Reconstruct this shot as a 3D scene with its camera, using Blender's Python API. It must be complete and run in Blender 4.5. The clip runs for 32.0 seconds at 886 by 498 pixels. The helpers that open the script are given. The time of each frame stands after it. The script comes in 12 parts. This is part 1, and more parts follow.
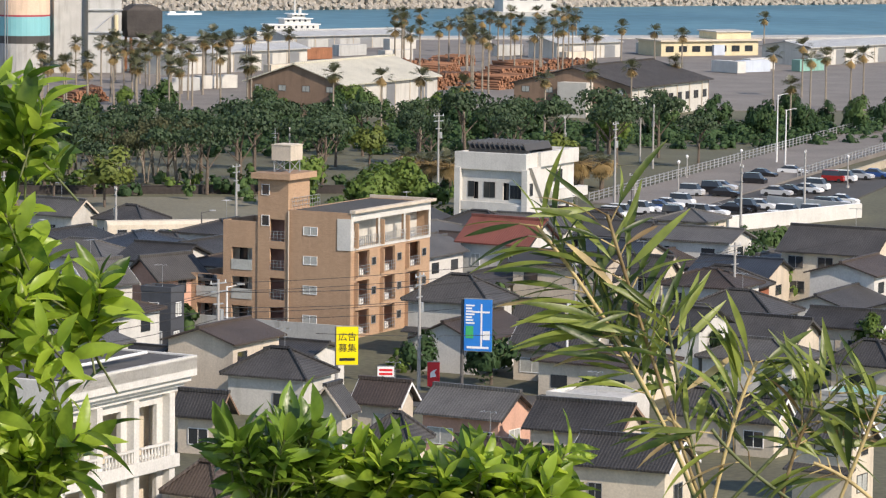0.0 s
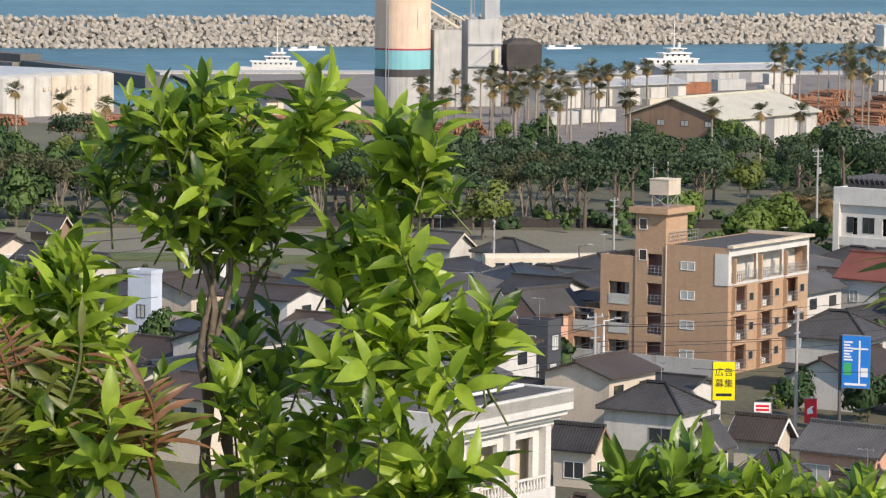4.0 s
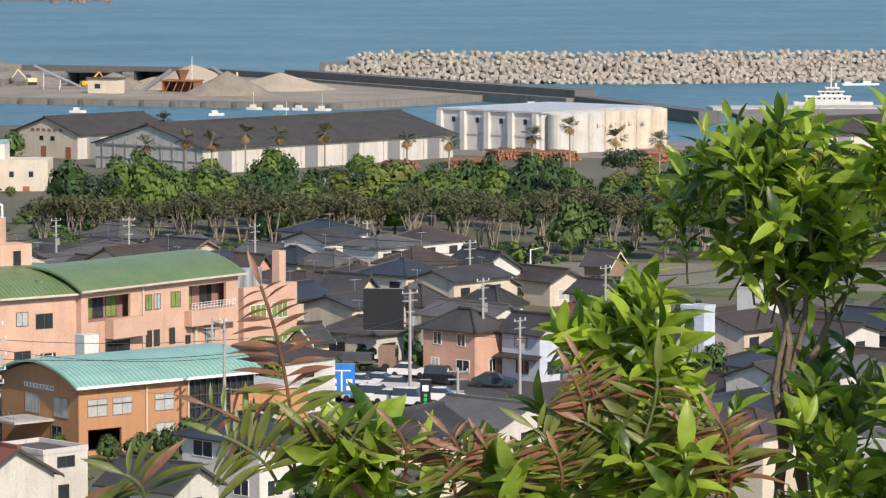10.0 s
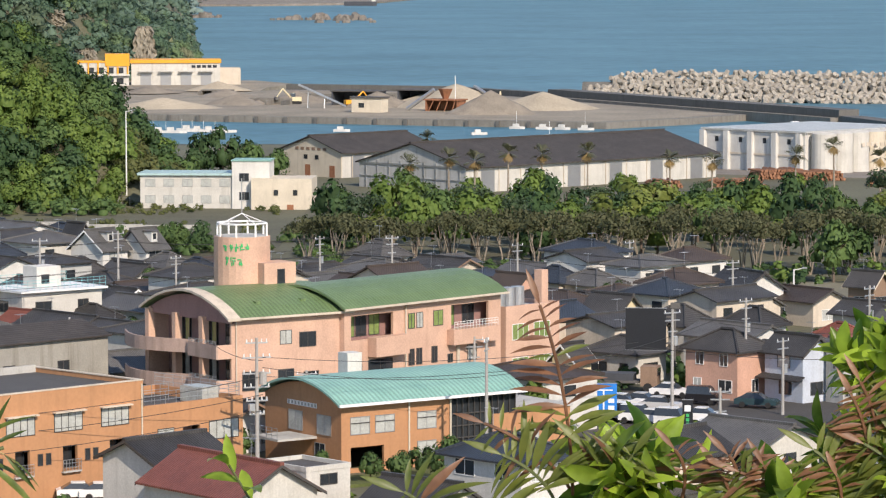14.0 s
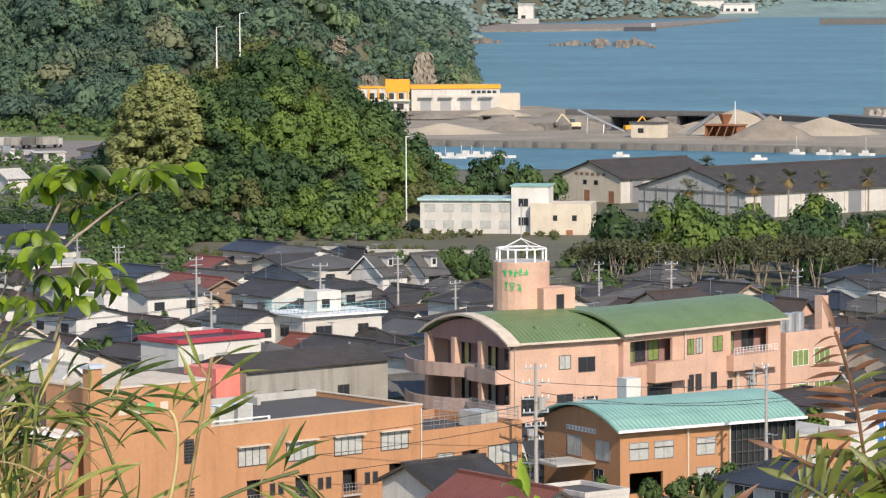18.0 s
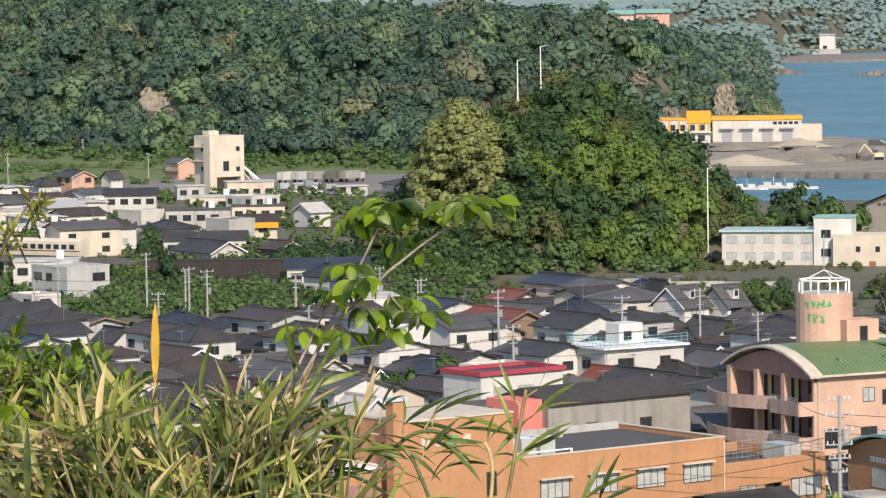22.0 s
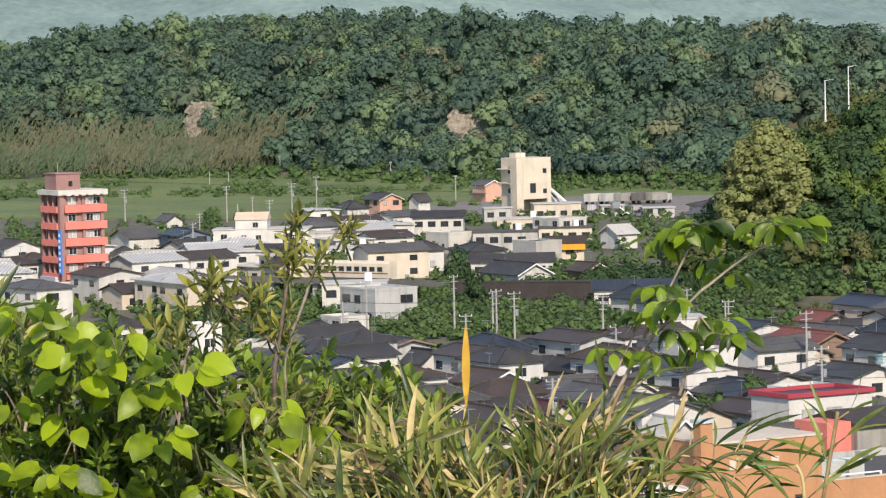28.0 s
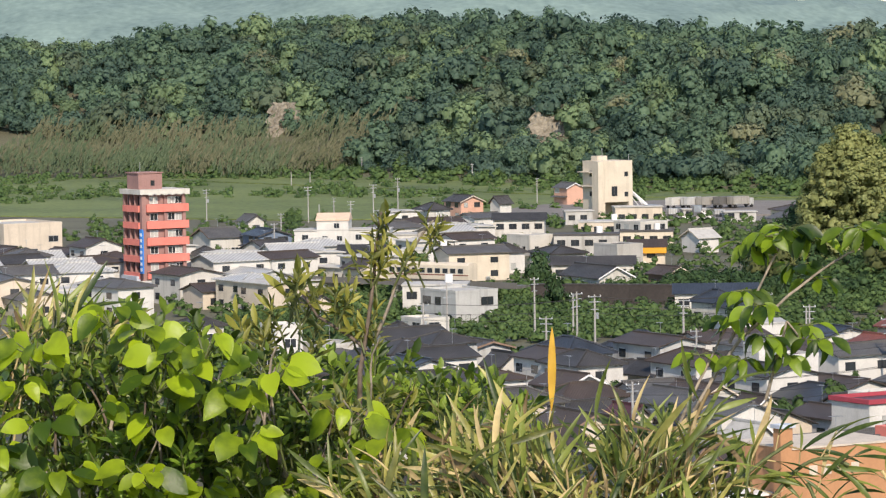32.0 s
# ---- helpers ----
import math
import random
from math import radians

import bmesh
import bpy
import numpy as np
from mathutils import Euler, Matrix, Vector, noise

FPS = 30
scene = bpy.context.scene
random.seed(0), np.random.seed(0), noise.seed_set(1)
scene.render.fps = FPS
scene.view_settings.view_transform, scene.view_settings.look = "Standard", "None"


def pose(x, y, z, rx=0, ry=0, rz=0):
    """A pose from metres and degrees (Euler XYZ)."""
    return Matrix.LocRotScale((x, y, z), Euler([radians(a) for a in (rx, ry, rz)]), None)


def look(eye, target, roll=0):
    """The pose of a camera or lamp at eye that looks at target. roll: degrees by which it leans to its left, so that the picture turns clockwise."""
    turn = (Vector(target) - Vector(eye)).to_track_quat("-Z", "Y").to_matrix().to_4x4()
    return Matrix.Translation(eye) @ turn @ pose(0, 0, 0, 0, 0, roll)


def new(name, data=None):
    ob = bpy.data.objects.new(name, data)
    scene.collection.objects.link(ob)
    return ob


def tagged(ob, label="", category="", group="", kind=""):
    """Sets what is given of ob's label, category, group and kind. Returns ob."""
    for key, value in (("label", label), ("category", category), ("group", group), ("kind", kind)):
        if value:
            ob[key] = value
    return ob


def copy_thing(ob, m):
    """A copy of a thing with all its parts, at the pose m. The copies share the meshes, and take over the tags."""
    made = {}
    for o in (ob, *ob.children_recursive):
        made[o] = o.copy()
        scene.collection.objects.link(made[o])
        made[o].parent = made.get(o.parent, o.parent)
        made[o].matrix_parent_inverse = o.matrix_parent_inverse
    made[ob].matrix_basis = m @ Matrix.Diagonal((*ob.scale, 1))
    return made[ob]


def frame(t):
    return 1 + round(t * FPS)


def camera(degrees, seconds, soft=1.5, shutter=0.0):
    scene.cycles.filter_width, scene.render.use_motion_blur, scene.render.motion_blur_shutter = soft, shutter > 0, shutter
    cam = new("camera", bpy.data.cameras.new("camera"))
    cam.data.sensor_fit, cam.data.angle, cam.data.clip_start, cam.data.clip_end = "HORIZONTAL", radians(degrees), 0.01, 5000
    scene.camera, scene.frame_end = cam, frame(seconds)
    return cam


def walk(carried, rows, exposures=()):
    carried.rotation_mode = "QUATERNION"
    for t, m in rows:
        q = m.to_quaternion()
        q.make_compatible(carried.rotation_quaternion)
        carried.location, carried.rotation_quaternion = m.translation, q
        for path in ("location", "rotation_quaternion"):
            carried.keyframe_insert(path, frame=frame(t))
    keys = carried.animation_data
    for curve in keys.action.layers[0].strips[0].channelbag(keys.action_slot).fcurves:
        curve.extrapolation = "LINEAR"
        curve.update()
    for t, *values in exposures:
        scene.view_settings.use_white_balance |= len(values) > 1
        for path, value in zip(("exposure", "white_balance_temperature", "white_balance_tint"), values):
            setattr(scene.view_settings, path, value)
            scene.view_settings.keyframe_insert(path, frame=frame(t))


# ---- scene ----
# ---- camera: a slow hand-held pan from a hillside, right to left ----
from mathutils import geometry
EYE = 47.0
cam = camera(13.648, 32.0, soft=1.25)


def drift(t):
    """Slow sideways drift of the hand, in metres."""
    k = [(0, 0.0), (6, 0.04), (9, 0.06), (13, 0.09), (18, 0.123), (20, 0.131), (21, 0.136), (21.5, 0.141), (22, 0.144), (22.5, 0.141), (23, 0.13), (23.5, 0.128), (24, 0.130), (24.5, 0.134), (25, 0.146), (25.5, 0.156), (26, 0.145), (26.5, 0.137), (28.5, 0.155), (29, 0.158), (29.5, 0.156), (30, 0.150), (30.5, 0.147), (31, 0.148), (31.5, 0.153), (32, 0.160)]
    return float(np.interp(t, [a for a, b in k], [b for a, b in k]))


def aim(t, yaw, pitch, roll):
    y, p = radians(yaw), radians(pitch)
    eye = Vector((-drift(t), 0.0, EYE))
    return t, look(eye, eye + Vector((-math.sin(y) * math.cos(p), math.cos(y) * math.cos(p), math.sin(p))), roll)


walk(cam, [aim(*row) for row in (
    (0, -17.611, -5.917, 0.693),
    (0.5, -16.863, -5.898, 0.719),
    (1, -16.177, -5.864, 0.723),
    (1.5, -15.525, -5.799, 0.820),
    (2, -14.855, -5.719, 0.698),
    (2.5, -14.100, -5.650, 0.648),
    (3, -13.305, -5.582, 0.654),
    (3.5, -12.489, -5.520, 0.652),
    (5.5, -9.935, -5.330, 0.559),
    (6, -9.389, -5.356, 0.608),
    (6.5, -8.755, -5.362, 0.571),
    (7, -8.027, -5.336, 0.543),
    (7.5, -7.207, -5.277, 0.463),
    (8, -6.388, -5.217, 0.377),
    (8.5, -5.586, -5.145, 0.252),
    (9, -4.769, -5.048, 0.162),
    (9.5, -3.966, -4.984, 0.064),
    (10, -3.168, -4.954, 0.008),
    (10.5, -2.414, -4.966, -0.054),
    (11, -1.791, -4.973, -0.120),
    (11.5, -1.294, -4.933, -0.135),
    (12, -0.847, -4.846, -0.134),
    (12.5, -0.418, -4.762, -0.182),
    (13, 0.000, -4.696, -0.147),
    (13.5, 0.446, -4.666, -0.126),
    (15.5, 2.333, -4.577, -0.019),
    (16, 2.852, -4.510, -0.015),
    (16.5, 3.414, -4.436, -0.037),
    (17, 3.985, -4.358, -0.110),
    (17.5, 4.591, -4.280, -0.218),
    (18, 5.230, -4.245, -0.303),
    (18.5, 5.949, -4.220, -0.433),
    (19, 6.689, -4.190, -0.490),
    (19.5, 7.373, -4.128, -0.590),
    (20, 7.980, -4.009, -0.638),
    (20.5, 8.547, -3.868, -0.670),
    (21, 9.045, -3.745, -0.692),
    (21.5, 9.502, -3.687, -0.743),
    (22, 9.898, -3.698, -0.860),
    (22.5, 10.211, -3.759, -0.973),
    (23, 10.500, -3.834, -1.089),
    (23.5, 10.789, -3.897, -1.109),
    (24, 11.150, -3.900, -1.073),
    (24.5, 11.574, -3.837, -1.035),
    (25, 12.026, -3.744, -1.054),
    (25.5, 12.497, -3.650, -1.127),
    (26, 12.982, -3.582, -1.218),
    (26.5, 13.461, -3.517, -1.310),
    (28.5, 14.902, -3.243, -1.246),
    (29, 15.073, -3.270, -1.190),
    (29.5, 15.185, -3.332, -1.107),
    (30, 15.262, -3.370, -1.081),
    (30.5, 15.385, -3.377, -1.059),
    (31, 15.545, -3.335, -0.970),
    (31.5, 15.737, -3.269, -0.913),
    (32, 15.900, -3.216, -0.880),
)], exposures=((0, 0.31, 6800, 14), (32, 0.33, 6800, 14)))

# ---- sky and sun ----
SUN_AZ, SUN_EL = 154.0, 36.0   # degrees clockwise from +y, and above the horizon
world = bpy.data.worlds.new("sky")
scene.world = world
world.use_nodes = True
wn = world.node_tree
sky = wn.nodes.new("ShaderNodeTexSky")
sky.sky_type = "NISHITA"
sky.sun_disc = False
sky.sun_elevation, sky.sun_rotation = radians(SUN_EL), radians(SUN_AZ)
sky.air_density, sky.dust_density, sky.ozone_density = 1.0, 0.25, 1.6
wn.links.new(sky.outputs[0], wn.nodes["Background"].inputs[0])
wn.nodes["Background"].inputs[1].default_value = 0.15
sun = new("sun", bpy.data.lights.new("sun", "SUN"))
sun.data.energy, sun.data.angle, sun.data.color = 4.1, radians(0.6), (1.0, 0.90, 0.77)
to_sun = Vector((math.sin(radians(SUN_AZ)) * math.cos(radians(SUN_EL)), math.cos(radians(SUN_AZ)) * math.cos(radians(SUN_EL)), math.sin(radians(SUN_EL))))
sun.matrix_world = Matrix.Translation((0, -50, 200)) @ to_sun.to_track_quat("Z", "Y").to_matrix().to_4x4()

# ---- materials ----
MATS = {}


def mat(name, color, rough=0.85, metal=0.0, var=0.18, scale=0.35, fine=6.0, bump=0.15, stains=0.0, island=0.0, wave=None, wave_depth=0.5, brick=None, gloss=0.5, second=None, trans=0.0, objvar=0.0):
    """A weathered surface: base colour broken up at two scales, optional stains, ribs or tile courses."""
    m = bpy.data.materials.new(name)
    m.use_nodes = True
    nt = m.node_tree
    b = nt.nodes["Principled BSDF"]
    N, L = nt.nodes.new, nt.links.new
    b.inputs["Roughness"].default_value, b.inputs["Metallic"].default_value = rough, metal
    b.inputs["Specular IOR Level"].default_value = gloss
    geo = N("ShaderNodeNewGeometry")
    tc = N("ShaderNodeTexCoord")
    n1, n2 = N("ShaderNodeTexNoise"), N("ShaderNodeTexNoise")
    n1.inputs["Scale"].default_value, n2.inputs["Scale"].default_value = scale, fine
    n1.inputs["Detail"].default_value, n2.inputs["Detail"].default_value = 4, 3
    L(geo.outputs["Position"], n1.inputs["Vector"])
    L(geo.outputs["Position"], n2.inputs["Vector"])
    add = N("ShaderNodeMath"); add.operation = "ADD"
    L(n1.outputs["Fac"], add.inputs[0]); L(n2.outputs["Fac"], add.inputs[1])
    last = add.outputs[0]
    if island or objvar:
        r = N("ShaderNodeMath"); r.operation = "MULTIPLY_ADD"
        if island:
            L(geo.outputs["Random Per Island"], r.inputs[0])
        else:
            oi = N("ShaderNodeObjectInfo"); L(oi.outputs["Random"], r.inputs[0])
        r.inputs[1].default_value = island or objvar
        L(last, r.inputs[2])
        off = N("ShaderNodeMath"); off.operation = "SUBTRACT"
        L(r.outputs[0], off.inputs[0]); off.inputs[1].default_value = (island or objvar) * 0.5
        last = off.outputs[0]
    mr = N("ShaderNodeMapRange")
    mr.inputs["From Min"].default_value, mr.inputs["From Max"].default_value = 0.6, 1.4
    mr.inputs["To Min"].default_value, mr.inputs["To Max"].default_value = 0, 1
    L(last, mr.inputs["Value"])
    mix = N("ShaderNodeMix"); mix.data_type = "RGBA"
    lo = [c * (1 - var) for c in color]
    hi = list(second) if second else [min(1, c * (1 + var)) for c in color]
    mix.inputs["A"].default_value, mix.inputs["B"].default_value = (*lo, 1), (*hi, 1)
    L(mr.outputs[0], mix.inputs["Factor"])
    col = mix.outputs["Result"]
    hgt = n2.outputs["Fac"]
    if stains:
        sep = N("ShaderNodeMapping"); sep.inputs["Scale"].default_value = (1.3, 1.3, 0.12)
        L(geo.outputs["Position"], sep.inputs["Vector"])
        ns = N("ShaderNodeTexNoise"); ns.inputs["Scale"].default_value = 0.9; ns.inputs["Detail"].default_value = 5
        L(sep.outputs[0], ns.inputs["Vector"])
        ms = N("ShaderNodeMapRange"); ms.inputs["From Min"].default_value, ms.inputs["From Max"].default_value = 0.52, 0.75
        ms.inputs["To Max"].default_value = stains
        L(ns.outputs["Fac"], ms.inputs["Value"])
        mx = N("ShaderNodeMix"); mx.data_type = "RGBA"
        mx.inputs["B"].default_value = (color[0] * 0.42, color[1] * 0.4, color[2] * 0.36, 1)
        L(ms.outputs[0], mx.inputs["Factor"]); L(col, mx.inputs["A"])
        col = mx.outputs["Result"]
    if brick:
        bt = N("ShaderNodeTexBrick")
        bt.inputs["Scale"].default_value = 1.0
        bt.inputs["Brick Width"].default_value, bt.inputs["Row Height"].default_value = brick
        bt.inputs["Mortar Size"].default_value = brick[1] * 0.07
        bt.inputs["Color1"].default_value, bt.inputs["Color2"].default_value = (1, 1, 1, 1), (0.86, 0.84, 0.82, 1)
        bt.inputs["Mortar"].default_value = (0.62, 0.6, 0.58, 1)
        cs = N("ShaderNodeSeparateXYZ"); cc = N("ShaderNodeCombineXYZ"); sm = N("ShaderNodeMath")
        L(tc.outputs["Object"], cs.inputs[0]); L(cs.outputs[0], sm.inputs[0]); L(cs.outputs[1], sm.inputs[1])
        L(sm.outputs[0], cc.inputs[0]); L(cs.outputs[2], cc.inputs[1]); L(cc.outputs[0], bt.inputs["Vector"])
        mb = N("ShaderNodeMix"); mb.data_type = "RGBA"; mb.blend_type = "MULTIPLY"; mb.inputs["Factor"].default_value = 1
        L(col, mb.inputs["A"]); L(bt.outputs["Color"], mb.inputs["B"])
        col = mb.outputs["Result"]
    bp = N("ShaderNodeBump"); bp.inputs["Strength"].default_value = bump; bp.inputs["Distance"].default_value = 0.1
    if wave:
        axis, period = wave
        wv = N("ShaderNodeTexWave"); wv.bands_direction = axis
        wv.inputs["Scale"].default_value = 0.314 / period; wv.inputs["Distortion"].default_value = 0.15
        L(tc.outputs["Object"], wv.inputs["Vector"])
        ad = N("ShaderNodeMath"); ad.operation = "MULTIPLY_ADD"; ad.inputs[1].default_value = wave_depth
        L(wv.outputs["Fac"], ad.inputs[0]); L(hgt, ad.inputs[2])
        hgt = ad.outputs[0]
        bp.inputs["Strength"].default_value = max(bump, 0.5)
        mw = N("ShaderNodeMix"); mw.data_type = "RGBA"; mw.blend_type = "MULTIPLY"; mw.inputs["Factor"].default_value = 0.35
        L(col, mw.inputs["A"]); L(wv.outputs["Color"], mw.inputs["B"])
        col = mw.outputs["Result"]
    L(hgt, bp.inputs["Height"])
    L(col, b.inputs["Base Color"])
    L(bp.outputs[0], b.inputs["Normal"])
    if trans:
        ts = N("ShaderNodeBsdfTranslucent"); ms = N("ShaderNodeMixShader"); ms.inputs[0].default_value = trans
        hs = N("ShaderNodeHueSaturation"); hs.inputs["Value"].default_value = 1.5; hs.inputs["Hue"].default_value = 0.485
        L(col, hs.inputs["Color"]); L(hs.outputs[0], ts.inputs[0])
        L(b.outputs[0], ms.inputs[1]); L(ts.outputs[0], ms.inputs[2])
        L(ms.outputs[0], nt.nodes["Material Output"].inputs[0])
    MATS[name] = m
    return m


# walls
mat("white", (0.52, 0.50, 0.45), stains=0.4, bump=0.05)
mat("white_clean", (0.575, 0.56, 0.52), stains=0.2, bump=0.05)
mat("stained_wall", (0.30, 0.285, 0.25), stains=0.8, bump=0.2, scale=0.5)
mat("grey_wall", (0.42, 0.42, 0.40), stains=0.6, bump=0.1)
mat("peach", (0.66, 0.49, 0.36), stains=0.25)
mat("cream", (0.58, 0.51, 0.40), stains=0.25)
mat("yellow_wall", (0.62, 0.53, 0.34), stains=0.2)
mat("beige", (0.55, 0.475, 0.38), stains=0.35)
mat("pink_wall", (0.56, 0.33, 0.24), stains=0.2)
mat("brown_wall", (0.24, 0.16, 0.11), stains=0.4)
mat("dark_wall", (0.06, 0.065, 0.075), stains=0.2)
mat("slate_blue", (0.13, 0.17, 0.23), stains=0.2)
mat("bluegrey", (0.48, 0.53, 0.6), stains=0.2)
mat("tan_tile", (0.475, 0.315, 0.20), stains=0.18, brick=(0.3, 0.1), bump=0.05, var=0.08)
mat("orange_tile", (0.435, 0.222, 0.108), stains=0.25, fine=3.0, var=0.1, bump=0.06)
mat("salmon", (0.55, 0.355, 0.26), stains=0.22)
mat("salmon_pink", (0.68, 0.20, 0.155), stains=0.15)
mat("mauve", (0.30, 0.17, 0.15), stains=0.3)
mat("red_paint", (0.36, 0.05, 0.07), stains=0.15)
mat("red_brick", (0.36, 0.13, 0.07), brick=(0.22, 0.075), stains=0.2)
mat("concrete", (0.42, 0.41, 0.38), stains=0.5, bump=0.2)
mat("quay_concrete", (0.19, 0.175, 0.15), stains=0.5, var=0.3, bump=0.2)
mat("dark_concrete", (0.12, 0.115, 0.105), stains=0.4, bump=0.2)
mat("tetrapod_concrete", (0.315, 0.285, 0.24), var=0.3, stains=0.35, bump=0.25, objvar=0.3)
# roofs
mat("tile_dark", (0.040, 0.038, 0.037), rough=0.55, gloss=0.35, wave=("X", 0.27), second=(0.092, 0.087, 0.083), stains=0.3, objvar=0.5)
mat("tile_grey", (0.088, 0.085, 0.082), rough=0.55, gloss=0.35, wave=("X", 0.27), second=(0.155, 0.15, 0.142), stains=0.3, objvar=0.4)
mat("tile_blue", (0.030, 0.035, 0.044), rough=0.45, gloss=0.35, wave=("X", 0.27), second=(0.058, 0.07, 0.09))
mat("tile_brown", (0.055, 0.040, 0.033), rough=0.6, wave=("X", 0.27), second=(0.098, 0.073, 0.058), stains=0.3, objvar=0.4)
mat("tile_red", (0.20, 0.06, 0.042), rough=0.6, wave=("X", 0.3), second=(0.29, 0.1, 0.07), stains=0.4)
mat("tin_maroon", (0.10, 0.035, 0.04), rough=0.5, wave=("X", 0.4))
mat("tin_green", (0.135, 0.215, 0.085), rough=0.45, second=(0.18, 0.265, 0.115), stains=0.25, wave=("X", 0.5), wave_depth=0.15)
mat("tin_teal", (0.24, 0.47, 0.39), rough=0.45, second=(0.31, 0.55, 0.46), wave=("X", 0.5), wave_depth=0.15)
mat("tin_white", (0.5, 0.5, 0.48), rough=0.4, wave=("X", 0.6), wave_depth=0.2, stains=0.3)
mat("tin_cream", (0.62, 0.58, 0.46), rough=0.5, wave=("X", 0.8), wave_depth=0.2, stains=0.25)
mat("slate_brown", (0.043, 0.037, 0.034), rough=0.8, wave=("Y", 0.5), second=(0.085, 0.073, 0.065), stains=0.5)
mat("flat_roof", (0.075, 0.07, 0.066), stains=0.4)
mat("flat_roof_light", (0.45, 0.44, 0.41), stains=0.5)
# metal, glass, small things
mat("glass", (0.03, 0.035, 0.04), rough=0.08, var=0.3, bump=0.0, gloss=0.8)
mat("curtain_glass", (0.42, 0.43, 0.40), rough=0.15, var=0.25, scale=1.2, bump=0.0, gloss=0.8)
mat("green_glass", (0.20, 0.27, 0.09), rough=0.15, var=0.3, scale=1.2, bump=0.0, gloss=0.8)
# greyish pink, darkened so the end facade's shade sits in the paint
mat("shaded_pink", (0.40, 0.285, 0.235), stains=0.4)
mat("frame_grey", (0.35, 0.35, 0.35), rough=0.45, metal=0.6, var=0.1)
mat("frame_dark", (0.06, 0.055, 0.05), rough=0.5, var=0.1)
mat("frame_white", (0.75, 0.75, 0.73), rough=0.5, var=0.05)
mat("pole_grey", (0.34, 0.33, 0.31), stains=0.3, bump=0.05)
mat("pole_dark", (0.10, 0.095, 0.09), bump=0.05)
mat("pole_white", (0.72, 0.72, 0.70), stains=0.2, bump=0.02)
mat("wire", (0.03, 0.03, 0.03), rough=0.6, var=0.05)
mat("steel", (0.45, 0.46, 0.47), rough=0.4, metal=0.7, var=0.15, stains=0.2)
mat("rust", (0.28, 0.12, 0.06), var=0.4, stains=0.4)
mat("car_white", (0.78, 0.78, 0.77), rough=0.25, var=0.03, bump=0.0)
mat("car_silver", (0.5, 0.5, 0.5), rough=0.25, metal=0.0, var=0.03, bump=0.0)
mat("car_black", (0.02, 0.02, 0.023), rough=0.2, var=0.05, bump=0.0)
mat("car_blue", (0.03, 0.08, 0.25), rough=0.25, var=0.05, bump=0.0)
mat("car_red", (0.30, 0.02, 0.02), rough=0.25, var=0.05, bump=0.0)
mat("car_green", (0.03, 0.06, 0.07), rough=0.25, var=0.05, bump=0.0)
mat("rubber", (0.02, 0.02, 0.02), rough=0.9)
mat("sign_yellow", (0.80, 0.66, 0.0), rough=0.4, var=0.04, bump=0.0)
mat("sign_blue", (0.02, 0.20, 0.62), rough=0.4, var=0.06, bump=0.0)
mat("sign_red", (0.62, 0.02, 0.03), rough=0.4, var=0.06, bump=0.0)
mat("sign_green", (0.05, 0.42, 0.14), rough=0.4, var=0.08, bump=0.0)
mat("sign_white", (0.8, 0.8, 0.8), rough=0.4, var=0.03, bump=0.0)
mat("black_board", (0.012, 0.013, 0.016), rough=0.5, var=0.2)
mat("orange_paint", (0.72, 0.33, 0.02), rough=0.5, var=0.08, stains=0.1)
mat("tarp_blue", (0.02, 0.22, 0.62), rough=0.5, var=0.15)
mat("pale_teal", (0.36, 0.50, 0.49), rough=0.5, var=0.12, stains=0.35)
mat("teal_paint", (0.20, 0.47, 0.49), rough=0.5, var=0.08, stains=0.15)
# ground
mat("ground", (0.10, 0.09, 0.058), scale=0.05, fine=1.5, var=0.4, second=(0.15, 0.148, 0.085), bump=0.3)
mat("asphalt", (0.06, 0.056, 0.052), scale=0.12, fine=9, var=0.3, bump=0.25, stains=0.2)
mat("pale_asphalt", (0.19, 0.17, 0.15), scale=0.1, fine=7, var=0.3, bump=0.25, stains=0.3)
mat("sand", (0.40, 0.34, 0.25), scale=0.08, fine=2, var=0.3, bump=0.3)
mat("gravel", (0.22, 0.19, 0.15), scale=0.3, fine=4, var=0.35, bump=0.5)
mat("soil", (0.115, 0.105, 0.075), scale=0.07, fine=2, var=0.4, bump=0.4, second=(0.135, 0.135, 0.075))
mat("field", (0.175, 0.16, 0.115), scale=0.06, fine=2, var=0.3, bump=0.3, second=(0.225, 0.21, 0.145))
mat("grass", (0.07, 0.10, 0.025), scale=0.2, fine=5, var=0.4, second=(0.13, 0.15, 0.04), bump=0.5)
mat("black_wall", (0.040, 0.033, 0.029), scale=0.3, fine=2.5, var=0.4, bump=0.4, stains=0.3)
mat("dark_rock", (0.21, 0.185, 0.155), scale=0.15, fine=1.2, var=0.5, bump=0.8, stains=0.4)
mat("yard_sand", (0.25, 0.215, 0.165), scale=0.06, fine=1.0, var=0.4, second=(0.36, 0.31, 0.23), bump=0.3)
mat("rock", (0.215, 0.19, 0.145), scale=0.15, fine=1.2, var=0.5, bump=0.8, stains=0.4)
mat("line_white", (0.7, 0.7, 0.68), var=0.1)
mat("bark", (0.13, 0.10, 0.075), var=0.3, scale=2, fine=12, bump=0.5)
mat("bark_pale", (0.26, 0.22, 0.17), var=0.3, scale=2, fine=12, bump=0.5)
mat("log", (0.26, 0.125, 0.068), var=0.4, island=0.8, bump=0.3)
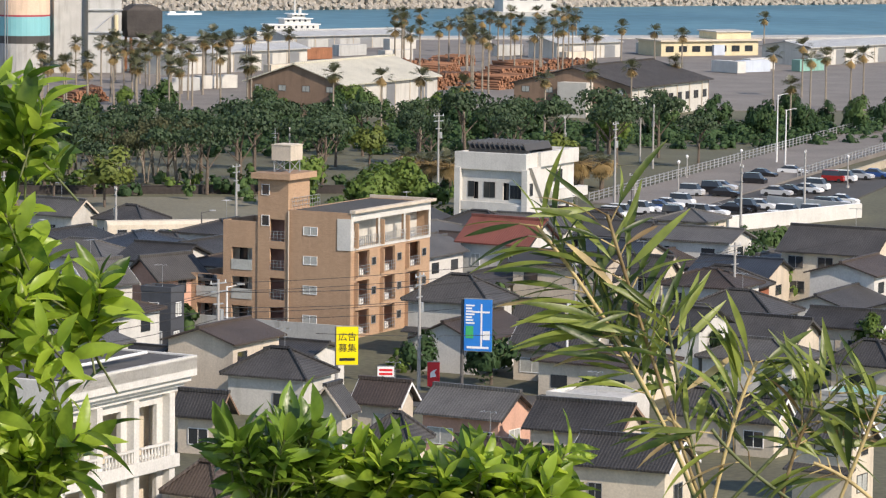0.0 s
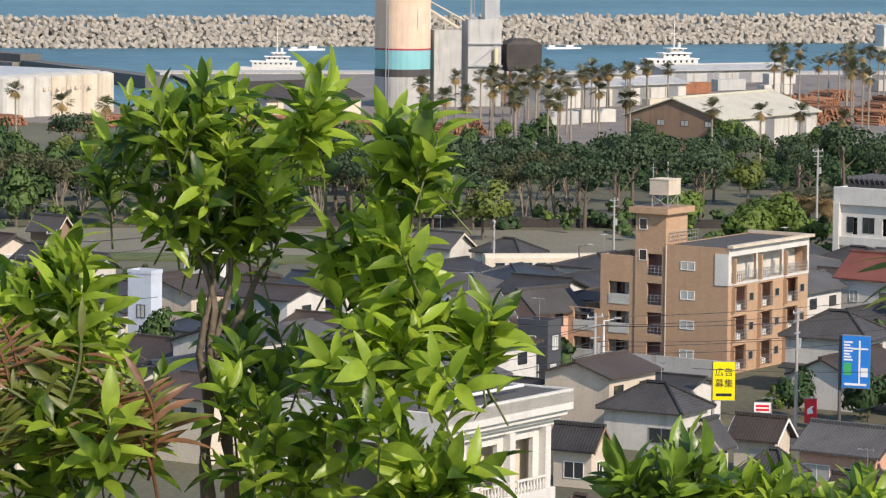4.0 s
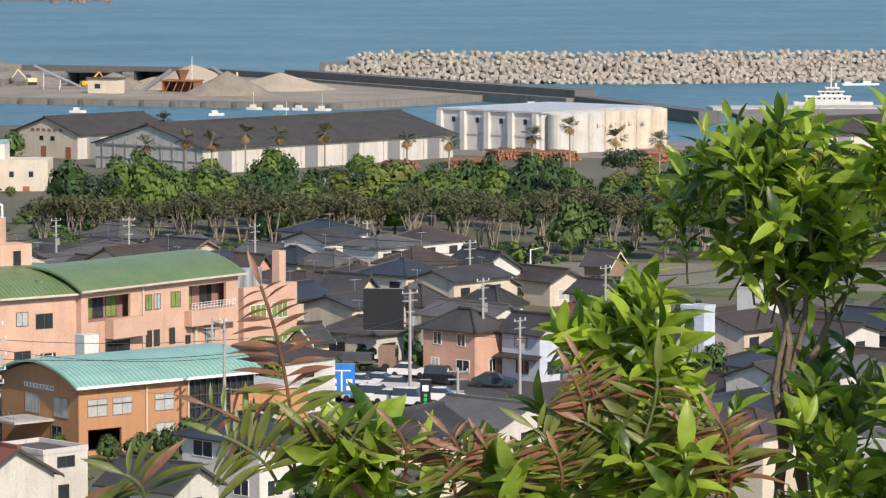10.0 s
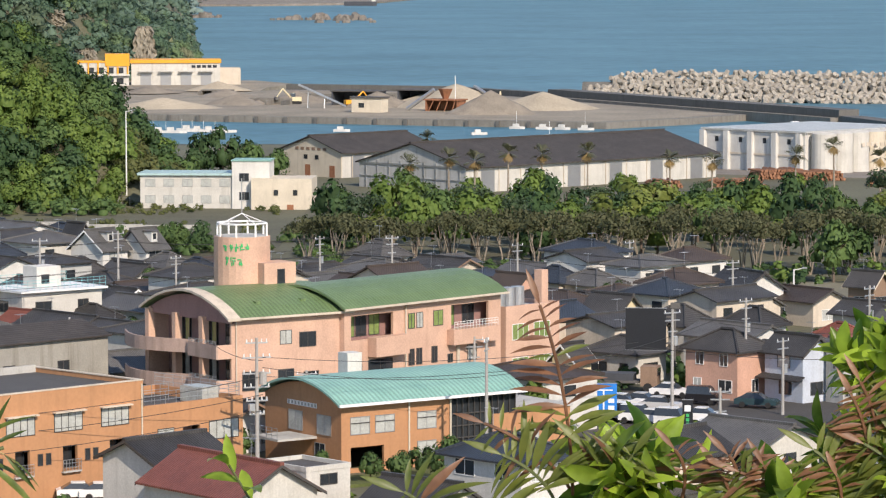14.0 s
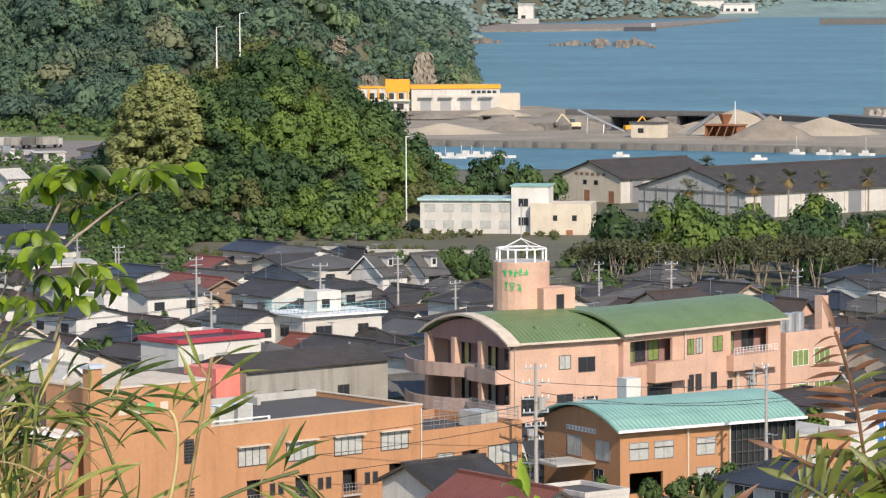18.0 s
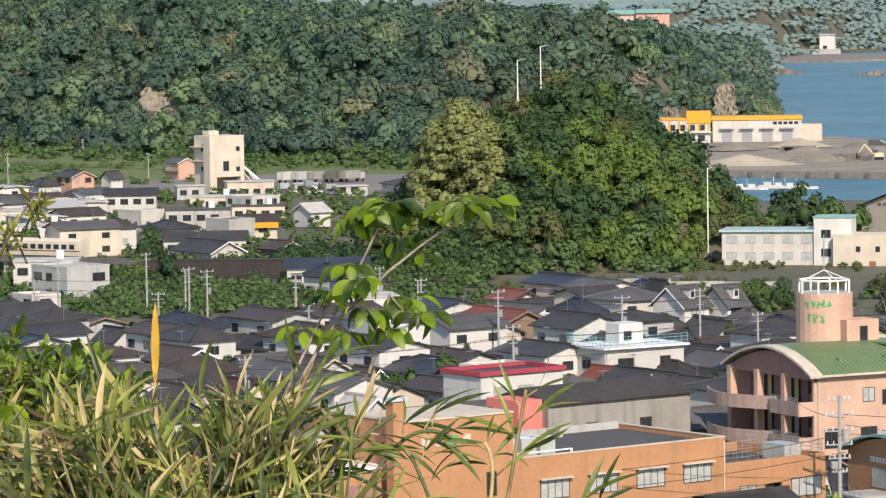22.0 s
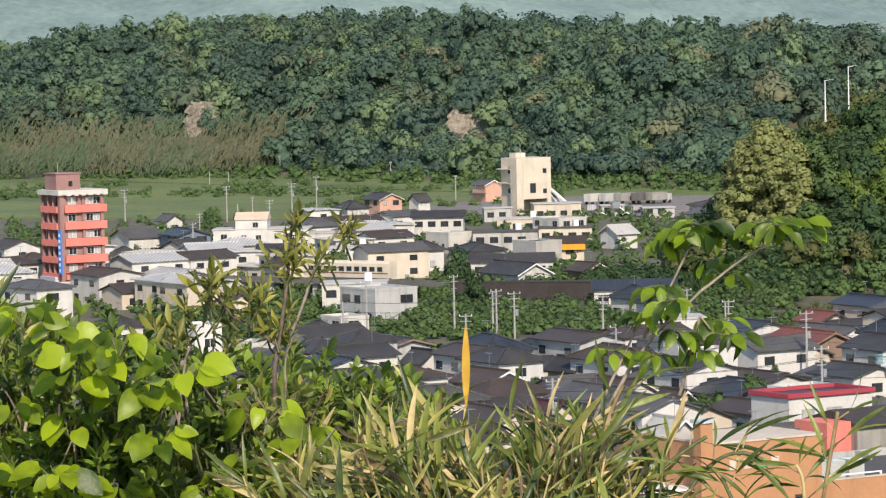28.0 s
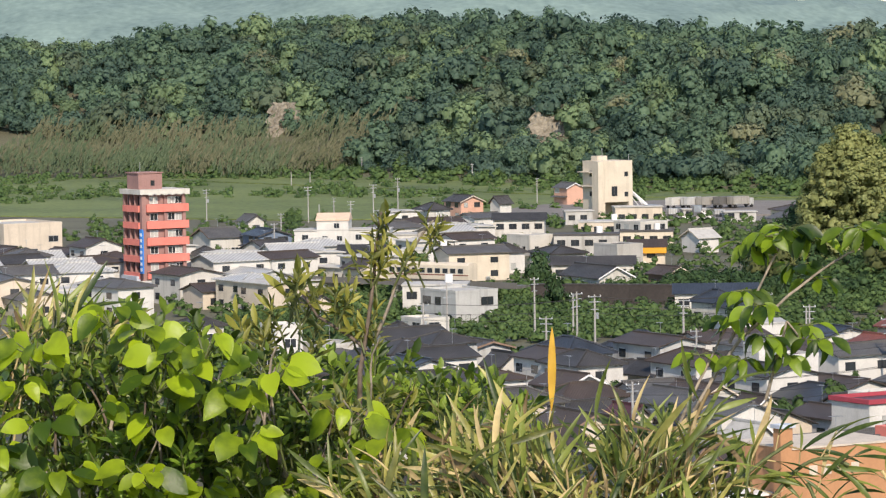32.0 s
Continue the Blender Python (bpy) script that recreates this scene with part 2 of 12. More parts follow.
# leaves
mat("leaf_wood", (0.044, 0.094, 0.034), rough=0.6, scale=0.11, fine=0.8, var=0.35, second=(0.127, 0.196, 0.063), gloss=0.15, island=0.12, bump=0.0, trans=0.2)
mat("leaf_dark", (0.037, 0.078, 0.034), rough=0.6, scale=0.15, fine=0.9, var=0.3, second=(0.069, 0.121, 0.046), gloss=0.15, island=0.12, bump=0.0, trans=0.2)
mat("leaf_pine", (0.026, 0.055, 0.022), rough=0.7, scale=0.2, fine=1.2, var=0.3, second=(0.055, 0.095, 0.035), island=0.5, bump=0.0, trans=0.15)
mat("leaf_fresh", (0.075, 0.138, 0.029), rough=0.55, scale=0.2, fine=1.0, var=0.3, second=(0.184, 0.259, 0.063), gloss=0.15, island=0.12, bump=0.0, trans=0.25)
mat("leaf_gold", (0.170, 0.211, 0.073), rough=0.6, scale=0.3, fine=1.6, var=0.4, second=(0.351, 0.381, 0.152), gloss=0.15, island=0.15, bump=1.0, trans=0.3)
mat("leaf_brown", (0.062, 0.080, 0.038), rough=0.7, scale=0.2, fine=1.0, var=0.3, second=(0.125, 0.125, 0.065), gloss=0.15, island=0.12, bump=0.0, trans=0.2)
mat("leaf_cane", (0.088, 0.118, 0.06), rough=0.7, scale=0.05, fine=0.5, var=0.3, second=(0.185, 0.18, 0.11), gloss=0.15, island=0.35, bump=0.0, trans=0.3)
mat("cane_green", (0.075, 0.125, 0.065), rough=0.7, scale=0.05, fine=0.5, var=0.3, second=(0.135, 0.17, 0.095), gloss=0.15, island=0.35, bump=0.0, trans=0.3)
mat("meadow", (0.080, 0.135, 0.030), scale=0.022, fine=0.5, var=0.5, second=(0.185, 0.225, 0.060), bump=0.5)
mat("leaf_lime", (0.10, 0.14, 0.03), rough=0.55, scale=0.2, fine=1.0, var=0.3, second=(0.22, 0.26, 0.07), gloss=0.15, island=0.12, bump=0.0, trans=0.2)
mat("leaf_palm", (0.055, 0.065, 0.028), rough=0.5, scale=0.5, fine=3, var=0.3, second=(0.13, 0.13, 0.06), island=0.4, bump=0.0, trans=0.15)
mat("leaf_palm_dry", (0.30, 0.21, 0.085), rough=0.7, scale=0.5, fine=3, var=0.3, island=0.4, bump=0.0, trans=0.15)
# headland and coast leaves lightened and blued: haze is mixed into the colour
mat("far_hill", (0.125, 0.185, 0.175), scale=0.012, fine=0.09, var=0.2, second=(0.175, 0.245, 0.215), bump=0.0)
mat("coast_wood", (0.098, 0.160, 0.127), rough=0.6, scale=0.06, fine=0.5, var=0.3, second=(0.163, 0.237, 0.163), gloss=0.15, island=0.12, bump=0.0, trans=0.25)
# ridge leaf colours carry distance haze: bluer and paler than the mound's
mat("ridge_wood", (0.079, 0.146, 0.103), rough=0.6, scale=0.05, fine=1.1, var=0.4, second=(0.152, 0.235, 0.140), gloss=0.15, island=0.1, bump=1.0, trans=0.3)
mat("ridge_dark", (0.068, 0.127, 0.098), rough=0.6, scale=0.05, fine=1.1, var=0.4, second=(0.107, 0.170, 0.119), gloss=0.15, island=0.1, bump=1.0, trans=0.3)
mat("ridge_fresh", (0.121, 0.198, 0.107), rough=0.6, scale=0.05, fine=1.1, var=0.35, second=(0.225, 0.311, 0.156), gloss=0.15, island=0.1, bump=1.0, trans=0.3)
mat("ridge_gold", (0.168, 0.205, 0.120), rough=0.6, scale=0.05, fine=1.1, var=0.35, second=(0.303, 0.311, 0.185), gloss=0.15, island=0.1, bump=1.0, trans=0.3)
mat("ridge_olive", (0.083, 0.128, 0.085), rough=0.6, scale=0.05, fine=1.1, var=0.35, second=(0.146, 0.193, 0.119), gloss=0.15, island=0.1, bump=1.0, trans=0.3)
mat("leaf_olive_wood", (0.063, 0.086, 0.030), rough=0.6, scale=0.15, fine=0.9, var=0.3, second=(0.144, 0.155, 0.057), gloss=0.15, island=0.12, bump=0.0, trans=0.2)
# mountain green paled towards blue, with the haze painted in
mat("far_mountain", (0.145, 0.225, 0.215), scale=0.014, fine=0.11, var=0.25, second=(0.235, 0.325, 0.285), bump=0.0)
mat("sea", (0.040, 0.142, 0.195), rough=0.5, scale=0.012, fine=0.13, var=0.3, second=(0.098, 0.222, 0.28), bump=0.6, gloss=0.2)


# ---- mesh helpers ----
class Build:
    """Collects simple solids into one mesh."""

    def __init__(self):
        self.v, self.f = [], []

    def add(self, verts, faces):
        o = len(self.v)
        self.v += [tuple(p) for p in verts]
        self.f += [tuple(i + o for i in f) for f in faces]
        return self

    def box(self, x0, x1, y0, y1, z0, z1):
        return self.add([(x0, y0, z0), (x1, y0, z0), (x1, y1, z0), (x0, y1, z0), (x0, y0, z1), (x1, y0, z1), (x1, y1, z1), (x0, y1, z1)],
                        [(3, 2, 1, 0), (4, 5, 6, 7), (0, 1, 5, 4), (1, 2, 6, 5), (2, 3, 7, 6), (3, 0, 4, 7)])

    def prism(self, poly, z0, z1):
        n = len(poly)
        return self.add([(x, y, z0) for x, y in poly] + [(x, y, z1) for x, y in poly],
                        [tuple(reversed(range(n))), tuple(range(n, 2 * n))] + [(i, (i + 1) % n, n + (i + 1) % n, n + i) for i in range(n)])

    def side(self, poly, x0, x1):
        """A profile (y, z), drawn counter-clockwise seen from +x, pushed along x."""
        n = len(poly)
        return self.add([(x0, y, z) for y, z in poly] + [(x1, y, z) for y, z in poly],
                        [tuple(reversed(range(n))), tuple(range(n, 2 * n))] + [(i, (i + 1) % n, n + (i + 1) % n, n + i) for i in range(n)])

    def tube(self, a, b, r0, r1=None, n=8):
        a, b = Vector(a), Vector(b)
        r1 = r0 if r1 is None else r1
        w = (b - a).normalized()
        u = w.orthogonal().normalized()
        t = w.cross(u)
        ring = [(math.cos(2 * math.pi * i / n), math.sin(2 * math.pi * i / n)) for i in range(n)]
        return self.add([a + (u * c + t * s) * r0 for c, s in ring] + [b + (u * c + t * s) * r1 for c, s in ring],
                        [tuple(reversed(range(n))), tuple(range(n, 2 * n))] + [(i, (i + 1) % n, n + (i + 1) % n, n + i) for i in range(n)])

    def path(self, pts, r, n=5):
        """One continuous tube along the points."""
        pts = [Vector(p) for p in pts]
        V, F, m = [], [], len(pts)
        for i, p in enumerate(pts):
            w = (pts[min(i + 1, m - 1)] - pts[max(i - 1, 0)]).normalized()
            u = w.cross(Vector((0.31, 0.95, 0.05)) if abs(w.y) < .9 else Vector((1, 0, 0))).normalized()
            t = w.cross(u)
            V += [p + (u * math.cos(2 * math.pi * k / n) + t * math.sin(2 * math.pi * k / n)) * r for k in range(n)]
        F = [(i * n + k, i * n + (k + 1) % n, (i + 1) * n + (k + 1) % n, (i + 1) * n + k) for i in range(m - 1) for k in range(n)]
        return self.add(V, F + [tuple(reversed(range(n))), tuple(range((m - 1) * n, m * n))])

    def islands(self):
        """The separate solids in this shape, each as a shape of its own."""
        lead = list(range(len(self.v)))

        def top(i):
            while lead[i] != i:
                lead[i] = lead[lead[i]]
                i = lead[i]
            return i
        for f in self.f:
            for i in f[1:]:
                lead[top(i)] = top(f[0])
        sets = {}
        for f in self.f:
            sets.setdefault(top(f[0]), []).append(f)
        out = []
        for fs in sets.values():
            ids = sorted({i for f in fs for i in f})
            at = {i: k for k, i in enumerate(ids)}
            b = Build()
            b.v, b.f = [self.v[i] for i in ids], [tuple(at[i] for i in f) for f in fs]
            out.append(b)
        return out

    def mesh(self, name, material, smooth=False):
        me = bpy.data.meshes.new(name)
        me.from_pydata(self.v, [], self.f)
        me.materials.append(MATS[material])
        if smooth:
            me.shade_smooth()
        return me


def soup(name, verts, faces, material, smooth=False, normals=None):
    """A mesh from arrays: verts (n, 3), faces (m, k); leaf clumps may take the rounded normals of their crown."""
    me = bpy.data.meshes.new(name)
    verts = np.asarray(verts, np.float32)
    faces = np.asarray(faces, np.int32)
    m, k = faces.shape
    me.vertices.add(len(verts)); me.loops.add(m * k); me.polygons.add(m)
    me.vertices.foreach_set("co", verts.ravel())
    me.loops.foreach_set("vertex_index", faces.ravel())
    me.polygons.foreach_set("loop_start", np.arange(0, m * k, k, dtype=np.int32))
    if smooth:
        me.polygons.foreach_set("use_smooth", np.ones(m, bool))
    me.materials.append(MATS[material])
    me.update(calc_edges=True)
    me.validate()
    if normals is not None:
        me.normals_split_custom_set_from_vertices(np.asarray(normals, np.float32))
    return me


def thing(name, x, y, z=0.0, rot=0.0, label="", category="", group="", kind=""):
    ob = new(name)
    ob.empty_display_size = 0.2
    ob.matrix_basis = pose(x, y, z, 0, 0, rot)
    return tagged(ob, label, category, group, kind)


def part(name, shape, material, parent, label="", at=None, smooth=False):
    """One mesh object under a thing or a part; shape is a Build or a ready mesh."""
    me = shape.mesh(name, material, smooth) if isinstance(shape, Build) else shape
    ob = new(name, me)
    ob.parent = parent
    if at is not None:
        ob.matrix_basis = at
    return tagged(ob, label)


def parts(name, shape, material, parent, label=""):
    """Each separate solid of the shape as a part of its own."""
    for b in shape.islands():
        part(name, b, material, parent, label)


def solo(name, shape, material, label="", category="", x=0, y=0, z=0, rot=0, group="", kind="", smooth=False):
    ob = new(name, shape.mesh(name, material, smooth) if isinstance(shape, Build) else shape)
    ob.matrix_basis = pose(x, y, z, 0, 0, rot)
    return tagged(ob, label, category, group, kind)


SHARED = {}


def shared(key, make):
    if key not in SHARED:
        SHARED[key] = make()
    return SHARED[key]


def window(parent, at, w, h, glass="glass", frame_m="frame_grey", bars=1, sill=False):
    """A framed window standing 5 cm proud of the wall it is set on; local x along the wall, -y outwards."""
    def fr():
        b = Build()
        t = 0.06
        b.box(-w / 2 - t, w / 2 + t, -0.06, 0.04, -t, 0).box(-w / 2 - t, w / 2 + t, -0.06, 0.04, h, h + t)
        b.box(-w / 2 - t, -w / 2, -0.06, 0.04, 0, h).box(w / 2, w / 2 + t, -0.06, 0.04, 0, h)
        for i in range(bars):
            x = -w / 2 + w * (i + 1) / (bars + 1)
            b.box(x - 0.03, x + 0.03, -0.05, 0.02, 0, h)
        return b.mesh("window_frame", frame_m)

    def gl():
        return Build().box(-w / 2, w / 2, -0.025, 0.02, 0, h).mesh("pane", glass)
    k = (round(w, 2), round(h, 2), frame_m, bars)
    ob = part("window", shared(("wf",) + k, fr), frame_m, parent, at=at)
    part("pane", shared(("wp", round(w, 2), round(h, 2), glass), gl), glass, ob)
    return ob


def on_wall(x, y, z, rot):
    return pose(x, y, z, 0, 0, rot)

# ---- the ground: one sheet, flat by the sea, with the hills round the town ----
QA = radians(-22.5)            # the harbour's lines run this way
QU, QV = (math.cos(QA), math.sin(QA)), (-math.sin(QA), math.cos(QA))


def harbour(u, v):
    """World place of harbour coordinates: u along the quays to the right, v out to sea, from (0, 990)."""
    return QU[0] * u + QV[0] * v, 990 + QU[1] * u + QV[1] * v


def smooth_step(a, b, x):
    t = np.clip((x - a) / (b - a), 0, 1)
    return t * t * (3 - 2 * t)


def lumps(x, y, s):
    return np.sin(x / s + 1.3) * np.cos(y / s * 0.8 + 0.4) + 0.5 * np.sin(x / s * 2.3 + y / s * 1.7)


BASE_X = (-900, -500, -396, -240, -195, -165, -145, -110, -60)
BASE_Y = (1290, 1265, 1235, 1105, 1085, 1200, 1280, 1296, 1400)


def height(x, y):
    x, y = np.asarray(x, float), np.asarray(y, float)
    u = (x * QU[0] + (y - 990) * QU[1])
    v = (x * QV[0] + (y - 990) * QV[1])
    # sea bed beyond the shore; basin in front of the outer quay
    shore = np.where(x < 70, 893.0, np.where(x < 122, 800.0, 968.0))
    west = x < -96 - (y - 1000) * 0.02
    wet = (y > shore) & ~west
    wet |= (y > 1285) & (x > -0.0885 * y)
    z = np.where(wet, -6.0, 0.0)
    # the wooded mound
    m = np.sqrt(((x + 99) / np.where(x < -99, 40, 37)) ** 2 + ((y - 712) / 58) ** 2)
    z = np.where(m < 1.0, np.maximum(z, 29.5 * (1 - np.clip(m, 0, 1) ** 1.25)), z)
    # the long ridge behind the town
    base = np.interp(x, BASE_X, BASE_Y)
    crest = np.interp(x, (-900, -560, -470, -380, -300, -220, -180, -150, -130, -115, -103), (40, 42, 45, 46, 43, 40, 36, 22, 12, 6, 0))
    rise = smooth_step(0, np.interp(x, (-200, -140), (190, 95)), y - base) * (1 - 0.45 * smooth_step(420, 800, y - base))
    rise = rise * smooth_step(11, 0, x + 0.0885 * y)
    up = crest * rise * (1 + 0.06 * lumps(x, y, 38))
    z = np.where(up > 0.05, np.maximum(z, up), z)
    # further headland, and country beyond
    far = smooth_step(0, 420, y - np.interp(x, (-900, -420, -330, -290, -240, 0, 320), (1700, 1850, 2350, 3000, 3600, 4150, 4400))) * smooth_step(320, -20, x)
    z = np.where(far > 0.004, np.maximum(z, np.interp(x, (-420, -330), (22, 44)) * far * (1 + 0.12 * lumps(x, y, 130))), z)
    # the hill that the camera stands on
    r = np.hypot(x, y * np.where(y < 0, 0.5, 1.0))
    z = np.where(r < 110, np.maximum(z, 45.3 - 0.42 * np.clip(r - 2.2, 0, None)), z)
    return z


def axis(stops):
    out = []
    for a, b, s in stops:
        out += list(np.arange(a, b, s))
    return np.array(out + [stops[-1][1]])


gx = axis([(-4000, -1000, 250), (-1000, -520, 30), (-520, -8, 7), (-8, 8, 1.6), (8, 460, 7), (460, 1000, 45), (1000, 4000, 300)])
gy = axis([(-400, -10, 40), (-10, 14, 1.6), (14, 1500, 7), (1500, 2100, 40), (2100, 3200, 45), (3200, 4900, 170)])
X, Y = np.meshgrid(gx, gy)
Z = height(X, Y)
nx, ny = len(gx), len(gy)
idx = np.arange(nx * ny).reshape(ny, nx)
quads = np.stack([idx[:-1, :-1], idx[:-1, 1:], idx[1:, 1:], idx[1:, :-1]], -1).reshape(-1, 4)
solo("ground", soup("ground", np.stack([X, Y, Z], -1).reshape(-1, 3), quads, "ground", True), "ground", "brown-grey earth of the town and its hills", "ground", kind="structure")

# water
solo("water", Build().prism([(-96, 870), (60, 870), (60, 780), (4000, 780), (4000, 4950), (-4000, 4950), (-4000, 2200), (-330, 2200), (-150, 1300)], -1.2, -0.9), "sea", "blue-green rippled sea and harbour water", "water", kind="structure")


def slab(name, poly, z, material, label, category="pavement", thick=0.25):
    return solo(name, Build().prism(poly, z - thick, z), material, label, category, kind="structure")


def rect(cx, cy, w, d, rot):
    c, s = math.cos(radians(rot)), math.sin(radians(rot))
    return [(cx + c * a - s * b, cy + s * a + c * b) for a, b in ((-w / 2, -d / 2), (w / 2, -d / 2), (w / 2, d / 2), (-w / 2, d / 2))]


def hpoly(*uv):
    return [harbour(u, v) for u, v in uv]


# made ground round the fish works
slab("works_apron", [(-150, 1222), (-78, 1228), (-70, 1262), (-86, 1296), (-150, 1296)], .8, "yard_sand", "dusty apron round the fish works", "yard", 6.0)
slab("slipway", [(-135, 1100), (-96, 1075), (-80, 1110), (-78, 1229), (-140, 1229)], .7, "yard_sand", "sandy slipway between the basin and the works", "slipway", 5.0)
# outer quay with gravel works, running out into the dark pier
solo("quay", Build().prism(hpoly((-150, 0), (30, 0), (42, 30), (50, 60), (-42, 138), (-92, 176), (-150, 176)), -6, 0.9), "quay_concrete", "weathered concrete quay round the gravel works", "quay", kind="structure")
slab("quay_yard", hpoly((-148, 3), (26, 3), (38, 30), (44, 58), (-44, 133), (-92, 168), (-148, 168)), 0.96, "yard_sand", "sandy yard on the quay", "yard", 0.05)


def wall_run(name, points, half, z0, z1, material, label):
    """A wall along points in harbour coordinates, half its width to each side."""
    b = Build()
    for (u0, v0), (u1, v1) in zip(points[:-1], points[1:]):
        d = Vector((u1 - u0, v1 - v0, 0)).normalized() * half
        b.prism(hpoly((u0 + d.y, v0 - d.x), (u1 + d.y, v1 - d.x), (u1 - d.y, v1 + d.x), (u0 - d.y, v0 + d.x)), z0, z1)
    return solo(name, b, material, label, "sea wall", kind="structure")


wall_run("seawall", ((-150, 180), (-92, 178.5), (-40, 141)), 2.0, -4, 2.6, "dark_concrete", "long dark sea wall behind the gravel works")
wall_run("pier", ((-39.5, 140), (86.4, 33.5)), 3.2, -6, 3.8, "dark_concrete", "dark concrete harbour pier wall")
wall_run("pier_end", ((86.9, 33), (140, -36)), 3.0, -6, 2.2, "dark_concrete", "lower end of the dark harbour pier")
wall_run("pier_walk", ((-36, 132.6), (84, 31.4)), 2.4, -6, 1.7, "quay_concrete", "pale walkway along the foot of the pier")
# quay wall piles
for i in range(17):
    hx, hy = harbour(-118 + i * 9, -0.25)
    solo("fender", Build().box(-0.5, 0.5, -0.3, 0.3, -3, 0.8), "dark_concrete", "dark timber fender on the quay wall", "fender", hx, hy, 0, -22.5, "fenders on the quay")
# port yard in front of the sea
slab("port_yard", [(125, 690), (420, 650), (640, 830), (640, 966), (126, 966)], 0.12, "pale_asphalt", "grey asphalt port yard", "yard", 0.3)
solo("port_quay", Build().prism([(123, 955), (640, 955), (640, 969), (123, 969)], -6, 0.5), "concrete", "concrete edge of the port quay", "quay", kind="structure")
slab("tank_yard", rect(62, 792, 70, 60, -22.5), 0.1, "pale_asphalt", "paved yard round the cold store", "yard", 0.3)
# park belt, sports ground and fields
slab("park_ground", [(-35, 528), (280, 505), (320, 640), (-35, 670)], 0.08, "soil", "bare brown ground under the park trees", "ground", 0.2)
slab("sports_ground", [(30, 487), (128, 462), (140, 503), (30, 520)], 0.14, "field", "grey sandy sports ground", "sports ground", 0.2)
slab("grass_strip", [(25, 478), (128, 452), (130, 461), (26, 488)], 0.16, "grass", "strip of grass beside the sports ground", "grass", 0.2)
solo("park_wall", Build().box(0, 100, 0, .4, 0, 1.1).box(0, 100, -.05, .45, 1.1, 1.25), "black_wall", "low dark wall along the edge of the sports ground", "wall", 62, 521, 0, -8.5, kind="structure")
slab("dark_field", [(-75, 598), (25, 585), (30, 625), (-80, 645)], 0.1, "soil", "dark ploughed field", "field", 0.2)
slab("river_flat", [(120, 560), (330, 530), (360, 590), (130, 615)], 0.13, "soil", "brown grassy river flat", "ground", 0.2)

# ---- tetrapod breakwater ----
def tetra_mesh():
    b = Build()
    dirs = [Vector((0, 0, 1)), Vector((0.943, 0, -0.333)), Vector((-0.471, 0.816, -0.333)), Vector((-0.471, -0.816, -0.333))]
    for d in dirs:
        b.tube((0, 0, 0), d * 1.9, 1.0, 0.72, 6)
    return b.mesh("tetrapod", "tetrapod_concrete")


tetra = tetra_mesh()
core = Build()
bw = [Vector((24, 1153.5, 0)), Vector((122, 1135, 0)), Vector((230, 1160, 0)), Vector((345, 1182, 0)), Vector((560, 1230, 0))]
breakwater = thing("breakwater", 33, 1152, 0, 0, "breakwater of heaped grey-brown concrete tetrapods", "breakwater", kind="structure")
inv = Matrix.Translation((-33, -1152, 0))
rng = random.Random(4)
total = [0.0]
for a, b in zip(bw[:-1], bw[1:]):
    total.append(total[-1] + (b - a).length)


def along(s):
    for i in range(len(bw) - 1):
        if s <= total[i + 1] or i == len(bw) - 2:
            k = (s - total[i]) / (total[i + 1] - total[i])
            return bw[i].lerp(bw[i + 1], k), (bw[i + 1] - bw[i]).normalized()


base_co = np.array([v.co[:] for v in tetra.vertices])
base_f = [tuple(p.vertices) for p in tetra.polygons]
rest = Build()
count = 0
for row in range(6):
    lift, back = -0.6 + row * 1.45, row * 1.75
    s = rng.uniform(0, 2) + row * 0.5 + (6 if row > 3 else 0) * 1.0
    while s < total[-1] - 2:
        p, dv = along(s)
        ph = max(0.0, 1 - s / 16)
        z = lift * (1 - 0.45 * ph) + rng.uniform(-0.3, 0.35) + (0.5 if row == 5 else 0)
        q = Vector((p.x - dv.y * back + rng.uniform(-.4, .4), p.y + dv.x * back + rng.uniform(-.4, .4), z))
        m = Matrix.LocRotScale(q, Euler((rng.uniform(0, 6), rng.uniform(0, 6), rng.uniform(0, 6))), (1, 1, 1))
        if count < 300 and row in (2, 3, 4, 5) and s < 330:
            part("tetrapod", tetra, "", breakwater, at=inv @ m)
            count += 1
        else:
            co = base_co @ np.array(m.to_3x3()).T + np.array(q)
            rest.add(co - np.array((33, 1152, 0)), base_f)
        s += rng.uniform(2.3, 3.1)
tagged(part("tetrapod_heap", rest, "tetrapod_concrete", breakwater), kind="stuff")
for a, b in zip(bw[:-1], bw[1:]):
    n = Vector((-(b - a).normalized().y, (b - a).normalized().x, 0))
    core.add([a + n * 2 - Vector((0, 0, 4)), b + n * 2 - Vector((0, 0, 4)), b + n * 14 - Vector((0, 0, 4)), a + n * 14 - Vector((0, 0, 4)),
              a + n * 8 + Vector((0, 0, 5)), b + n * 8 + Vector((0, 0, 5)), b + n * 11 + Vector((0, 0, 5)), a + n * 11 + Vector((0, 0, 5))],
             [(4, 5, 6, 7), (0, 1, 5, 4), (1, 2, 6, 5), (2, 3, 7, 6), (3, 0, 4, 7)])
part("core", core, "dark_concrete", breakwater, at=inv)


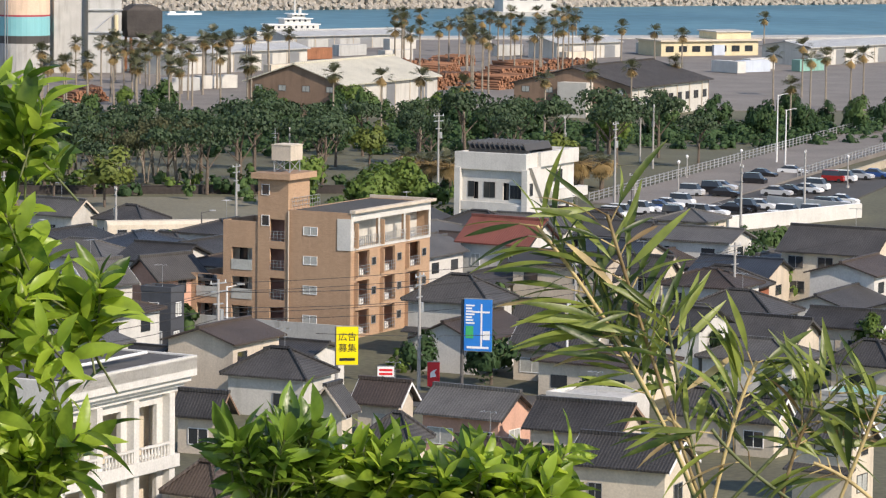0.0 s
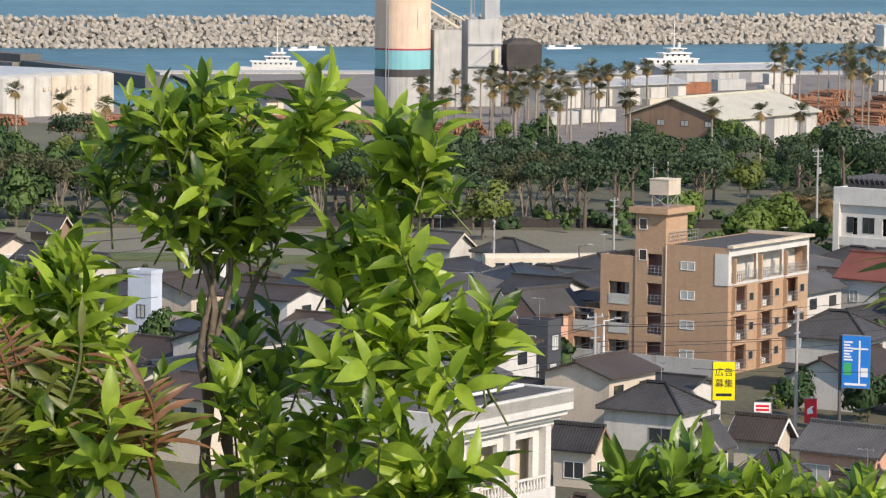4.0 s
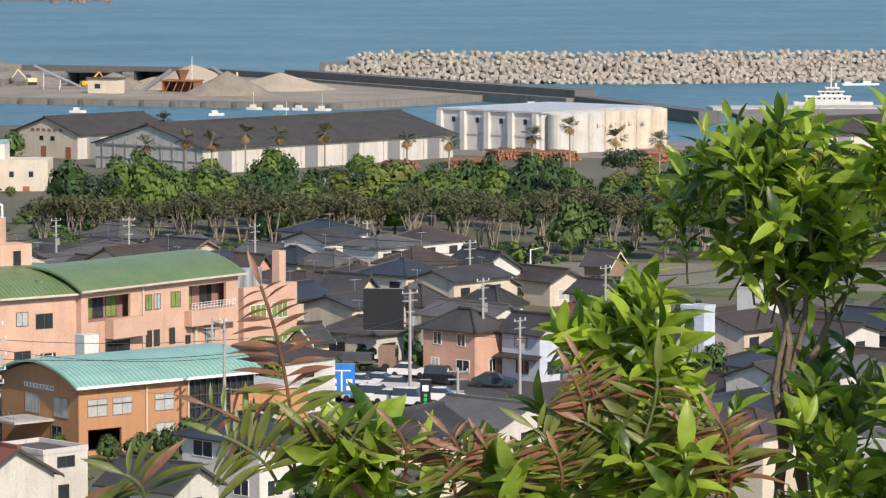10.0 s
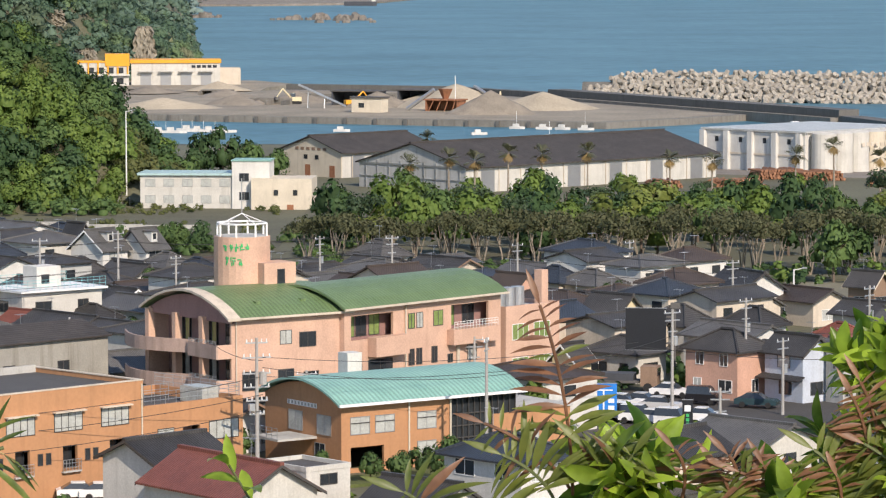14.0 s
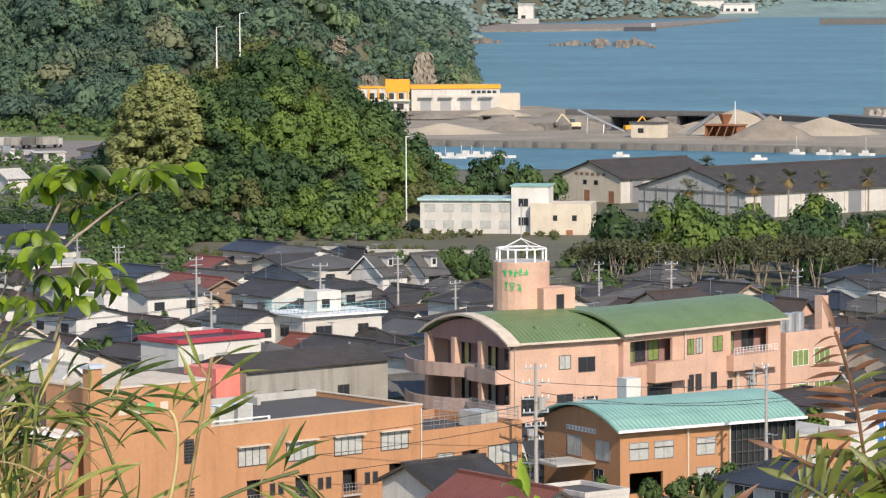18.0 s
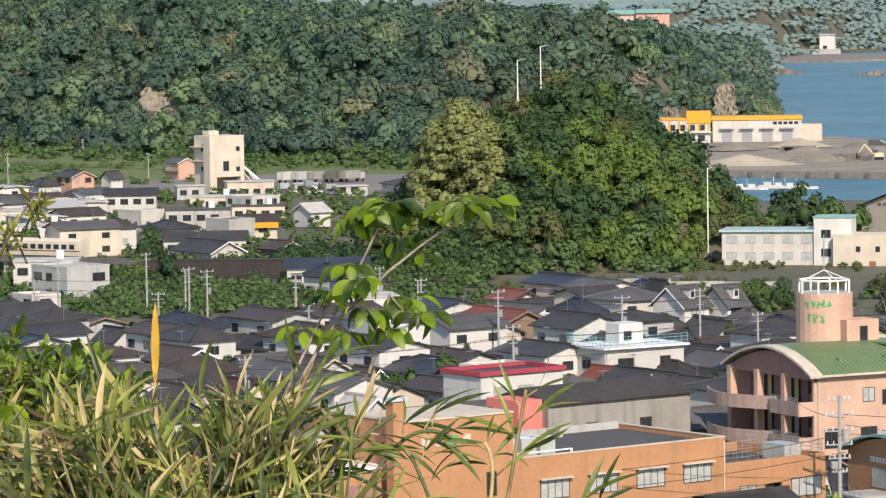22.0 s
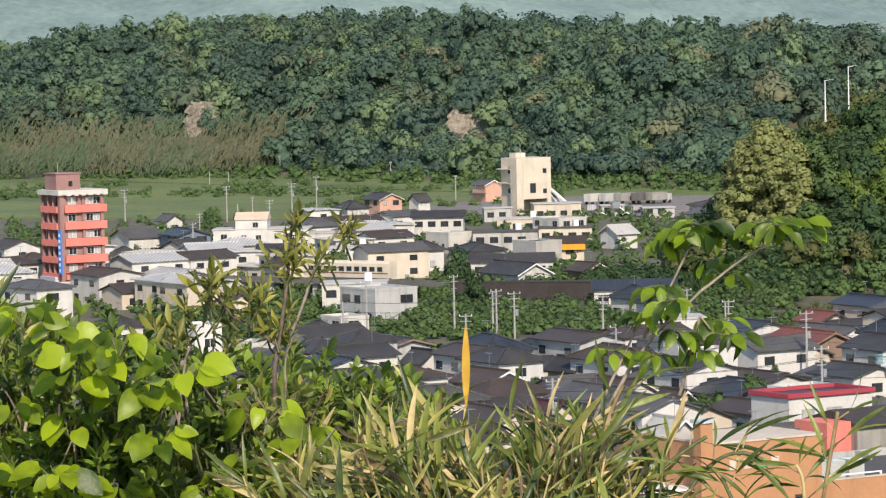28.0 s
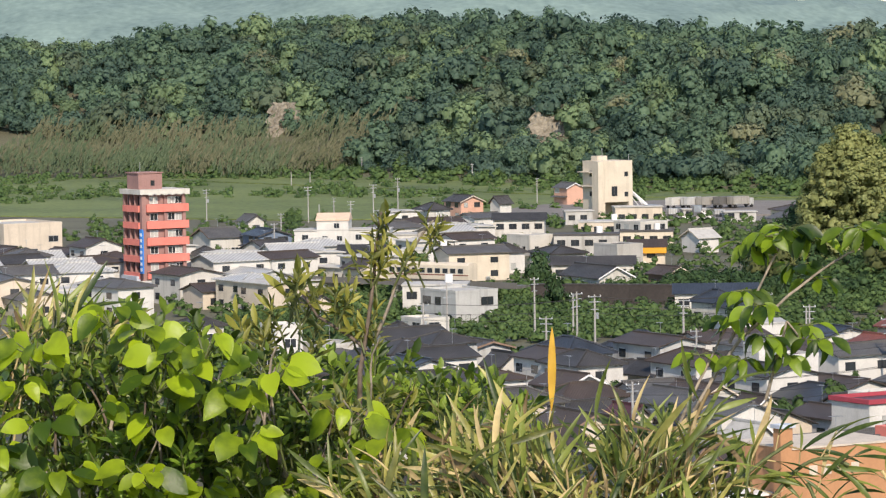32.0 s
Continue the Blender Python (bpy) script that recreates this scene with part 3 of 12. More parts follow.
# ---- trees ----
def crown_cards(seed, n, rx, ry, rz, card, cz, lobes=9, drop=0.0):
    """A crown: leaf clumps set over several lobes, each clump a bent four-sided piece."""
    r = np.random.RandomState(seed)
    lob = []
    for i in range(lobes):
        a, e = r.uniform(0, 2 * math.pi), r.uniform(-0.45, 1.0)
        k = r.uniform(0.35, 0.72)
        lob.append((math.cos(a) * rx * k * math.cos(e), math.sin(a) * ry * k * math.cos(e), math.sin(e) * rz * k, r.uniform(0.38, 0.6)))
    lob = np.array(lob)
    which = r.randint(0, lobes, n)
    d = r.normal(size=(n, 3)); d[:, 2] = np.abs(d[:, 2]) * 0.9 - 0.35
    d /= np.linalg.norm(d, axis=1)[:, None]
    s = lob[which, 3][:, None] * np.array((rx, ry, rz)) * r.uniform(0.8, 1.06, (n, 1))
    c = lob[which, :3] + d * s + np.array((0, 0, cz))
    c[:, 2] -= drop * np.hypot(c[:, 0], c[:, 1])
    nrm = d + r.normal(scale=0.35, size=(n, 3)); nrm /= np.linalg.norm(nrm, axis=1)[:, None]
    t = np.cross(nrm, r.normal(size=(n, 3))); t /= np.linalg.norm(t, axis=1)[:, None]
    b = np.cross(nrm, t)
    w = card * r.uniform(0.6, 1.25, (n, 1))
    v = np.stack([c - t * w - b * w * .55 - nrm * w * .3, c + t * w * .3 - b * w * .9, c + t * w + b * w * .5 - nrm * w * .35, c - t * w * .2 + b * w * .9 - nrm * .1 * w], 1).reshape(-1, 3)
    f = np.arange(4 * n).reshape(n, 4)
    return v, f


def cauliflower(seed, n, card, lobes=15, cone=0.0):
    """A crown of radius 1: rounded lobes over a dome, each with its leaf clumps, and the solid lobes inside."""
    r = np.random.RandomState(seed)
    ico = [(0, 0, 1.0)] + [(.894 * math.cos(a * 1.2566), .894 * math.sin(a * 1.2566), .447) for a in range(5)] + [(.894 * math.cos(a * 1.2566 + .628), .894 * math.sin(a * 1.2566 + .628), -.447) for a in range(5)]
    ifc = [(0, 1 + i, 1 + (i + 1) % 5) for i in range(5)] + [(1 + i, 6 + i, 1 + (i + 1) % 5) for i in range(5)] + [(6 + i, 6 + (i + 1) % 5, 1 + (i + 1) % 5) for i in range(5)]
    ico, ifc = np.array(ico), np.array(ifc)
    cen, rad = [], []
    for i in range(lobes):
        z = r.uniform(-.35, 1.0)
        a = i * 2.4 + r.uniform(-1, 1)
        q = math.sqrt(max(0.0, 1 - min(1, z) ** 2)) * (1 - cone * (z + .25))
        k = r.uniform(.42, .8)
        cen.append((math.cos(a) * q * k, math.sin(a) * q * k, z * k)); rad.append(r.uniform(.24, .5))
    cen.append((0, 0, -.1)); rad.append(.6)
    cen, rad = np.array(cen), np.array(rad)
    IV = np.concatenate([ico * rr * .74 * r.uniform(.8, 1.1, (11, 1)) + c for c, rr in zip(cen, rad)])
    IF = np.concatenate([ifc + 11 * i for i in range(len(cen))])
    w = rad ** 2; w[-1] = .02
    which = r.choice(len(cen), n, p=w / w.sum())
    d = r.normal(size=(n, 3)); d[:, 2] += .55
    d += cen[which] * .9
    d /= np.linalg.norm(d, axis=1)[:, None]
    c = cen[which] + d * rad[which][:, None] * r.uniform(.82, 1.22, (n, 1))
    nrm = d + r.normal(scale=.2, size=(n, 3)); nrm /= np.linalg.norm(nrm, axis=1)[:, None]
    t = np.cross(nrm, r.normal(size=(n, 3))); t /= np.linalg.norm(t, axis=1)[:, None]
    b = np.cross(nrm, t)
    w = card * r.uniform(.55, 1.25, (n, 1))
    v = np.stack([c - t * w - b * w * .55 - nrm * w * .3, c + t * w * .3 - b * w * .9, c + t * w + b * w * .5 - nrm * w * .35, c - t * w * .2 + b * w * .9 - nrm * .1 * w], 1).reshape(-1, 3)
    soft = d * .75 + cen[which] * .65 + r.normal(scale=.09, size=(n, 3))
    soft /= np.linalg.norm(soft, axis=1)[:, None]
    return (v, np.arange(4 * n).reshape(n, 4)), (IV, IF), np.repeat(soft, 4, 0)


def woods(name, spots, material, label, seeds, card=.07, n=240, cone=0.0, plain=False, lobes=13):
    """Many crowns that nobody could count, joined: leaf clumps over solid lobes."""
    temp = [cauliflower(s, n, card, lobes, cone) for s in seeds]
    V, F, BV, BF, NV = [], [], [], [], []
    ov = ob_ = 0
    r = np.random.RandomState(seeds[0])
    for x, y, z, rad, tall in spots:
        (v, f), (bv, bf), nv = temp[r.randint(len(temp))]
        a = r.uniform(0, 6.28)
        rot = np.array(((math.cos(a), -math.sin(a), 0), (math.sin(a), math.cos(a), 0), (0, 0, 1)))
        sc = np.array((rad, rad, rad * tall))
        NV.append(nv @ rot.T)
        V.append((v @ rot.T) * sc + (x, y, z)); F.append(f + ov); ov += len(v)
        BV.append((bv @ rot.T) * sc + (x, y, z)); BF.append(bf + ob_); ob_ += len(bv)
    if not V:
        return
    root = thing(name, 0, 0, 0, 0, label, "woods", kind="stuff")
    if not plain:
        part("foliage", soup("foliage", np.concatenate(V), np.concatenate(F), material, True, np.concatenate(NV)), material, root)
    part("inner_crown", soup("inner_crown", np.concatenate(BV), np.concatenate(BF), material, True), material, root)


def scatter(seed, n, area, keep, gap):
    """Places in area (x0, x1, y0, y1) that keep(x, y) lets stand, at least about gap apart."""
    r = np.random.RandomState(seed)
    cell, out = {}, []
    for x, y in zip(r.uniform(area[0], area[1], n), r.uniform(area[2], area[3], n)):
        if not keep(x, y):
            continue
        k = (int(x // gap), int(y // gap))
        if any(math.hypot(x - p, y - q) < gap for i in (-1, 0, 1) for j in (-1, 0, 1) for p, q in cell.get((k[0] + i, k[1] + j), ())):
            continue
        cell.setdefault(k, []).append((x, y)); out.append((x, y))
    return out


def hsc(x, y):
    return float(height(x, y))


r0 = random.Random(11)
base_of = lambda x: float(np.interp(x, BASE_X, BASE_Y))
# wooded mound
spots = scatter(1, 6000, (-165, -40, 648, 775), lambda x, y: math.hypot((x + 99) / (40 if x < -99 else 35.5), (y - 712) / 60) < 1.0, 3.9)
group_a, group_b, group_c, group_d = [], [], [], []
for x, y in spots:
    z, k = hsc(x, y), noise.noise(Vector((x / 13, y / 13, 3))) + r0.uniform(-.18, .18)
    row = (x, y, z + r0.uniform(.4, 3.4), r0.uniform(2.9, 5.6), r0.uniform(0.8, 1.1))
    if math.hypot((x + 115) / 8.5, (y - 674) / 11) < 1:
        continue
    if math.hypot((x + 82) / 12, (y - 676) / 20) < 1 and r0.random() < .72 or r0.random() < .07:
        group_c.append(row)
    elif k > 0.24:
        group_d.append(row)
    elif k < -0.08:
        group_b.append(row)
    else:
        group_a.append(row)
woods("mound_woods", group_a, "leaf_wood", "dense mixed evergreen trees covering the mound", (1, 2, 3), n=460, card=0.085)
woods("mound_dark_woods", group_b, "leaf_dark", "dark evergreen trees on the mound", (4, 5), n=520, card=0.072)
woods("mound_olive_woods", group_d, "leaf_olive_wood", "olive green trees on the mound", (10, 11), n=520, card=0.072)
woods("mound_fresh_woods", group_c, "leaf_fresh", "fresh green trees on the mound", (6, 7), n=520, card=0.072)
# the great flowering chinquapin on the mound's flank
gold = []
for i in range(120):
    k = (i + .5) / 120
    rr, a = 11.2 * (1 - k ** 1.5) ** .75 * r0.uniform(.7, 1.12) + .4, i * 2.4
    gold.append((-115.6 + math.cos(a) * rr, 676 + math.sin(a) * rr * .75 + 5 * k, 3.0 + 25 * k + r0.uniform(-.7, .7), r0.uniform(1.7, 3.7), .8))
for i in range(14):
    k = (i + .5) / 14
    gold.append((-115 + r0.uniform(-2, 2), 681 + r0.uniform(-1, 4), 2 + 20 * k, 8.6 * (1 - k * .68), .9))
woods("flowering_chinquapin", gold, "leaf_gold", "tall flowering chinquapin tree with yellowish cauliflower crown", (8, 9), n=230, card=0.095, lobes=7)
# dark trees round the chinquapin's foot
foot = [(x, y, hsc(x, y) + r0.uniform(.8, 2.2), r0.uniform(2.2, 3.6), .9) for x, y in scatter(18, 900, (-146, -100, 640, 676), lambda x, y: y > 646 - (x + 100) * .1, 3.6)]
woods("chinquapin_foot_trees", foot, "leaf_dark", "dark evergreen trees round the foot of the flowering tree", (14, 15), n=420, card=.075)
# the ridge
bare = []


def rock_face(ratio, zb, width, high, lean=0.45, seed=1, lo=1000):
    """A bare cliff in the slope: its foot where the ground reaches zb along the line x = ratio * y."""
    y = next((q for q in range(lo, 1600, 2) if hsc(ratio * q, q) >= zb), lo)
    x = ratio * y
    bare.append((x, y - 2, width * .46, high))
    rr = random.Random(seed)
    nu, nv = 15, 12
    b = Build()
    V = []
    for j in range(nv):
        for i in range(nu):
            u, v = i / (nu - 1) - .5, j / (nv - 1)
            edge = 1 - .38 * v ** 2 + .10 * math.sin(j * 2.1 + seed)
            V.append((u * width * edge + rr.uniform(-.3, .3), v * high * lean - 3.5 + 2.4 * abs(noise.noise(Vector((u * 7, v * 5, seed)))) + rr.uniform(-.5, .5), v * high - 1.5 + rr.uniform(-.3, .3)))
    b.add(V, [(j * nu + i, j * nu + i + 1, (j + 1) * nu + i + 1, (j + 1) * nu + i) for j in range(nv - 1) for i in range(nu - 1)])
    solo("rock_face", b, "rock", "bare ochre rock face in the wooded slope", "rock face", x, y, zb, math.degrees(math.atan(-ratio)), kind="structure", smooth=False)


rock_face(-.3315, 13.5, 14, 13, seed=3)
rock_face(-.2525, 13, 19, 13, .4, seed=5)
rock_face(-.0965, 6.5, 9, 14, .25, 7, 1240)
rock_face(-.1125, 5.5, 10, 8, .3, 9, 1240)
rock_face(-.121, 21, 9, 6, .3, 11, 1240)


def clear(x, y):
    return all(not (abs(x - a - (y - b) * a / b) < c and -d * 2.6 < y - b < 3) for a, b, c, d in bare)


def on_ridge(x, y):
    t = y - base_of(x)
    return 8 < t < 228 and hsc(x, y) > 1.2 and clear(x, y) and not (-150 < x < -84 and y < 1283)


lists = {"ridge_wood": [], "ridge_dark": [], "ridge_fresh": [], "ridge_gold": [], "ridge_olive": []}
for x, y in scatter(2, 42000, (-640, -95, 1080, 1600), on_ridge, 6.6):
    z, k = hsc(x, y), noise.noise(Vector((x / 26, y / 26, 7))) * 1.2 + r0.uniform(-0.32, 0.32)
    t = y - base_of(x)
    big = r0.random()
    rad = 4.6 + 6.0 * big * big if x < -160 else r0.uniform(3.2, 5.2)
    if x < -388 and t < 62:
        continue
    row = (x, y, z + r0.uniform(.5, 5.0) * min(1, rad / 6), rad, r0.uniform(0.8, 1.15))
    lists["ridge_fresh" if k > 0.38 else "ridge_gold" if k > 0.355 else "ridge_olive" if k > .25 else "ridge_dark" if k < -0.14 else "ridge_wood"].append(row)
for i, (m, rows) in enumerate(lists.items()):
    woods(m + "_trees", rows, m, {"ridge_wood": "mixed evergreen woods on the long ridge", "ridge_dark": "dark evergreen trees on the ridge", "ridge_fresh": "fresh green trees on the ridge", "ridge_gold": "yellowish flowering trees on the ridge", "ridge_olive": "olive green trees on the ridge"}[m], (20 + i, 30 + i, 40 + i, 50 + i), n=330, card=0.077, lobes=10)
# bamboo thicket at the ridge's foot
canes = [(x, y, hsc(x, y) + r0.uniform(1.5, 3.5), r0.uniform(2.6, 4.2), r0.uniform(1.2, 1.9)) for x, y in scatter(5, 26000, (-540, -360, 1180, 1340), lambda x, y: -30 < y - base_of(x) < 64 and clear(x, y) and x < -388 - max(0, 20 - (y - base_of(x))) * .5, 2.5)]


def plumes(name, spots, material, label, seed):
    """Bamboo seen from afar: each cane a feather of narrow upright sprays that lean and nod at the tip."""
    r = np.random.RandomState(seed)
    V, n = [], 15
    for x, y, z, rad, tall in spots:
        lean, high = r.uniform(.12, .5), rad * tall * 1.55
        k = r.uniform(.1, 1, (n, 1))
        c = np.concatenate([x + lean * high * k ** 2 + r.normal(scale=.45, size=(n, 1)), y + r.normal(scale=.5, size=(n, 1)) - k * .6, z - 1.5 + high * k], 1)
        d = np.concatenate([np.full((n, 1), .25) + lean * k + r.normal(scale=.28, size=(n, 1)), r.normal(scale=.3, size=(n, 1)), np.full((n, 1), 1.0)], 1)
        d /= np.linalg.norm(d, axis=1)[:, None]
        w = np.cross(d, r.normal(size=(n, 3)) * .4 + (0, 1, 0)); w /= np.linalg.norm(w, axis=1)[:, None]
        L, b = high * r.uniform(.12, .26, (n, 1)), r.uniform(.14, .34, (n, 1))
        V.append(np.stack([c - d * L * .4, c - w * b, c + d * L, c + w * b], 1).reshape(-1, 3))
    V = np.concatenate(V)
    root = thing(name, 0, 0, 0, 0, label, "bamboo thicket", kind="stuff")
    N = np.tile(np.array((.25, -.75, .6)), (len(V), 1)) + r.normal(scale=.25, size=(len(V), 3))
    part("foliage", soup("foliage", V, np.arange(len(V)).reshape(-1, 4), material, True, N / np.linalg.norm(N, axis=1)[:, None]), material, root)


tan = lambda c: noise.noise(Vector((c[0] / 30, c[1] / 30, 1))) > -.05
plumes("bamboo_thicket", [c for c in canes if tan(c)], "leaf_cane", "tan and olive bamboo thicket at the foot of the ridge", 70)
plumes("green_bamboo_thicket", [c for c in canes if not tan(c)], "cane_green", "olive green bamboo at the foot of the ridge", 72)
# grassy foot of the ridge
slab_pts = [(-470, 1225), (-250, 1060), (-190, 1050), (-185, 1085), (-240, 1108), (-396, 1238), (-470, 1262)]
slab("grass_bank", slab_pts, 0.6, "meadow", "mown grass bank at the foot of the ridge", "grass", 0.8)
slab("meadow", [(-600, 1010), (-300, 930), (-185, 985), (-185, 1052), (-250, 1062), (-470, 1227), (-600, 1268)], 0.3, "meadow", "rough green meadow below the ridge", "grass", 0.5)
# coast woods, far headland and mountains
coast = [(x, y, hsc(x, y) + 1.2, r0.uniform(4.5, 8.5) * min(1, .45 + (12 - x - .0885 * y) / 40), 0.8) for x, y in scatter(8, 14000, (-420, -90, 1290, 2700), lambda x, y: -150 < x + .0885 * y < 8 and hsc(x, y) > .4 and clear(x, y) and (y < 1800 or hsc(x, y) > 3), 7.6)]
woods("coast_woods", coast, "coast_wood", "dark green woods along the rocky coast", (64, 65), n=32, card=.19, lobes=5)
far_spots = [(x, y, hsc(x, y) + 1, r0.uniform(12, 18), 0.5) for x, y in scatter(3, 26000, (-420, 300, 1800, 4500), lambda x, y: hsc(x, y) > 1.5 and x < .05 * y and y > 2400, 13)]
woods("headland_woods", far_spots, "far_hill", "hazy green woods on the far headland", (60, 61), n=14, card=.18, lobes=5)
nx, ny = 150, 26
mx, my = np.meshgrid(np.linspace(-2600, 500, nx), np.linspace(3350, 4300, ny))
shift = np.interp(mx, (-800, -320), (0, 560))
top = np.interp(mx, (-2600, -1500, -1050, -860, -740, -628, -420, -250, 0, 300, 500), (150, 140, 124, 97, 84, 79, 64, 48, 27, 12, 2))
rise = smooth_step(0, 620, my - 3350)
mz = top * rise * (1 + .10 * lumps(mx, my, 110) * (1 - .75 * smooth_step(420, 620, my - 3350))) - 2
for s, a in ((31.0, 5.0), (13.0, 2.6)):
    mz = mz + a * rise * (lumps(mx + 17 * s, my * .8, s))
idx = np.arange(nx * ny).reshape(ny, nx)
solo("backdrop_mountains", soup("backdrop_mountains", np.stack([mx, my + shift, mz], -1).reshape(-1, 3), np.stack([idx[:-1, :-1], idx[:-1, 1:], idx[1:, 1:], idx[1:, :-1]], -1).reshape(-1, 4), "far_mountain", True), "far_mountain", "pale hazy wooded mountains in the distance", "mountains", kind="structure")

# ---- a town house: walls, tiled roof, ridge cap, windows with panes ----
hr = random.Random(77)
aerial_random = random.Random(77)


def house(x, y, rot, w, d, h, rise, roof, wall, roofm, storeys, label):
    ob = thing("house", x, y, 0, rot, label, "house")
    if aerial_random.random() < .38:
        ax, z = aerial_random.uniform(-.25, .25) * w, h + (rise if roof == "gable" else .3 * rise)
        top = h + rise + aerial_random.uniform(1.5, 2.3)
        an = Build().path([(ax, 0, z - .2), (ax, 0, top), (ax - .7, -.35, top), (ax - .7, .35, top + .02), (ax - .25, -.35, top), (ax - .25, .35, top + .02), (ax + .25, -.35, top), (ax + .25, .35, top + .02), (ax + .7, -.35, top)], .03, 4)
        part("television_aerial", an, "steel", ob)
    o, t = 0.55, 0.16
    b = Build()
    if roof == "gable":
        b.side([(-d / 2, 0), (d / 2, 0), (d / 2, h), (0, h + rise - 0.05), (-d / 2, h)], -w / 2, w / 2)
    else:
        b.box(-w / 2, w / 2, -d / 2, d / 2, 0, h)
    part("wall", b, wall, ob)
    r = Build()
    e = h - o * rise / (d / 2)
    if roof == "gable":
        yo = d / 2 + o
        r.side([(-yo, e), (0, h + rise), (yo, e), (yo, e + t), (0, h + rise + t), (-yo, e + t)][::-1], -w / 2 - o, w / 2 + o)
        part("roof", r, roofm, ob)
        part("ridge_cap", Build().box(-w / 2 - o - 0.03, w / 2 + o + 0.03, -0.2, 0.2, h + rise + t - 0.1, h + rise + t + 0.18), roofm, ob)
        for sx in (-1, 1):
            bb = Build()
            xx = sx * (w / 2 + o + 0.02)
            for sy in (-1, 1):
                bb.add([(xx - .03, sy * yo, e - .12), (xx + .03, sy * yo, e - .12), (xx + .03, 0, h + rise - .12), (xx - .03, 0, h + rise - .12),
                        (xx - .03, sy * yo, e + .13), (xx + .03, sy * yo, e + .13), (xx + .03, 0, h + rise + .13), (xx - .03, 0, h + rise + .13)],
                       [(0, 1, 2, 3), (7, 6, 5, 4), (0, 4, 5, 1), (1, 5, 6, 2), (2, 6, 7, 3), (3, 7, 4, 0)])
            part("bargeboard", bb, ("frame_white", "brown_wall", "beige", "tile_dark", "frame_dark")[int(abs(x * 7 + y * 3)) % 5], ob)
    elif roof == "hip":
        xo, yo = w / 2 + o, d / 2 + o
        k = max(0.3, (w - d) / 2) if w > d else 0.0
        k2 = max(0.3, (d - w) / 2) if d >= w else 0.0
        top = h + rise
        A = [(-xo, -yo, e), (xo, -yo, e), (xo, yo, e), (-xo, yo, e)]
        A2 = [(p, q, s + t) for p, q, s in A]
        B = [(-k, -k2, top + t), (k, k2, top + t)]
        V = A + A2 + B
        if w > d:
            F = [(0, 1, 5, 4), (1, 2, 6, 5), (2, 3, 7, 6), (3, 0, 4, 7), (3, 2, 1, 0), (4, 5, 9, 8), (5, 6, 9), (6, 7, 8, 9), (7, 4, 8)]
        else:
            F = [(0, 1, 5, 4), (1, 2, 6, 5), (2, 3, 7, 6), (3, 0, 4, 7), (3, 2, 1, 0), (4, 5, 8), (5, 6, 9, 8), (6, 7, 9), (7, 4, 8, 9)]
        r.add(V, F)
        part("roof", r, roofm, ob)
        c = Build()
        ends = [(4, 8), (5, 9), (6, 9), (7, 8)] if w > d else [(4, 8), (5, 8), (6, 9), (7, 9)]
        for i, j in ends:
            c.tube(Vector(V[i]) + Vector((0, 0, .04)), Vector(V[j]) + Vector((0, 0, .06)), 0.15, 0.15, 5)
        c.tube(Vector(V[8]) + Vector((0, 0, .08)), Vector(V[9]) + Vector((0, 0, .08)), 0.2, 0.2, 5)
        part("ridge_cap", c, roofm, ob)
    else:
        r.box(-w / 2 + .12, w / 2 - .12, -d / 2 + .12, d / 2 - .12, h, h + 0.06)
        part("roof", r, roofm, ob)
        p = Build()
        q = 0.18
        p.box(-w / 2 - .05, w / 2 + .05, -d / 2 - .05, -d / 2 + q, h, h + rise).box(-w / 2 - .05, w / 2 + .05, d / 2 - q, d / 2 + .05, h, h + rise)
        p.box(-w / 2 - .05, -w / 2 + q, -d / 2 + q, d / 2 - q, h, h + rise).box(w / 2 - q, w / 2 + .05, -d / 2 + q, d / 2 - q, h, h + rise)
        part("parapet", p, wall, ob)
    # lower roof over the ground floor
    if storeys == 2 and roof != "flat" and hr.random() < 0.6:
        lz, lo = 2.75, 1.1
        s = Build()
        s.side([(-d / 2 - lo, lz - .35), (-d / 2 - 0.005, lz), (-d / 2 - 0.005, lz + .14), (-d / 2 - lo, lz - .22)][::-1], -w / 2 - .3, w / 2 + .3)
        part("lower_roof", s, roofm, ob)
    # windows
    fm = hr.choice(("frame_grey", "frame_dark", "frame_white"))
    for st in range(storeys):
        z = 0.9 + st * 2.75 if storeys > 1 else 0.8
        hh = min(1.25, h - z - 0.35)
        if hh < 0.5:
            continue
        for (fx, fy, fr, L) in ((0, -d / 2, 0, w), (w / 2, 0, 90, d), (-w / 2, 0, -90, d)):
            n = max(1, min(3, int(L / 3.2)))
            if fr == -90:
                continue
            for i in range(n):
                if hr.random() < 0.18:
                    continue
                s = (i + 0.5) / n * L - L / 2 + hr.uniform(-.25, .25)
                ww = hr.choice((1.0, 1.7, 1.7, 2.3)) if L / n > 2.9 else 0.9
                px, py = (s, fy) if fr == 0 else (fx, s)
                window(ob, on_wall(px, py, z, fr), ww, hh, hr.choice(("glass", "glass", "curtain_glass")), fm)
    return ob


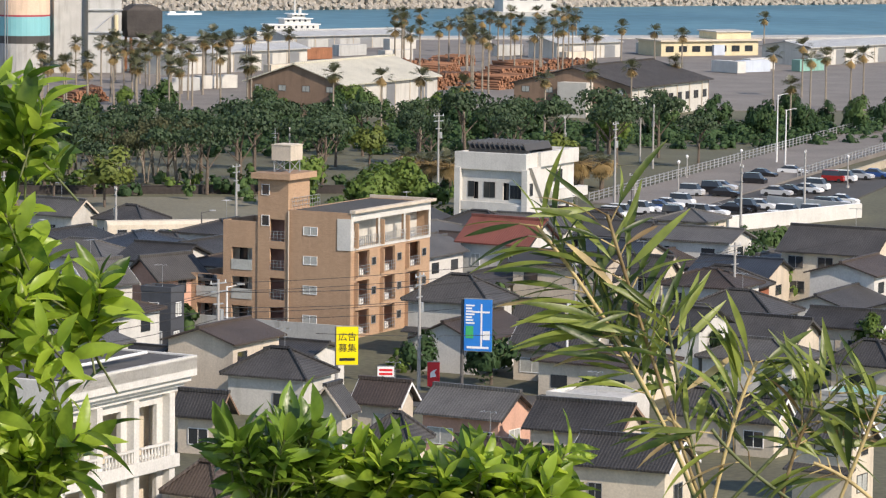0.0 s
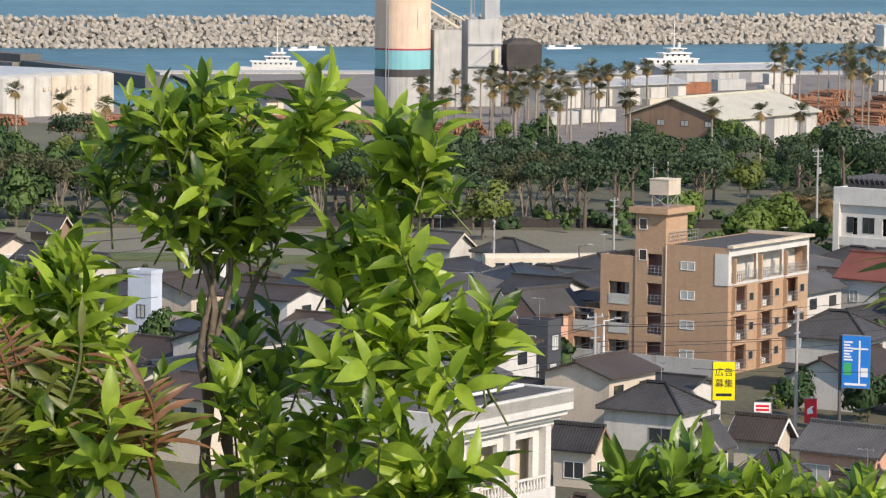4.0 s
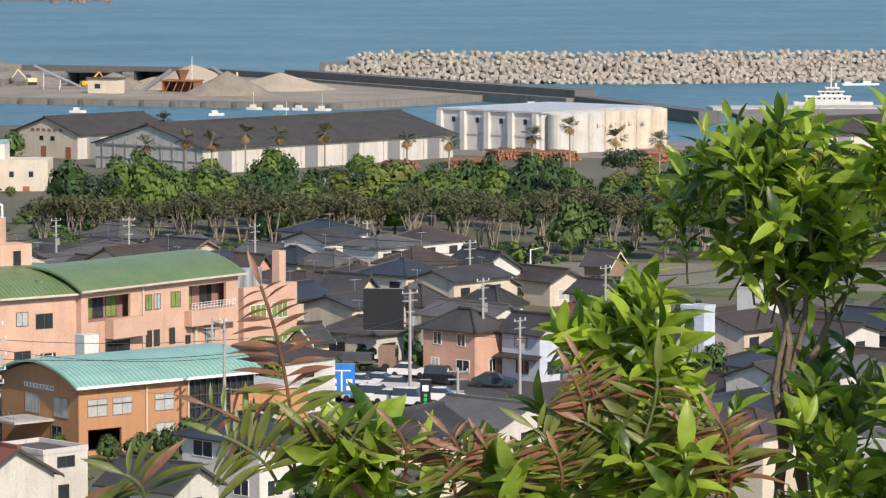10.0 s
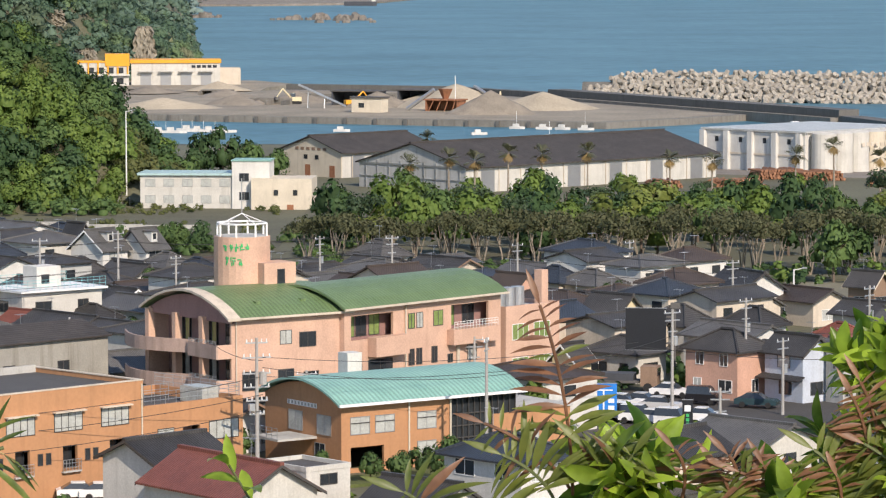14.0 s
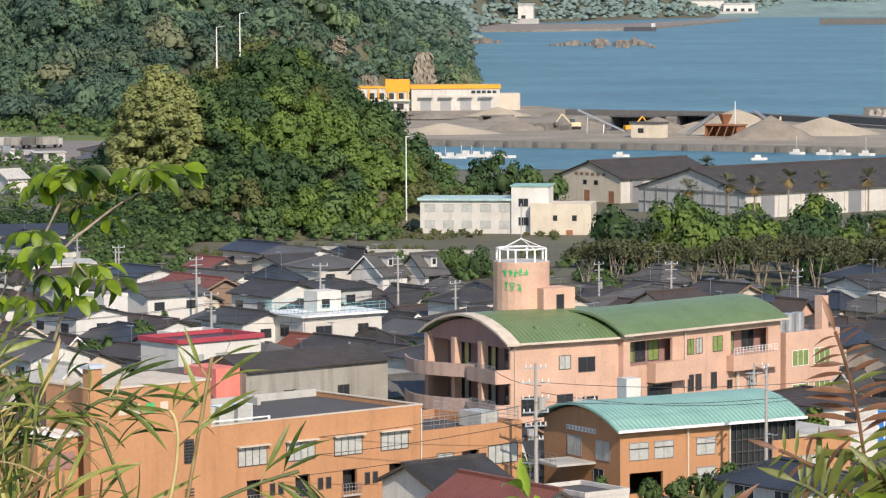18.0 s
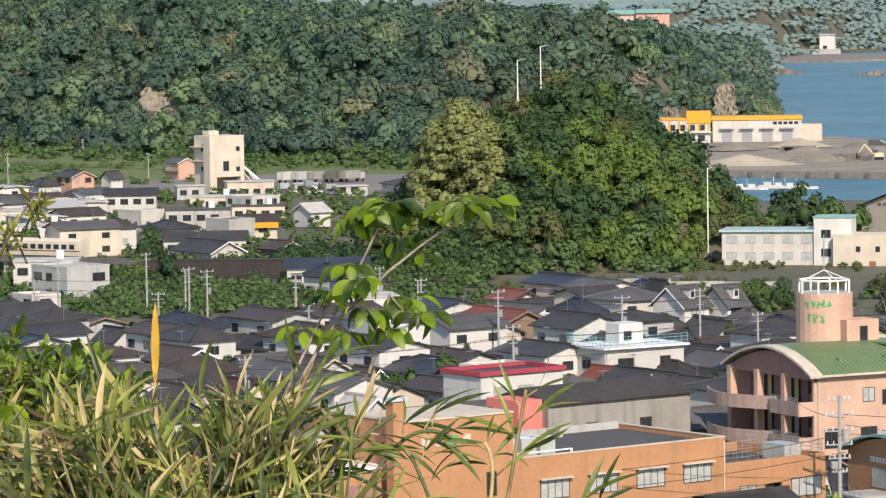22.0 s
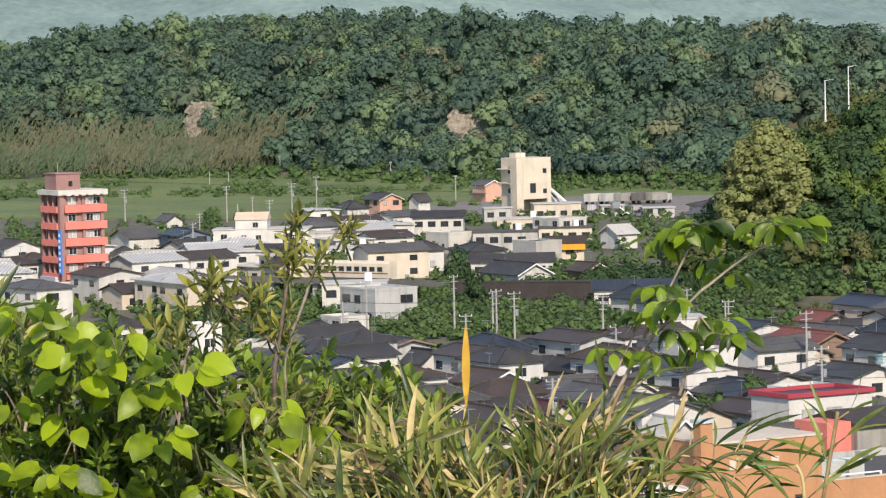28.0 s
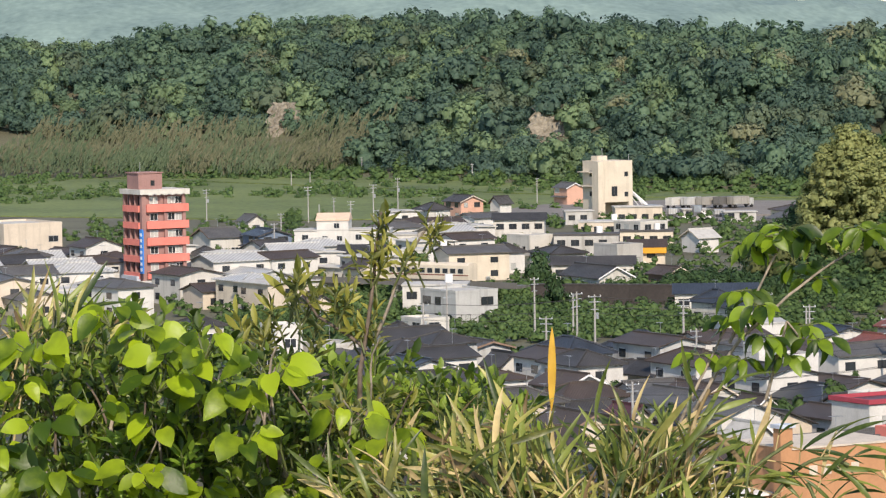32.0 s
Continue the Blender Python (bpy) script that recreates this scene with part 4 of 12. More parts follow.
# ---- houses of the town ----
house(86.3, 365.0, 30, 6.2, 4.7, 5.4, 1.8, "gable", "pink_wall", "tile_dark", 2, "pink two-storey house with dark grey tiled gable roof")
house(78.0, 359.8, 30, 5.8, 4.3, 5.5, 1.9, "gable", "white", "tile_grey", 2, "white two-storey house with grey tiled gable roof")
house(81.4, 345.4, -44, 3.3, 2.5, 6.0, 0.5, "flat", "dark_wall", "flat_roof", 2, "dark two-storey house with dark flat roof")
house(92.0, 408.6, -43, 6.5, 4.9, 3.4, 1.4, "hip", "white", "tile_grey", 1, "white single-storey house with grey tiled hip roof")
house(82.2, 304.9, -42, 7.2, 5.4, 3.7, 1.7, "hip", "white", "tile_dark", 1, "white single-storey house with dark grey tiled hip roof")
house(79.2, 277.7, 49, 1.9, 2.5, 4.7, 1.5, "gable", "cream", "tile_dark", 2, "cream two-storey house with dark grey tiled gable roof")
house(87.2, 289.9, -43, 3.7, 2.8, 3.3, 1.3, "gable", "beige", "tile_brown", 1, "beige single-storey house with brown tiled gable roof")
house(108.9, 337.4, -41, 8.2, 6.2, 5.7, 1.9, "hip", "white", "tile_dark", 2, "white two-storey house with dark grey tiled hip roof")
house(128.9, 382.1, -50, 8.5, 6.4, 6.4, 2.2, "gable", "white_clean", "tile_red", 2, "white two-storey house with red-brown gable roof")
house(140.1, 426.8, -45, 8.3, 6.2, 3.6, 1.4, "hip", "beige", "tile_dark", 1, "beige single-storey house with dark grey tiled hip roof")
house(113.1, 319.6, -41, 7.4, 5.5, 3.2, 1.8, "gable", "beige", "tile_dark", 1, "beige single-storey house with dark grey tiled gable roof")
house(117.8, 338.4, -44, 4.2, 3.1, 3.5, 1.3, "gable", "beige", "tile_dark", 1, "beige single-storey house with dark grey tiled gable roof")
house(144.8, 358.9, -41, 8.1, 6.1, 3.8, 1.6, "hip", "red_brick", "tile_dark", 1, "red brick single-storey house with dark grey tiled hip roof")
house(135.5, 356.2, -49, 4.7, 3.5, 5.5, 1.5, "gable", "cream", "tile_dark", 2, "cream two-storey house with dark grey tiled gable roof")
house(137.4, 336.1, -45, 9.5, 7.1, 3.9, 1.7, "hip", "beige", "tile_dark", 1, "beige single-storey house with dark grey tiled hip roof")
house(134.5, 320.7, -48, 7.1, 5.4, 3.5, 1.5, "gable", "cream", "tile_dark", 1, "cream single-storey house with dark grey tiled gable roof")
house(164.2, 372.9, -45, 10.6, 8.0, 5.6, 2.2, "gable", "cream", "tile_dark", 2, "cream two-storey house with dark grey tiled gable roof")
house(145.5, 327.2, -44, 7.5, 5.6, 3.4, 1.2, "gable", "beige", "tile_dark", 1, "beige single-storey house with dark grey tiled gable roof")
house(136.7, 303.2, -50, 5.6, 4.2, 3.3, 1.5, "hip", "beige", "tile_dark", 1, "beige single-storey house with dark grey tiled hip roof")
house(92.2, 280.9, -48, 7.0, 5.3, 3.4, 1.6, "gable", "pink_wall", "tile_grey", 1, "pink single-storey house with grey tiled gable roof")
house(103.5, 283.4, -47, 6.9, 5.1, 3.8, 0.4, "flat", "white_clean", "flat_roof_light", 1, "white single-storey house with pale flat roof")
house(97.8, 270.5, -41, 7.2, 5.4, 3.6, 1.6, "gable", "beige", "tile_dark", 1, "beige single-storey house with dark grey tiled gable roof")
house(95.2, 253.1, -42, 7.2, 5.4, 3.6, 1.6, "gable", "cream", "tile_dark", 1, "cream single-storey house with dark grey tiled gable roof")
house(85.4, 256.6, -48, 5.0, 3.7, 3.3, 1.5, "gable", "cream", "tile_brown", 1, "cream single-storey house with brown tiled gable roof")
house(110.5, 278.2, -42, 4.4, 3.3, 3.3, 1.5, "hip", "beige", "tile_dark", 1, "beige single-storey house with dark grey tiled hip roof")
house(114.1, 273.8, -49, 3.4, 2.6, 3.3, 1.3, "gable", "cream", "tile_dark", 1, "cream single-storey house with dark grey tiled gable roof")
house(127.6, 282.9, -44, 7.0, 5.2, 3.3, 0.3, "flat", "grey_wall", "tin_teal", 1, "grey concrete single-storey house with teal metal roof")
house(111.1, 252.7, -49, 4.9, 3.7, 4.9, 1.5, "gable", "cream", "tile_dark", 2, "cream two-storey house with dark grey tiled gable roof")
house(62.0, 249.7, -50, 4.0, 3.0, 3.5, 1.5, "hip", "beige", "tile_brown", 1, "beige single-storey house with brown tiled hip roof")
house(70.7, 285.5, -41, 3.4, 2.5, 3.5, 1.3, "gable", "beige", "tile_dark", 1, "beige single-storey house with dark grey tiled gable roof")
house(82.7, 271.6, -48, 3.5, 2.7, 3.3, 1.3, "hip", "cream", "tile_dark", 1, "cream single-storey house with dark grey tiled hip roof")
house(93.7, 452.2, -48, 6.2, 4.6, 3.5, 1.5, "gable", "white", "tile_grey", 1, "white single-storey house with grey tiled gable roof")
house(47.0, 376.3, -40, 2.8, 2.1, 8.1, 0.4, "flat", "bluegrey", "flat_roof_light", 2, "pale blue-grey two-storey house with pale flat roof")
house(55.5, 392.5, -41, 3.6, 2.7, 8.6, 0.4, "flat", "white_clean", "flat_roof_light", 2, "white two-storey house with pale flat roof")
house(55.7, 350.1, -47, 4.2, 3.1, 3.8, 1.2, "gable", "white", "tile_red", 1, "white single-storey house with red-brown gable roof")
house(73.4, 409.3, -40, 6.2, 4.6, 4.0, 1.5, "hip", "white", "tile_grey", 1, "white single-storey house with grey tiled hip roof")
house(46.8, 429.0, -45, 5.3, 4.0, 3.6, 1.4, "gable", "white", "tile_grey", 1, "white single-storey house with grey tiled gable roof")
house(28.0, 387.9, -43, 5.6, 4.2, 4.0, 1.5, "hip", "white", "tile_dark", 1, "white single-storey house with dark grey tiled hip roof")
house(101.0, 445.6, -48, 6.8, 5.1, 3.3, 1.3, "hip", "white", "tile_dark", 1, "white single-storey house with dark grey tiled hip roof")
house(72.5, 403.5, -41, 4.6, 3.4, 5.3, 1.5, "hip", "white", "tile_dark", 2, "white two-storey house with dark grey tiled hip roof")
house(-61.8, 535.5, -43, 3.0, 2.3, 5.4, 1.8, "gable", "white", "tile_dark", 2, "white two-storey house with dark grey tiled gable roof")
house(-56.5, 517.1, 50, 4.8, 6.4, 5.2, 2.4, "gable", "white_clean", "tile_grey", 2, "white two-storey house with grey tiled gable roof")
house(-50.5, 519.0, 49, 3.9, 5.2, 5.2, 2.4, "gable", "white_clean", "tile_grey", 2, "white two-storey house with grey tiled gable roof")
house(-49.6, 494.0, -47, 6.5, 4.9, 3.3, 1.5, "gable", "white", "tile_dark", 1, "white single-storey house with dark grey tiled gable roof")
house(-56.7, 497.6, -46, 5.3, 4.0, 3.7, 1.5, "hip", "beige", "tile_dark", 1, "beige single-storey house with dark grey tiled hip roof")
house(-41.0, 497.1, -48, 5.9, 4.4, 3.7, 1.5, "hip", "white", "tile_blue", 1, "white single-storey house with blue-black tiled hip roof")
house(-39.3, 479.9, -49, 5.1, 3.8, 3.3, 1.5, "gable", "white", "tile_dark", 1, "white single-storey house with dark grey tiled gable roof")
house(-17.4, 525.6, -49, 6.9, 5.2, 3.6, 1.8, "hip", "white", "tile_grey", 1, "white single-storey house with grey tiled hip roof")
house(-16.5, 495.4, -47, 11.2, 8.4, 3.6, 1.6, "hip", "white", "tile_grey", 1, "white single-storey house with grey tiled hip roof")
house(-7.8, 503.6, -44, 8.6, 6.4, 3.4, 1.4, "gable", "beige", "tile_dark", 1, "beige single-storey house with dark grey tiled gable roof")
house(-26.0, 507.6, -50, 3.1, 2.3, 3.3, 0.9, "gable", "beige", "tile_grey", 1, "beige single-storey house with grey tiled gable roof")
house(1.3, 471.9, -43, 4.4, 3.3, 3.8, 1.6, "gable", "pink_wall", "tile_brown", 1, "pink single-storey house with brown tiled gable roof")
house(7.1, 484.1, -47, 5.6, 4.2, 3.7, 1.5, "hip", "beige", "tile_blue", 1, "beige single-storey house with blue-black tiled hip roof")
house(11.8, 481.2, -47, 6.8, 5.1, 3.5, 1.5, "hip", "beige", "tile_grey", 1, "beige single-storey house with grey tiled hip roof")
house(9.6, 443.1, -42, 5.2, 3.9, 4.0, 1.6, "hip", "white", "tile_dark", 1, "white single-storey house with dark grey tiled hip roof")
house(12.8, 426.6, -45, 5.5, 4.1, 5.1, 1.9, "gable", "yellow_wall", "tile_dark", 2, "yellow two-storey house with dark grey tiled gable roof")
house(19.9, 412.8, -47, 6.1, 4.6, 5.3, 1.7, "hip", "white", "tile_dark", 2, "white two-storey house with dark grey tiled hip roof")
house(28.2, 412.1, -45, 5.6, 4.2, 5.3, 1.5, "hip", "white_clean", "tile_dark", 2, "white two-storey house with dark grey tiled hip roof")
house(23.6, 385.7, -43, 7.0, 5.3, 5.4, 1.6, "hip", "pink_wall", "tile_dark", 2, "pink two-storey house with dark grey tiled hip roof")
house(30.7, 382.9, -49, 5.5, 4.1, 5.3, 1.5, "gable", "bluegrey", "tile_dark", 2, "pale blue-grey two-storey house with dark grey tiled gable roof")
house(31.4, 384.0, -40, 2.7, 2.0, 3.2, 0.4, "flat", "beige", "flat_roof", 1, "beige single-storey house with dark flat roof")
house(35.0, 380.7, -50, 2.5, 1.9, 5.8, 0.4, "flat", "grey_wall", "flat_roof", 2, "grey concrete two-storey house with dark flat roof")
house(7.4, 391.4, 47, 2.5, 3.3, 3.5, 1.5, "gable", "yellow_wall", "tile_dark", 1, "yellow single-storey house with dark grey tiled gable roof")
house(13.6, 401.9, -42, 6.9, 5.1, 3.3, 1.3, "hip", "white", "tile_dark", 1, "white single-storey house with dark grey tiled hip roof")
house(38.2, 415.9, -50, 4.9, 3.7, 3.4, 1.2, "hip", "white", "tile_red", 1, "white single-storey house with red-brown hip roof")
house(47.3, 477.0, -42, 4.1, 3.1, 3.7, 1.5, "gable", "brown_wall", "tile_dark", 1, "brown timber single-storey house with dark grey tiled gable roof")
house(43.6, 440.5, -46, 6.6, 4.9, 3.5, 1.3, "gable", "white", "tile_dark", 1, "white single-storey house with dark grey tiled gable roof")
house(30.6, 464.6, -62, 8.2, 6.2, 4.5, 1.9, "gable", "white_clean", "tile_dark", 1, "white single-storey house with dark grey tiled gable roof")
house(22.6, 478.1, -44, 6.3, 4.7, 3.6, 1.2, "gable", "beige", "tile_blue", 1, "beige single-storey house with blue-black tiled gable roof")
house(38.3, 462.0, -50, 7.6, 5.7, 3.2, 1.2, "gable", "beige", "tile_brown", 1, "beige single-storey house with brown tiled gable roof")
house(-21.7, 292.1, -50, 12.8, 7.7, 4.4, 2.2, "gable", "white", "tile_red", 1, "white single-storey house with red-brown gable roof")
house(-16.2, 300.1, -48, 6.2, 4.6, 4.8, 0.4, "flat", "white", "flat_roof", 2, "white two-storey house with dark flat roof")
house(-6.4, 293.1, -40, 7.4, 5.6, 3.0, 1.6, "gable", "white", "tile_dark", 1, "white single-storey house with dark grey tiled gable roof")
house(13.1, 316.5, -48, 8.4, 6.3, 3.4, 1.6, "gable", "cream", "tile_dark", 1, "cream single-storey house with dark grey tiled gable roof")
house(25.9, 294.8, -42, 3.7, 2.8, 3.6, 1.4, "hip", "cream", "tile_brown", 1, "cream single-storey house with brown tiled hip roof")
house(38.8, 358.1, -41, 5.2, 3.9, 5.0, 1.5, "hip", "white", "tile_dark", 2, "white two-storey house with dark grey tiled hip roof")
house(38.8, 339.1, -41, 4.8, 3.6, 4.0, 1.5, "hip", "white", "tile_dark", 1, "white single-storey house with dark grey tiled hip roof")
house(-79.7, 501.5, -47, 11.8, 7.1, 4.3, 1.5, "gable", "brown_wall", "tile_red", 1, "brown timber single-storey house with red-brown gable roof")
house(-69.6, 505.7, -46, 6.1, 4.6, 5.3, 1.5, "hip", "beige", "tile_blue", 2, "beige two-storey house with blue-black tiled hip roof")
house(-66.5, 558.1, -45, 7.1, 5.3, 3.9, 1.5, "hip", "white", "tile_blue", 1, "white single-storey house with blue-black tiled hip roof")
house(-71.4, 502.5, -42, 3.4, 2.6, 3.4, 1.0, "gable", "beige", "tile_dark", 1, "beige single-storey house with dark grey tiled gable roof")
house(-92.0, 472.6, -49, 4.0, 3.0, 6.8, 0.4, "flat", "white_clean", "flat_roof", 2, "white two-storey house with dark flat roof")
house(-85.9, 463.7, -43, 4.9, 3.7, 6.4, 0.4, "flat", "white_clean", "tin_maroon", 2, "white two-storey house with maroon metal roof")
house(-65.5, 415.5, -42, 8.8, 6.6, 6.2, 0.4, "flat", "white_clean", "flat_roof", 2, "white two-storey house with dark flat roof")
house(-65.9, 453.8, -41, 6.5, 4.9, 4.6, 0.4, "flat", "white", "flat_roof_light", 1, "white single-storey house with pale flat roof")
house(-54.9, 385.2, -50, 5.9, 4.4, 3.4, 1.6, "hip", "beige", "tin_maroon", 1, "beige single-storey house with maroon metal hip roof")
house(-68.4, 414.0, -41, 4.6, 3.4, 3.2, 1.6, "gable", "white", "tile_dark", 1, "white single-storey house with dark grey tiled gable roof")
house(-85.4, 550.5, -49, 6.7, 5.1, 3.4, 1.2, "gable", "beige", "tile_red", 1, "beige single-storey house with red-brown gable roof")
house(-116.7, 585.5, -47, 7.5, 5.6, 3.6, 1.4, "hip", "white", "tile_blue", 1, "white single-storey house with blue-black tiled hip roof")
house(-95.4, 410.4, -44, 5.0, 3.7, 3.7, 1.5, "gable", "cream", "tin_maroon", 1, "cream single-storey house with maroon metal gable roof")
house(-92.9, 437.7, -41, 8.0, 6.0, 3.6, 1.6, "gable", "white", "tile_brown", 1, "white single-storey house with brown tiled gable roof")
house(-84.1, 428.0, -47, 4.6, 3.5, 3.3, 1.5, "gable", "cream", "tile_brown", 1, "cream single-storey house with brown tiled gable roof")
house(-80.1, 372.4, -41, 4.3, 3.2, 3.4, 1.6, "gable", "white", "tile_grey", 1, "white single-storey house with grey tiled gable roof")
house(-77.5, 390.9, -45, 5.1, 3.8, 3.8, 1.6, "gable", "white", "flat_roof_light", 1, "white single-storey house with pale flat gable roof")
house(-87.5, 377.4, -47, 5.1, 3.8, 3.5, 1.5, "hip", "beige", "tile_dark", 1, "beige single-storey house with dark grey tiled hip roof")
house(-80.4, 497.4, -47, 6.8, 5.1, 3.1, 1.1, "gable", "beige", "tile_dark", 1, "beige single-storey house with dark grey tiled gable roof")
house(-50.5, 498.1, -48, 6.3, 4.7, 3.3, 1.5, "gable", "white", "tile_dark", 1, "white single-storey house with dark grey tiled gable roof")
house(-46.2, 508.8, -49, 6.1, 4.6, 3.5, 1.5, "hip", "white", "tile_grey", 1, "white single-storey house with grey tiled hip roof")
house(-47.4, 462.3, -49, 4.9, 3.7, 3.2, 1.2, "gable", "beige", "tile_dark", 1, "beige single-storey house with dark grey tiled gable roof")
house(-48.9, 440.1, -43, 5.1, 3.8, 3.2, 1.2, "hip", "beige", "tile_dark", 1, "beige single-storey house with dark grey tiled hip roof")
house(-55.8, 434.9, -40, 6.0, 4.5, 3.0, 1.2, "gable", "beige", "tile_red", 1, "beige single-storey house with red-brown gable roof")
house(-273.8, 777.6, 42, 7.7, 10.3, 4.4, 1.8, "gable", "white", "tile_grey", 1, "white single-storey house with grey tiled gable roof")
house(-260.8, 773.5, -50, 10.1, 7.6, 5.0, 1.2, "gable", "slate_blue", "tile_blue", 2, "slate-blue two-storey house with blue-black tiled gable roof")
house(-256.8, 891.8, -48, 8.1, 6.0, 5.0, 1.4, "hip", "white", "tile_dark", 2, "white two-storey house with dark grey tiled hip roof")
house(-260.0, 932.4, -44, 8.9, 6.7, 5.2, 1.4, "gable", "pink_wall", "tile_dark", 2, "pink two-storey house with dark grey tiled gable roof")
house(-249.1, 929.4, 48, 3.5, 4.7, 4.8, 1.6, "gable", "white_clean", "tile_dark", 2, "white two-storey house with dark grey tiled gable roof")
house(-252.4, 1015.8, -45, 7.1, 5.3, 5.2, 1.2, "gable", "pink_wall", "tile_grey", 2, "pink two-storey house with grey tiled gable roof")
house(-226.1, 816.9, -46, 4.4, 3.3, 3.4, 1.2, "gable", "white", "tile_dark", 1, "white single-storey house with dark grey tiled gable roof")
house(-192.9, 723.0, -49, 6.8, 5.1, 4.4, 1.4, "hip", "white_clean", "tile_dark", 1, "white single-storey house with dark grey tiled hip roof")
house(-203.3, 783.2, -41, 8.8, 6.6, 4.2, 0.4, "flat", "white", "flat_roof_light", 1, "white single-storey house with pale flat roof")
house(-183.6, 729.0, -50, 10.2, 7.7, 3.8, 1.2, "hip", "white", "tile_dark", 1, "white single-storey house with dark grey tiled hip roof")
house(-161.5, 670.2, -45, 13.9, 7.0, 3.0, 1.8, "gable", "white", "tile_dark", 1, "white single-storey house with dark grey tiled gable roof")
house(-173.8, 741.2, -42, 8.5, 6.4, 4.6, 0.4, "flat", "concrete", "flat_roof", 1, "concrete single-storey house with dark flat roof")
house(-148.3, 673.6, -43, 6.5, 4.9, 3.2, 1.2, "gable", "brown_wall", "tile_brown", 1, "brown timber single-storey house with brown tiled gable roof")
house(-187.3, 821.5, -41, 10.2, 7.7, 5.2, 0.4, "flat", "white", "flat_roof_light", 2, "white two-storey house with pale flat roof")
house(-167.7, 793.7, 46, 5.1, 6.8, 3.4, 1.6, "gable", "white_clean", "flat_roof_light", 1, "white single-storey house with pale flat gable roof")
house(-165.0, 587.9, -42, 10.9, 8.2, 5.8, 0.4, "flat", "grey_wall", "flat_roof_light", 2, "grey concrete two-storey house with pale flat roof")
house(-155.6, 521.5, -49, 5.7, 4.3, 4.2, 1.4, "hip", "white_clean", "tile_dark", 1, "white single-storey house with dark grey tiled hip roof")
house(-156.2, 537.3, -46, 6.5, 4.8, 5.0, 0.4, "flat", "white", "flat_roof_light", 2, "white two-storey house with pale flat roof")
house(-167.6, 502.5, -49, 5.6, 4.2, 6.6, 0.4, "flat", "white_clean", "flat_roof_light", 2, "white two-storey house with pale flat roof")
house(-161.1, 504.5, -42, 7.3, 5.5, 3.8, 0.4, "flat", "white", "flat_roof_light", 1, "white single-storey house with pale flat roof")
house(-137.6, 499.9, -47, 8.0, 6.0, 4.2, 0.8, "gable", "grey_wall", "tile_grey", 1, "grey concrete single-storey house with grey tiled gable roof")
house(-128.8, 480.2, -45, 4.6, 3.4, 3.6, 1.4, "gable", "white", "tile_dark", 1, "white single-storey house with dark grey tiled gable roof")
house(-122.2, 490.4, -40, 10.1, 7.5, 4.4, 1.8, "hip", "white", "tile_blue", 1, "white single-storey house with blue-black tiled hip roof")
house(-114.2, 500.8, -41, 8.8, 6.6, 4.4, 1.8, "hip", "white", "tile_blue", 1, "white single-storey house with blue-black tiled hip roof")
house(-122.9, 593.4, -40, 6.6, 5.0, 4.0, 1.6, "hip", "white", "tile_blue", 1, "white single-storey house with blue-black tiled hip roof")
house(-218.6, 638.9, -45, 7.9, 5.9, 4.6, 0.4, "flat", "white", "flat_roof_light", 1, "white single-storey house with pale flat roof")
house(-256.5, 720.9, -45, 5.8, 4.3, 3.8, 1.4, "hip", "white", "tile_dark", 1, "white single-storey house with dark grey tiled hip roof")
house(-320.3, 773.2, -43, 18.9, 14.2, 7.5, 0.5, "flat", "beige", "flat_roof_light", 2, "beige two-storey house with pale flat roof")
house(-298.3, 872.3, -45, 5.9, 4.4, 3.2, 1.4, "gable", "white", "tile_grey", 1, "white single-storey house with grey tiled gable roof")
house(-192.6, 595.8, -47, 5.0, 3.7, 3.4, 1.2, "gable", "beige", "tile_brown", 1, "beige single-storey house with brown tiled gable roof")
house(-205.4, 666.9, -46, 7.5, 5.6, 4.6, 1.4, "gable", "cream", "tile_brown", 1, "cream single-storey house with brown tiled gable roof")
house(-192.9, 656.5, -49, 6.5, 4.9, 4.2, 1.4, "gable", "beige", "tile_brown", 1, "beige single-storey house with brown tiled gable roof")
house(-198.8, 710.6, -46, 5.9, 4.4, 4.2, 1.4, "gable", "cream", "tile_grey", 1, "cream single-storey house with grey tiled gable roof")
house(-105.4, 468.6, -40, 5.7, 4.2, 3.6, 1.4, "gable", "beige", "tile_dark", 1, "beige single-storey house with dark grey tiled gable roof")
house(-125.7, 452.3, -40, 7.4, 5.6, 3.4, 1.4, "hip", "beige", "tile_dark", 1, "beige single-storey house with dark grey tiled hip roof")
house(-113.0, 453.7, -44, 8.1, 6.1, 3.4, 1.4, "gable", "white", "tile_brown", 1, "white single-storey house with brown tiled gable roof")
house(-94.3, 433.2, -45, 10.5, 7.9, 3.4, 1.4, "gable", "white", "tile_grey", 1, "white single-storey house with grey tiled gable roof")
house(-195.3, 545.0, -47, 7.0, 5.3, 3.4, 1.2, "hip", "white", "tile_dark", 1, "white single-storey house with dark grey tiled hip roof")
house(-156.1, 439.3, -49, 3.6, 2.7, 3.8, 1.2, "hip", "white", "tile_dark", 1, "white single-storey house with dark grey tiled hip roof")
house(-62.4, 544.5, -47, 5.1, 3.8, 3.6, 1.4, "gable", "white", "tile_blue", 1, "white single-storey house with blue-black tiled gable roof")

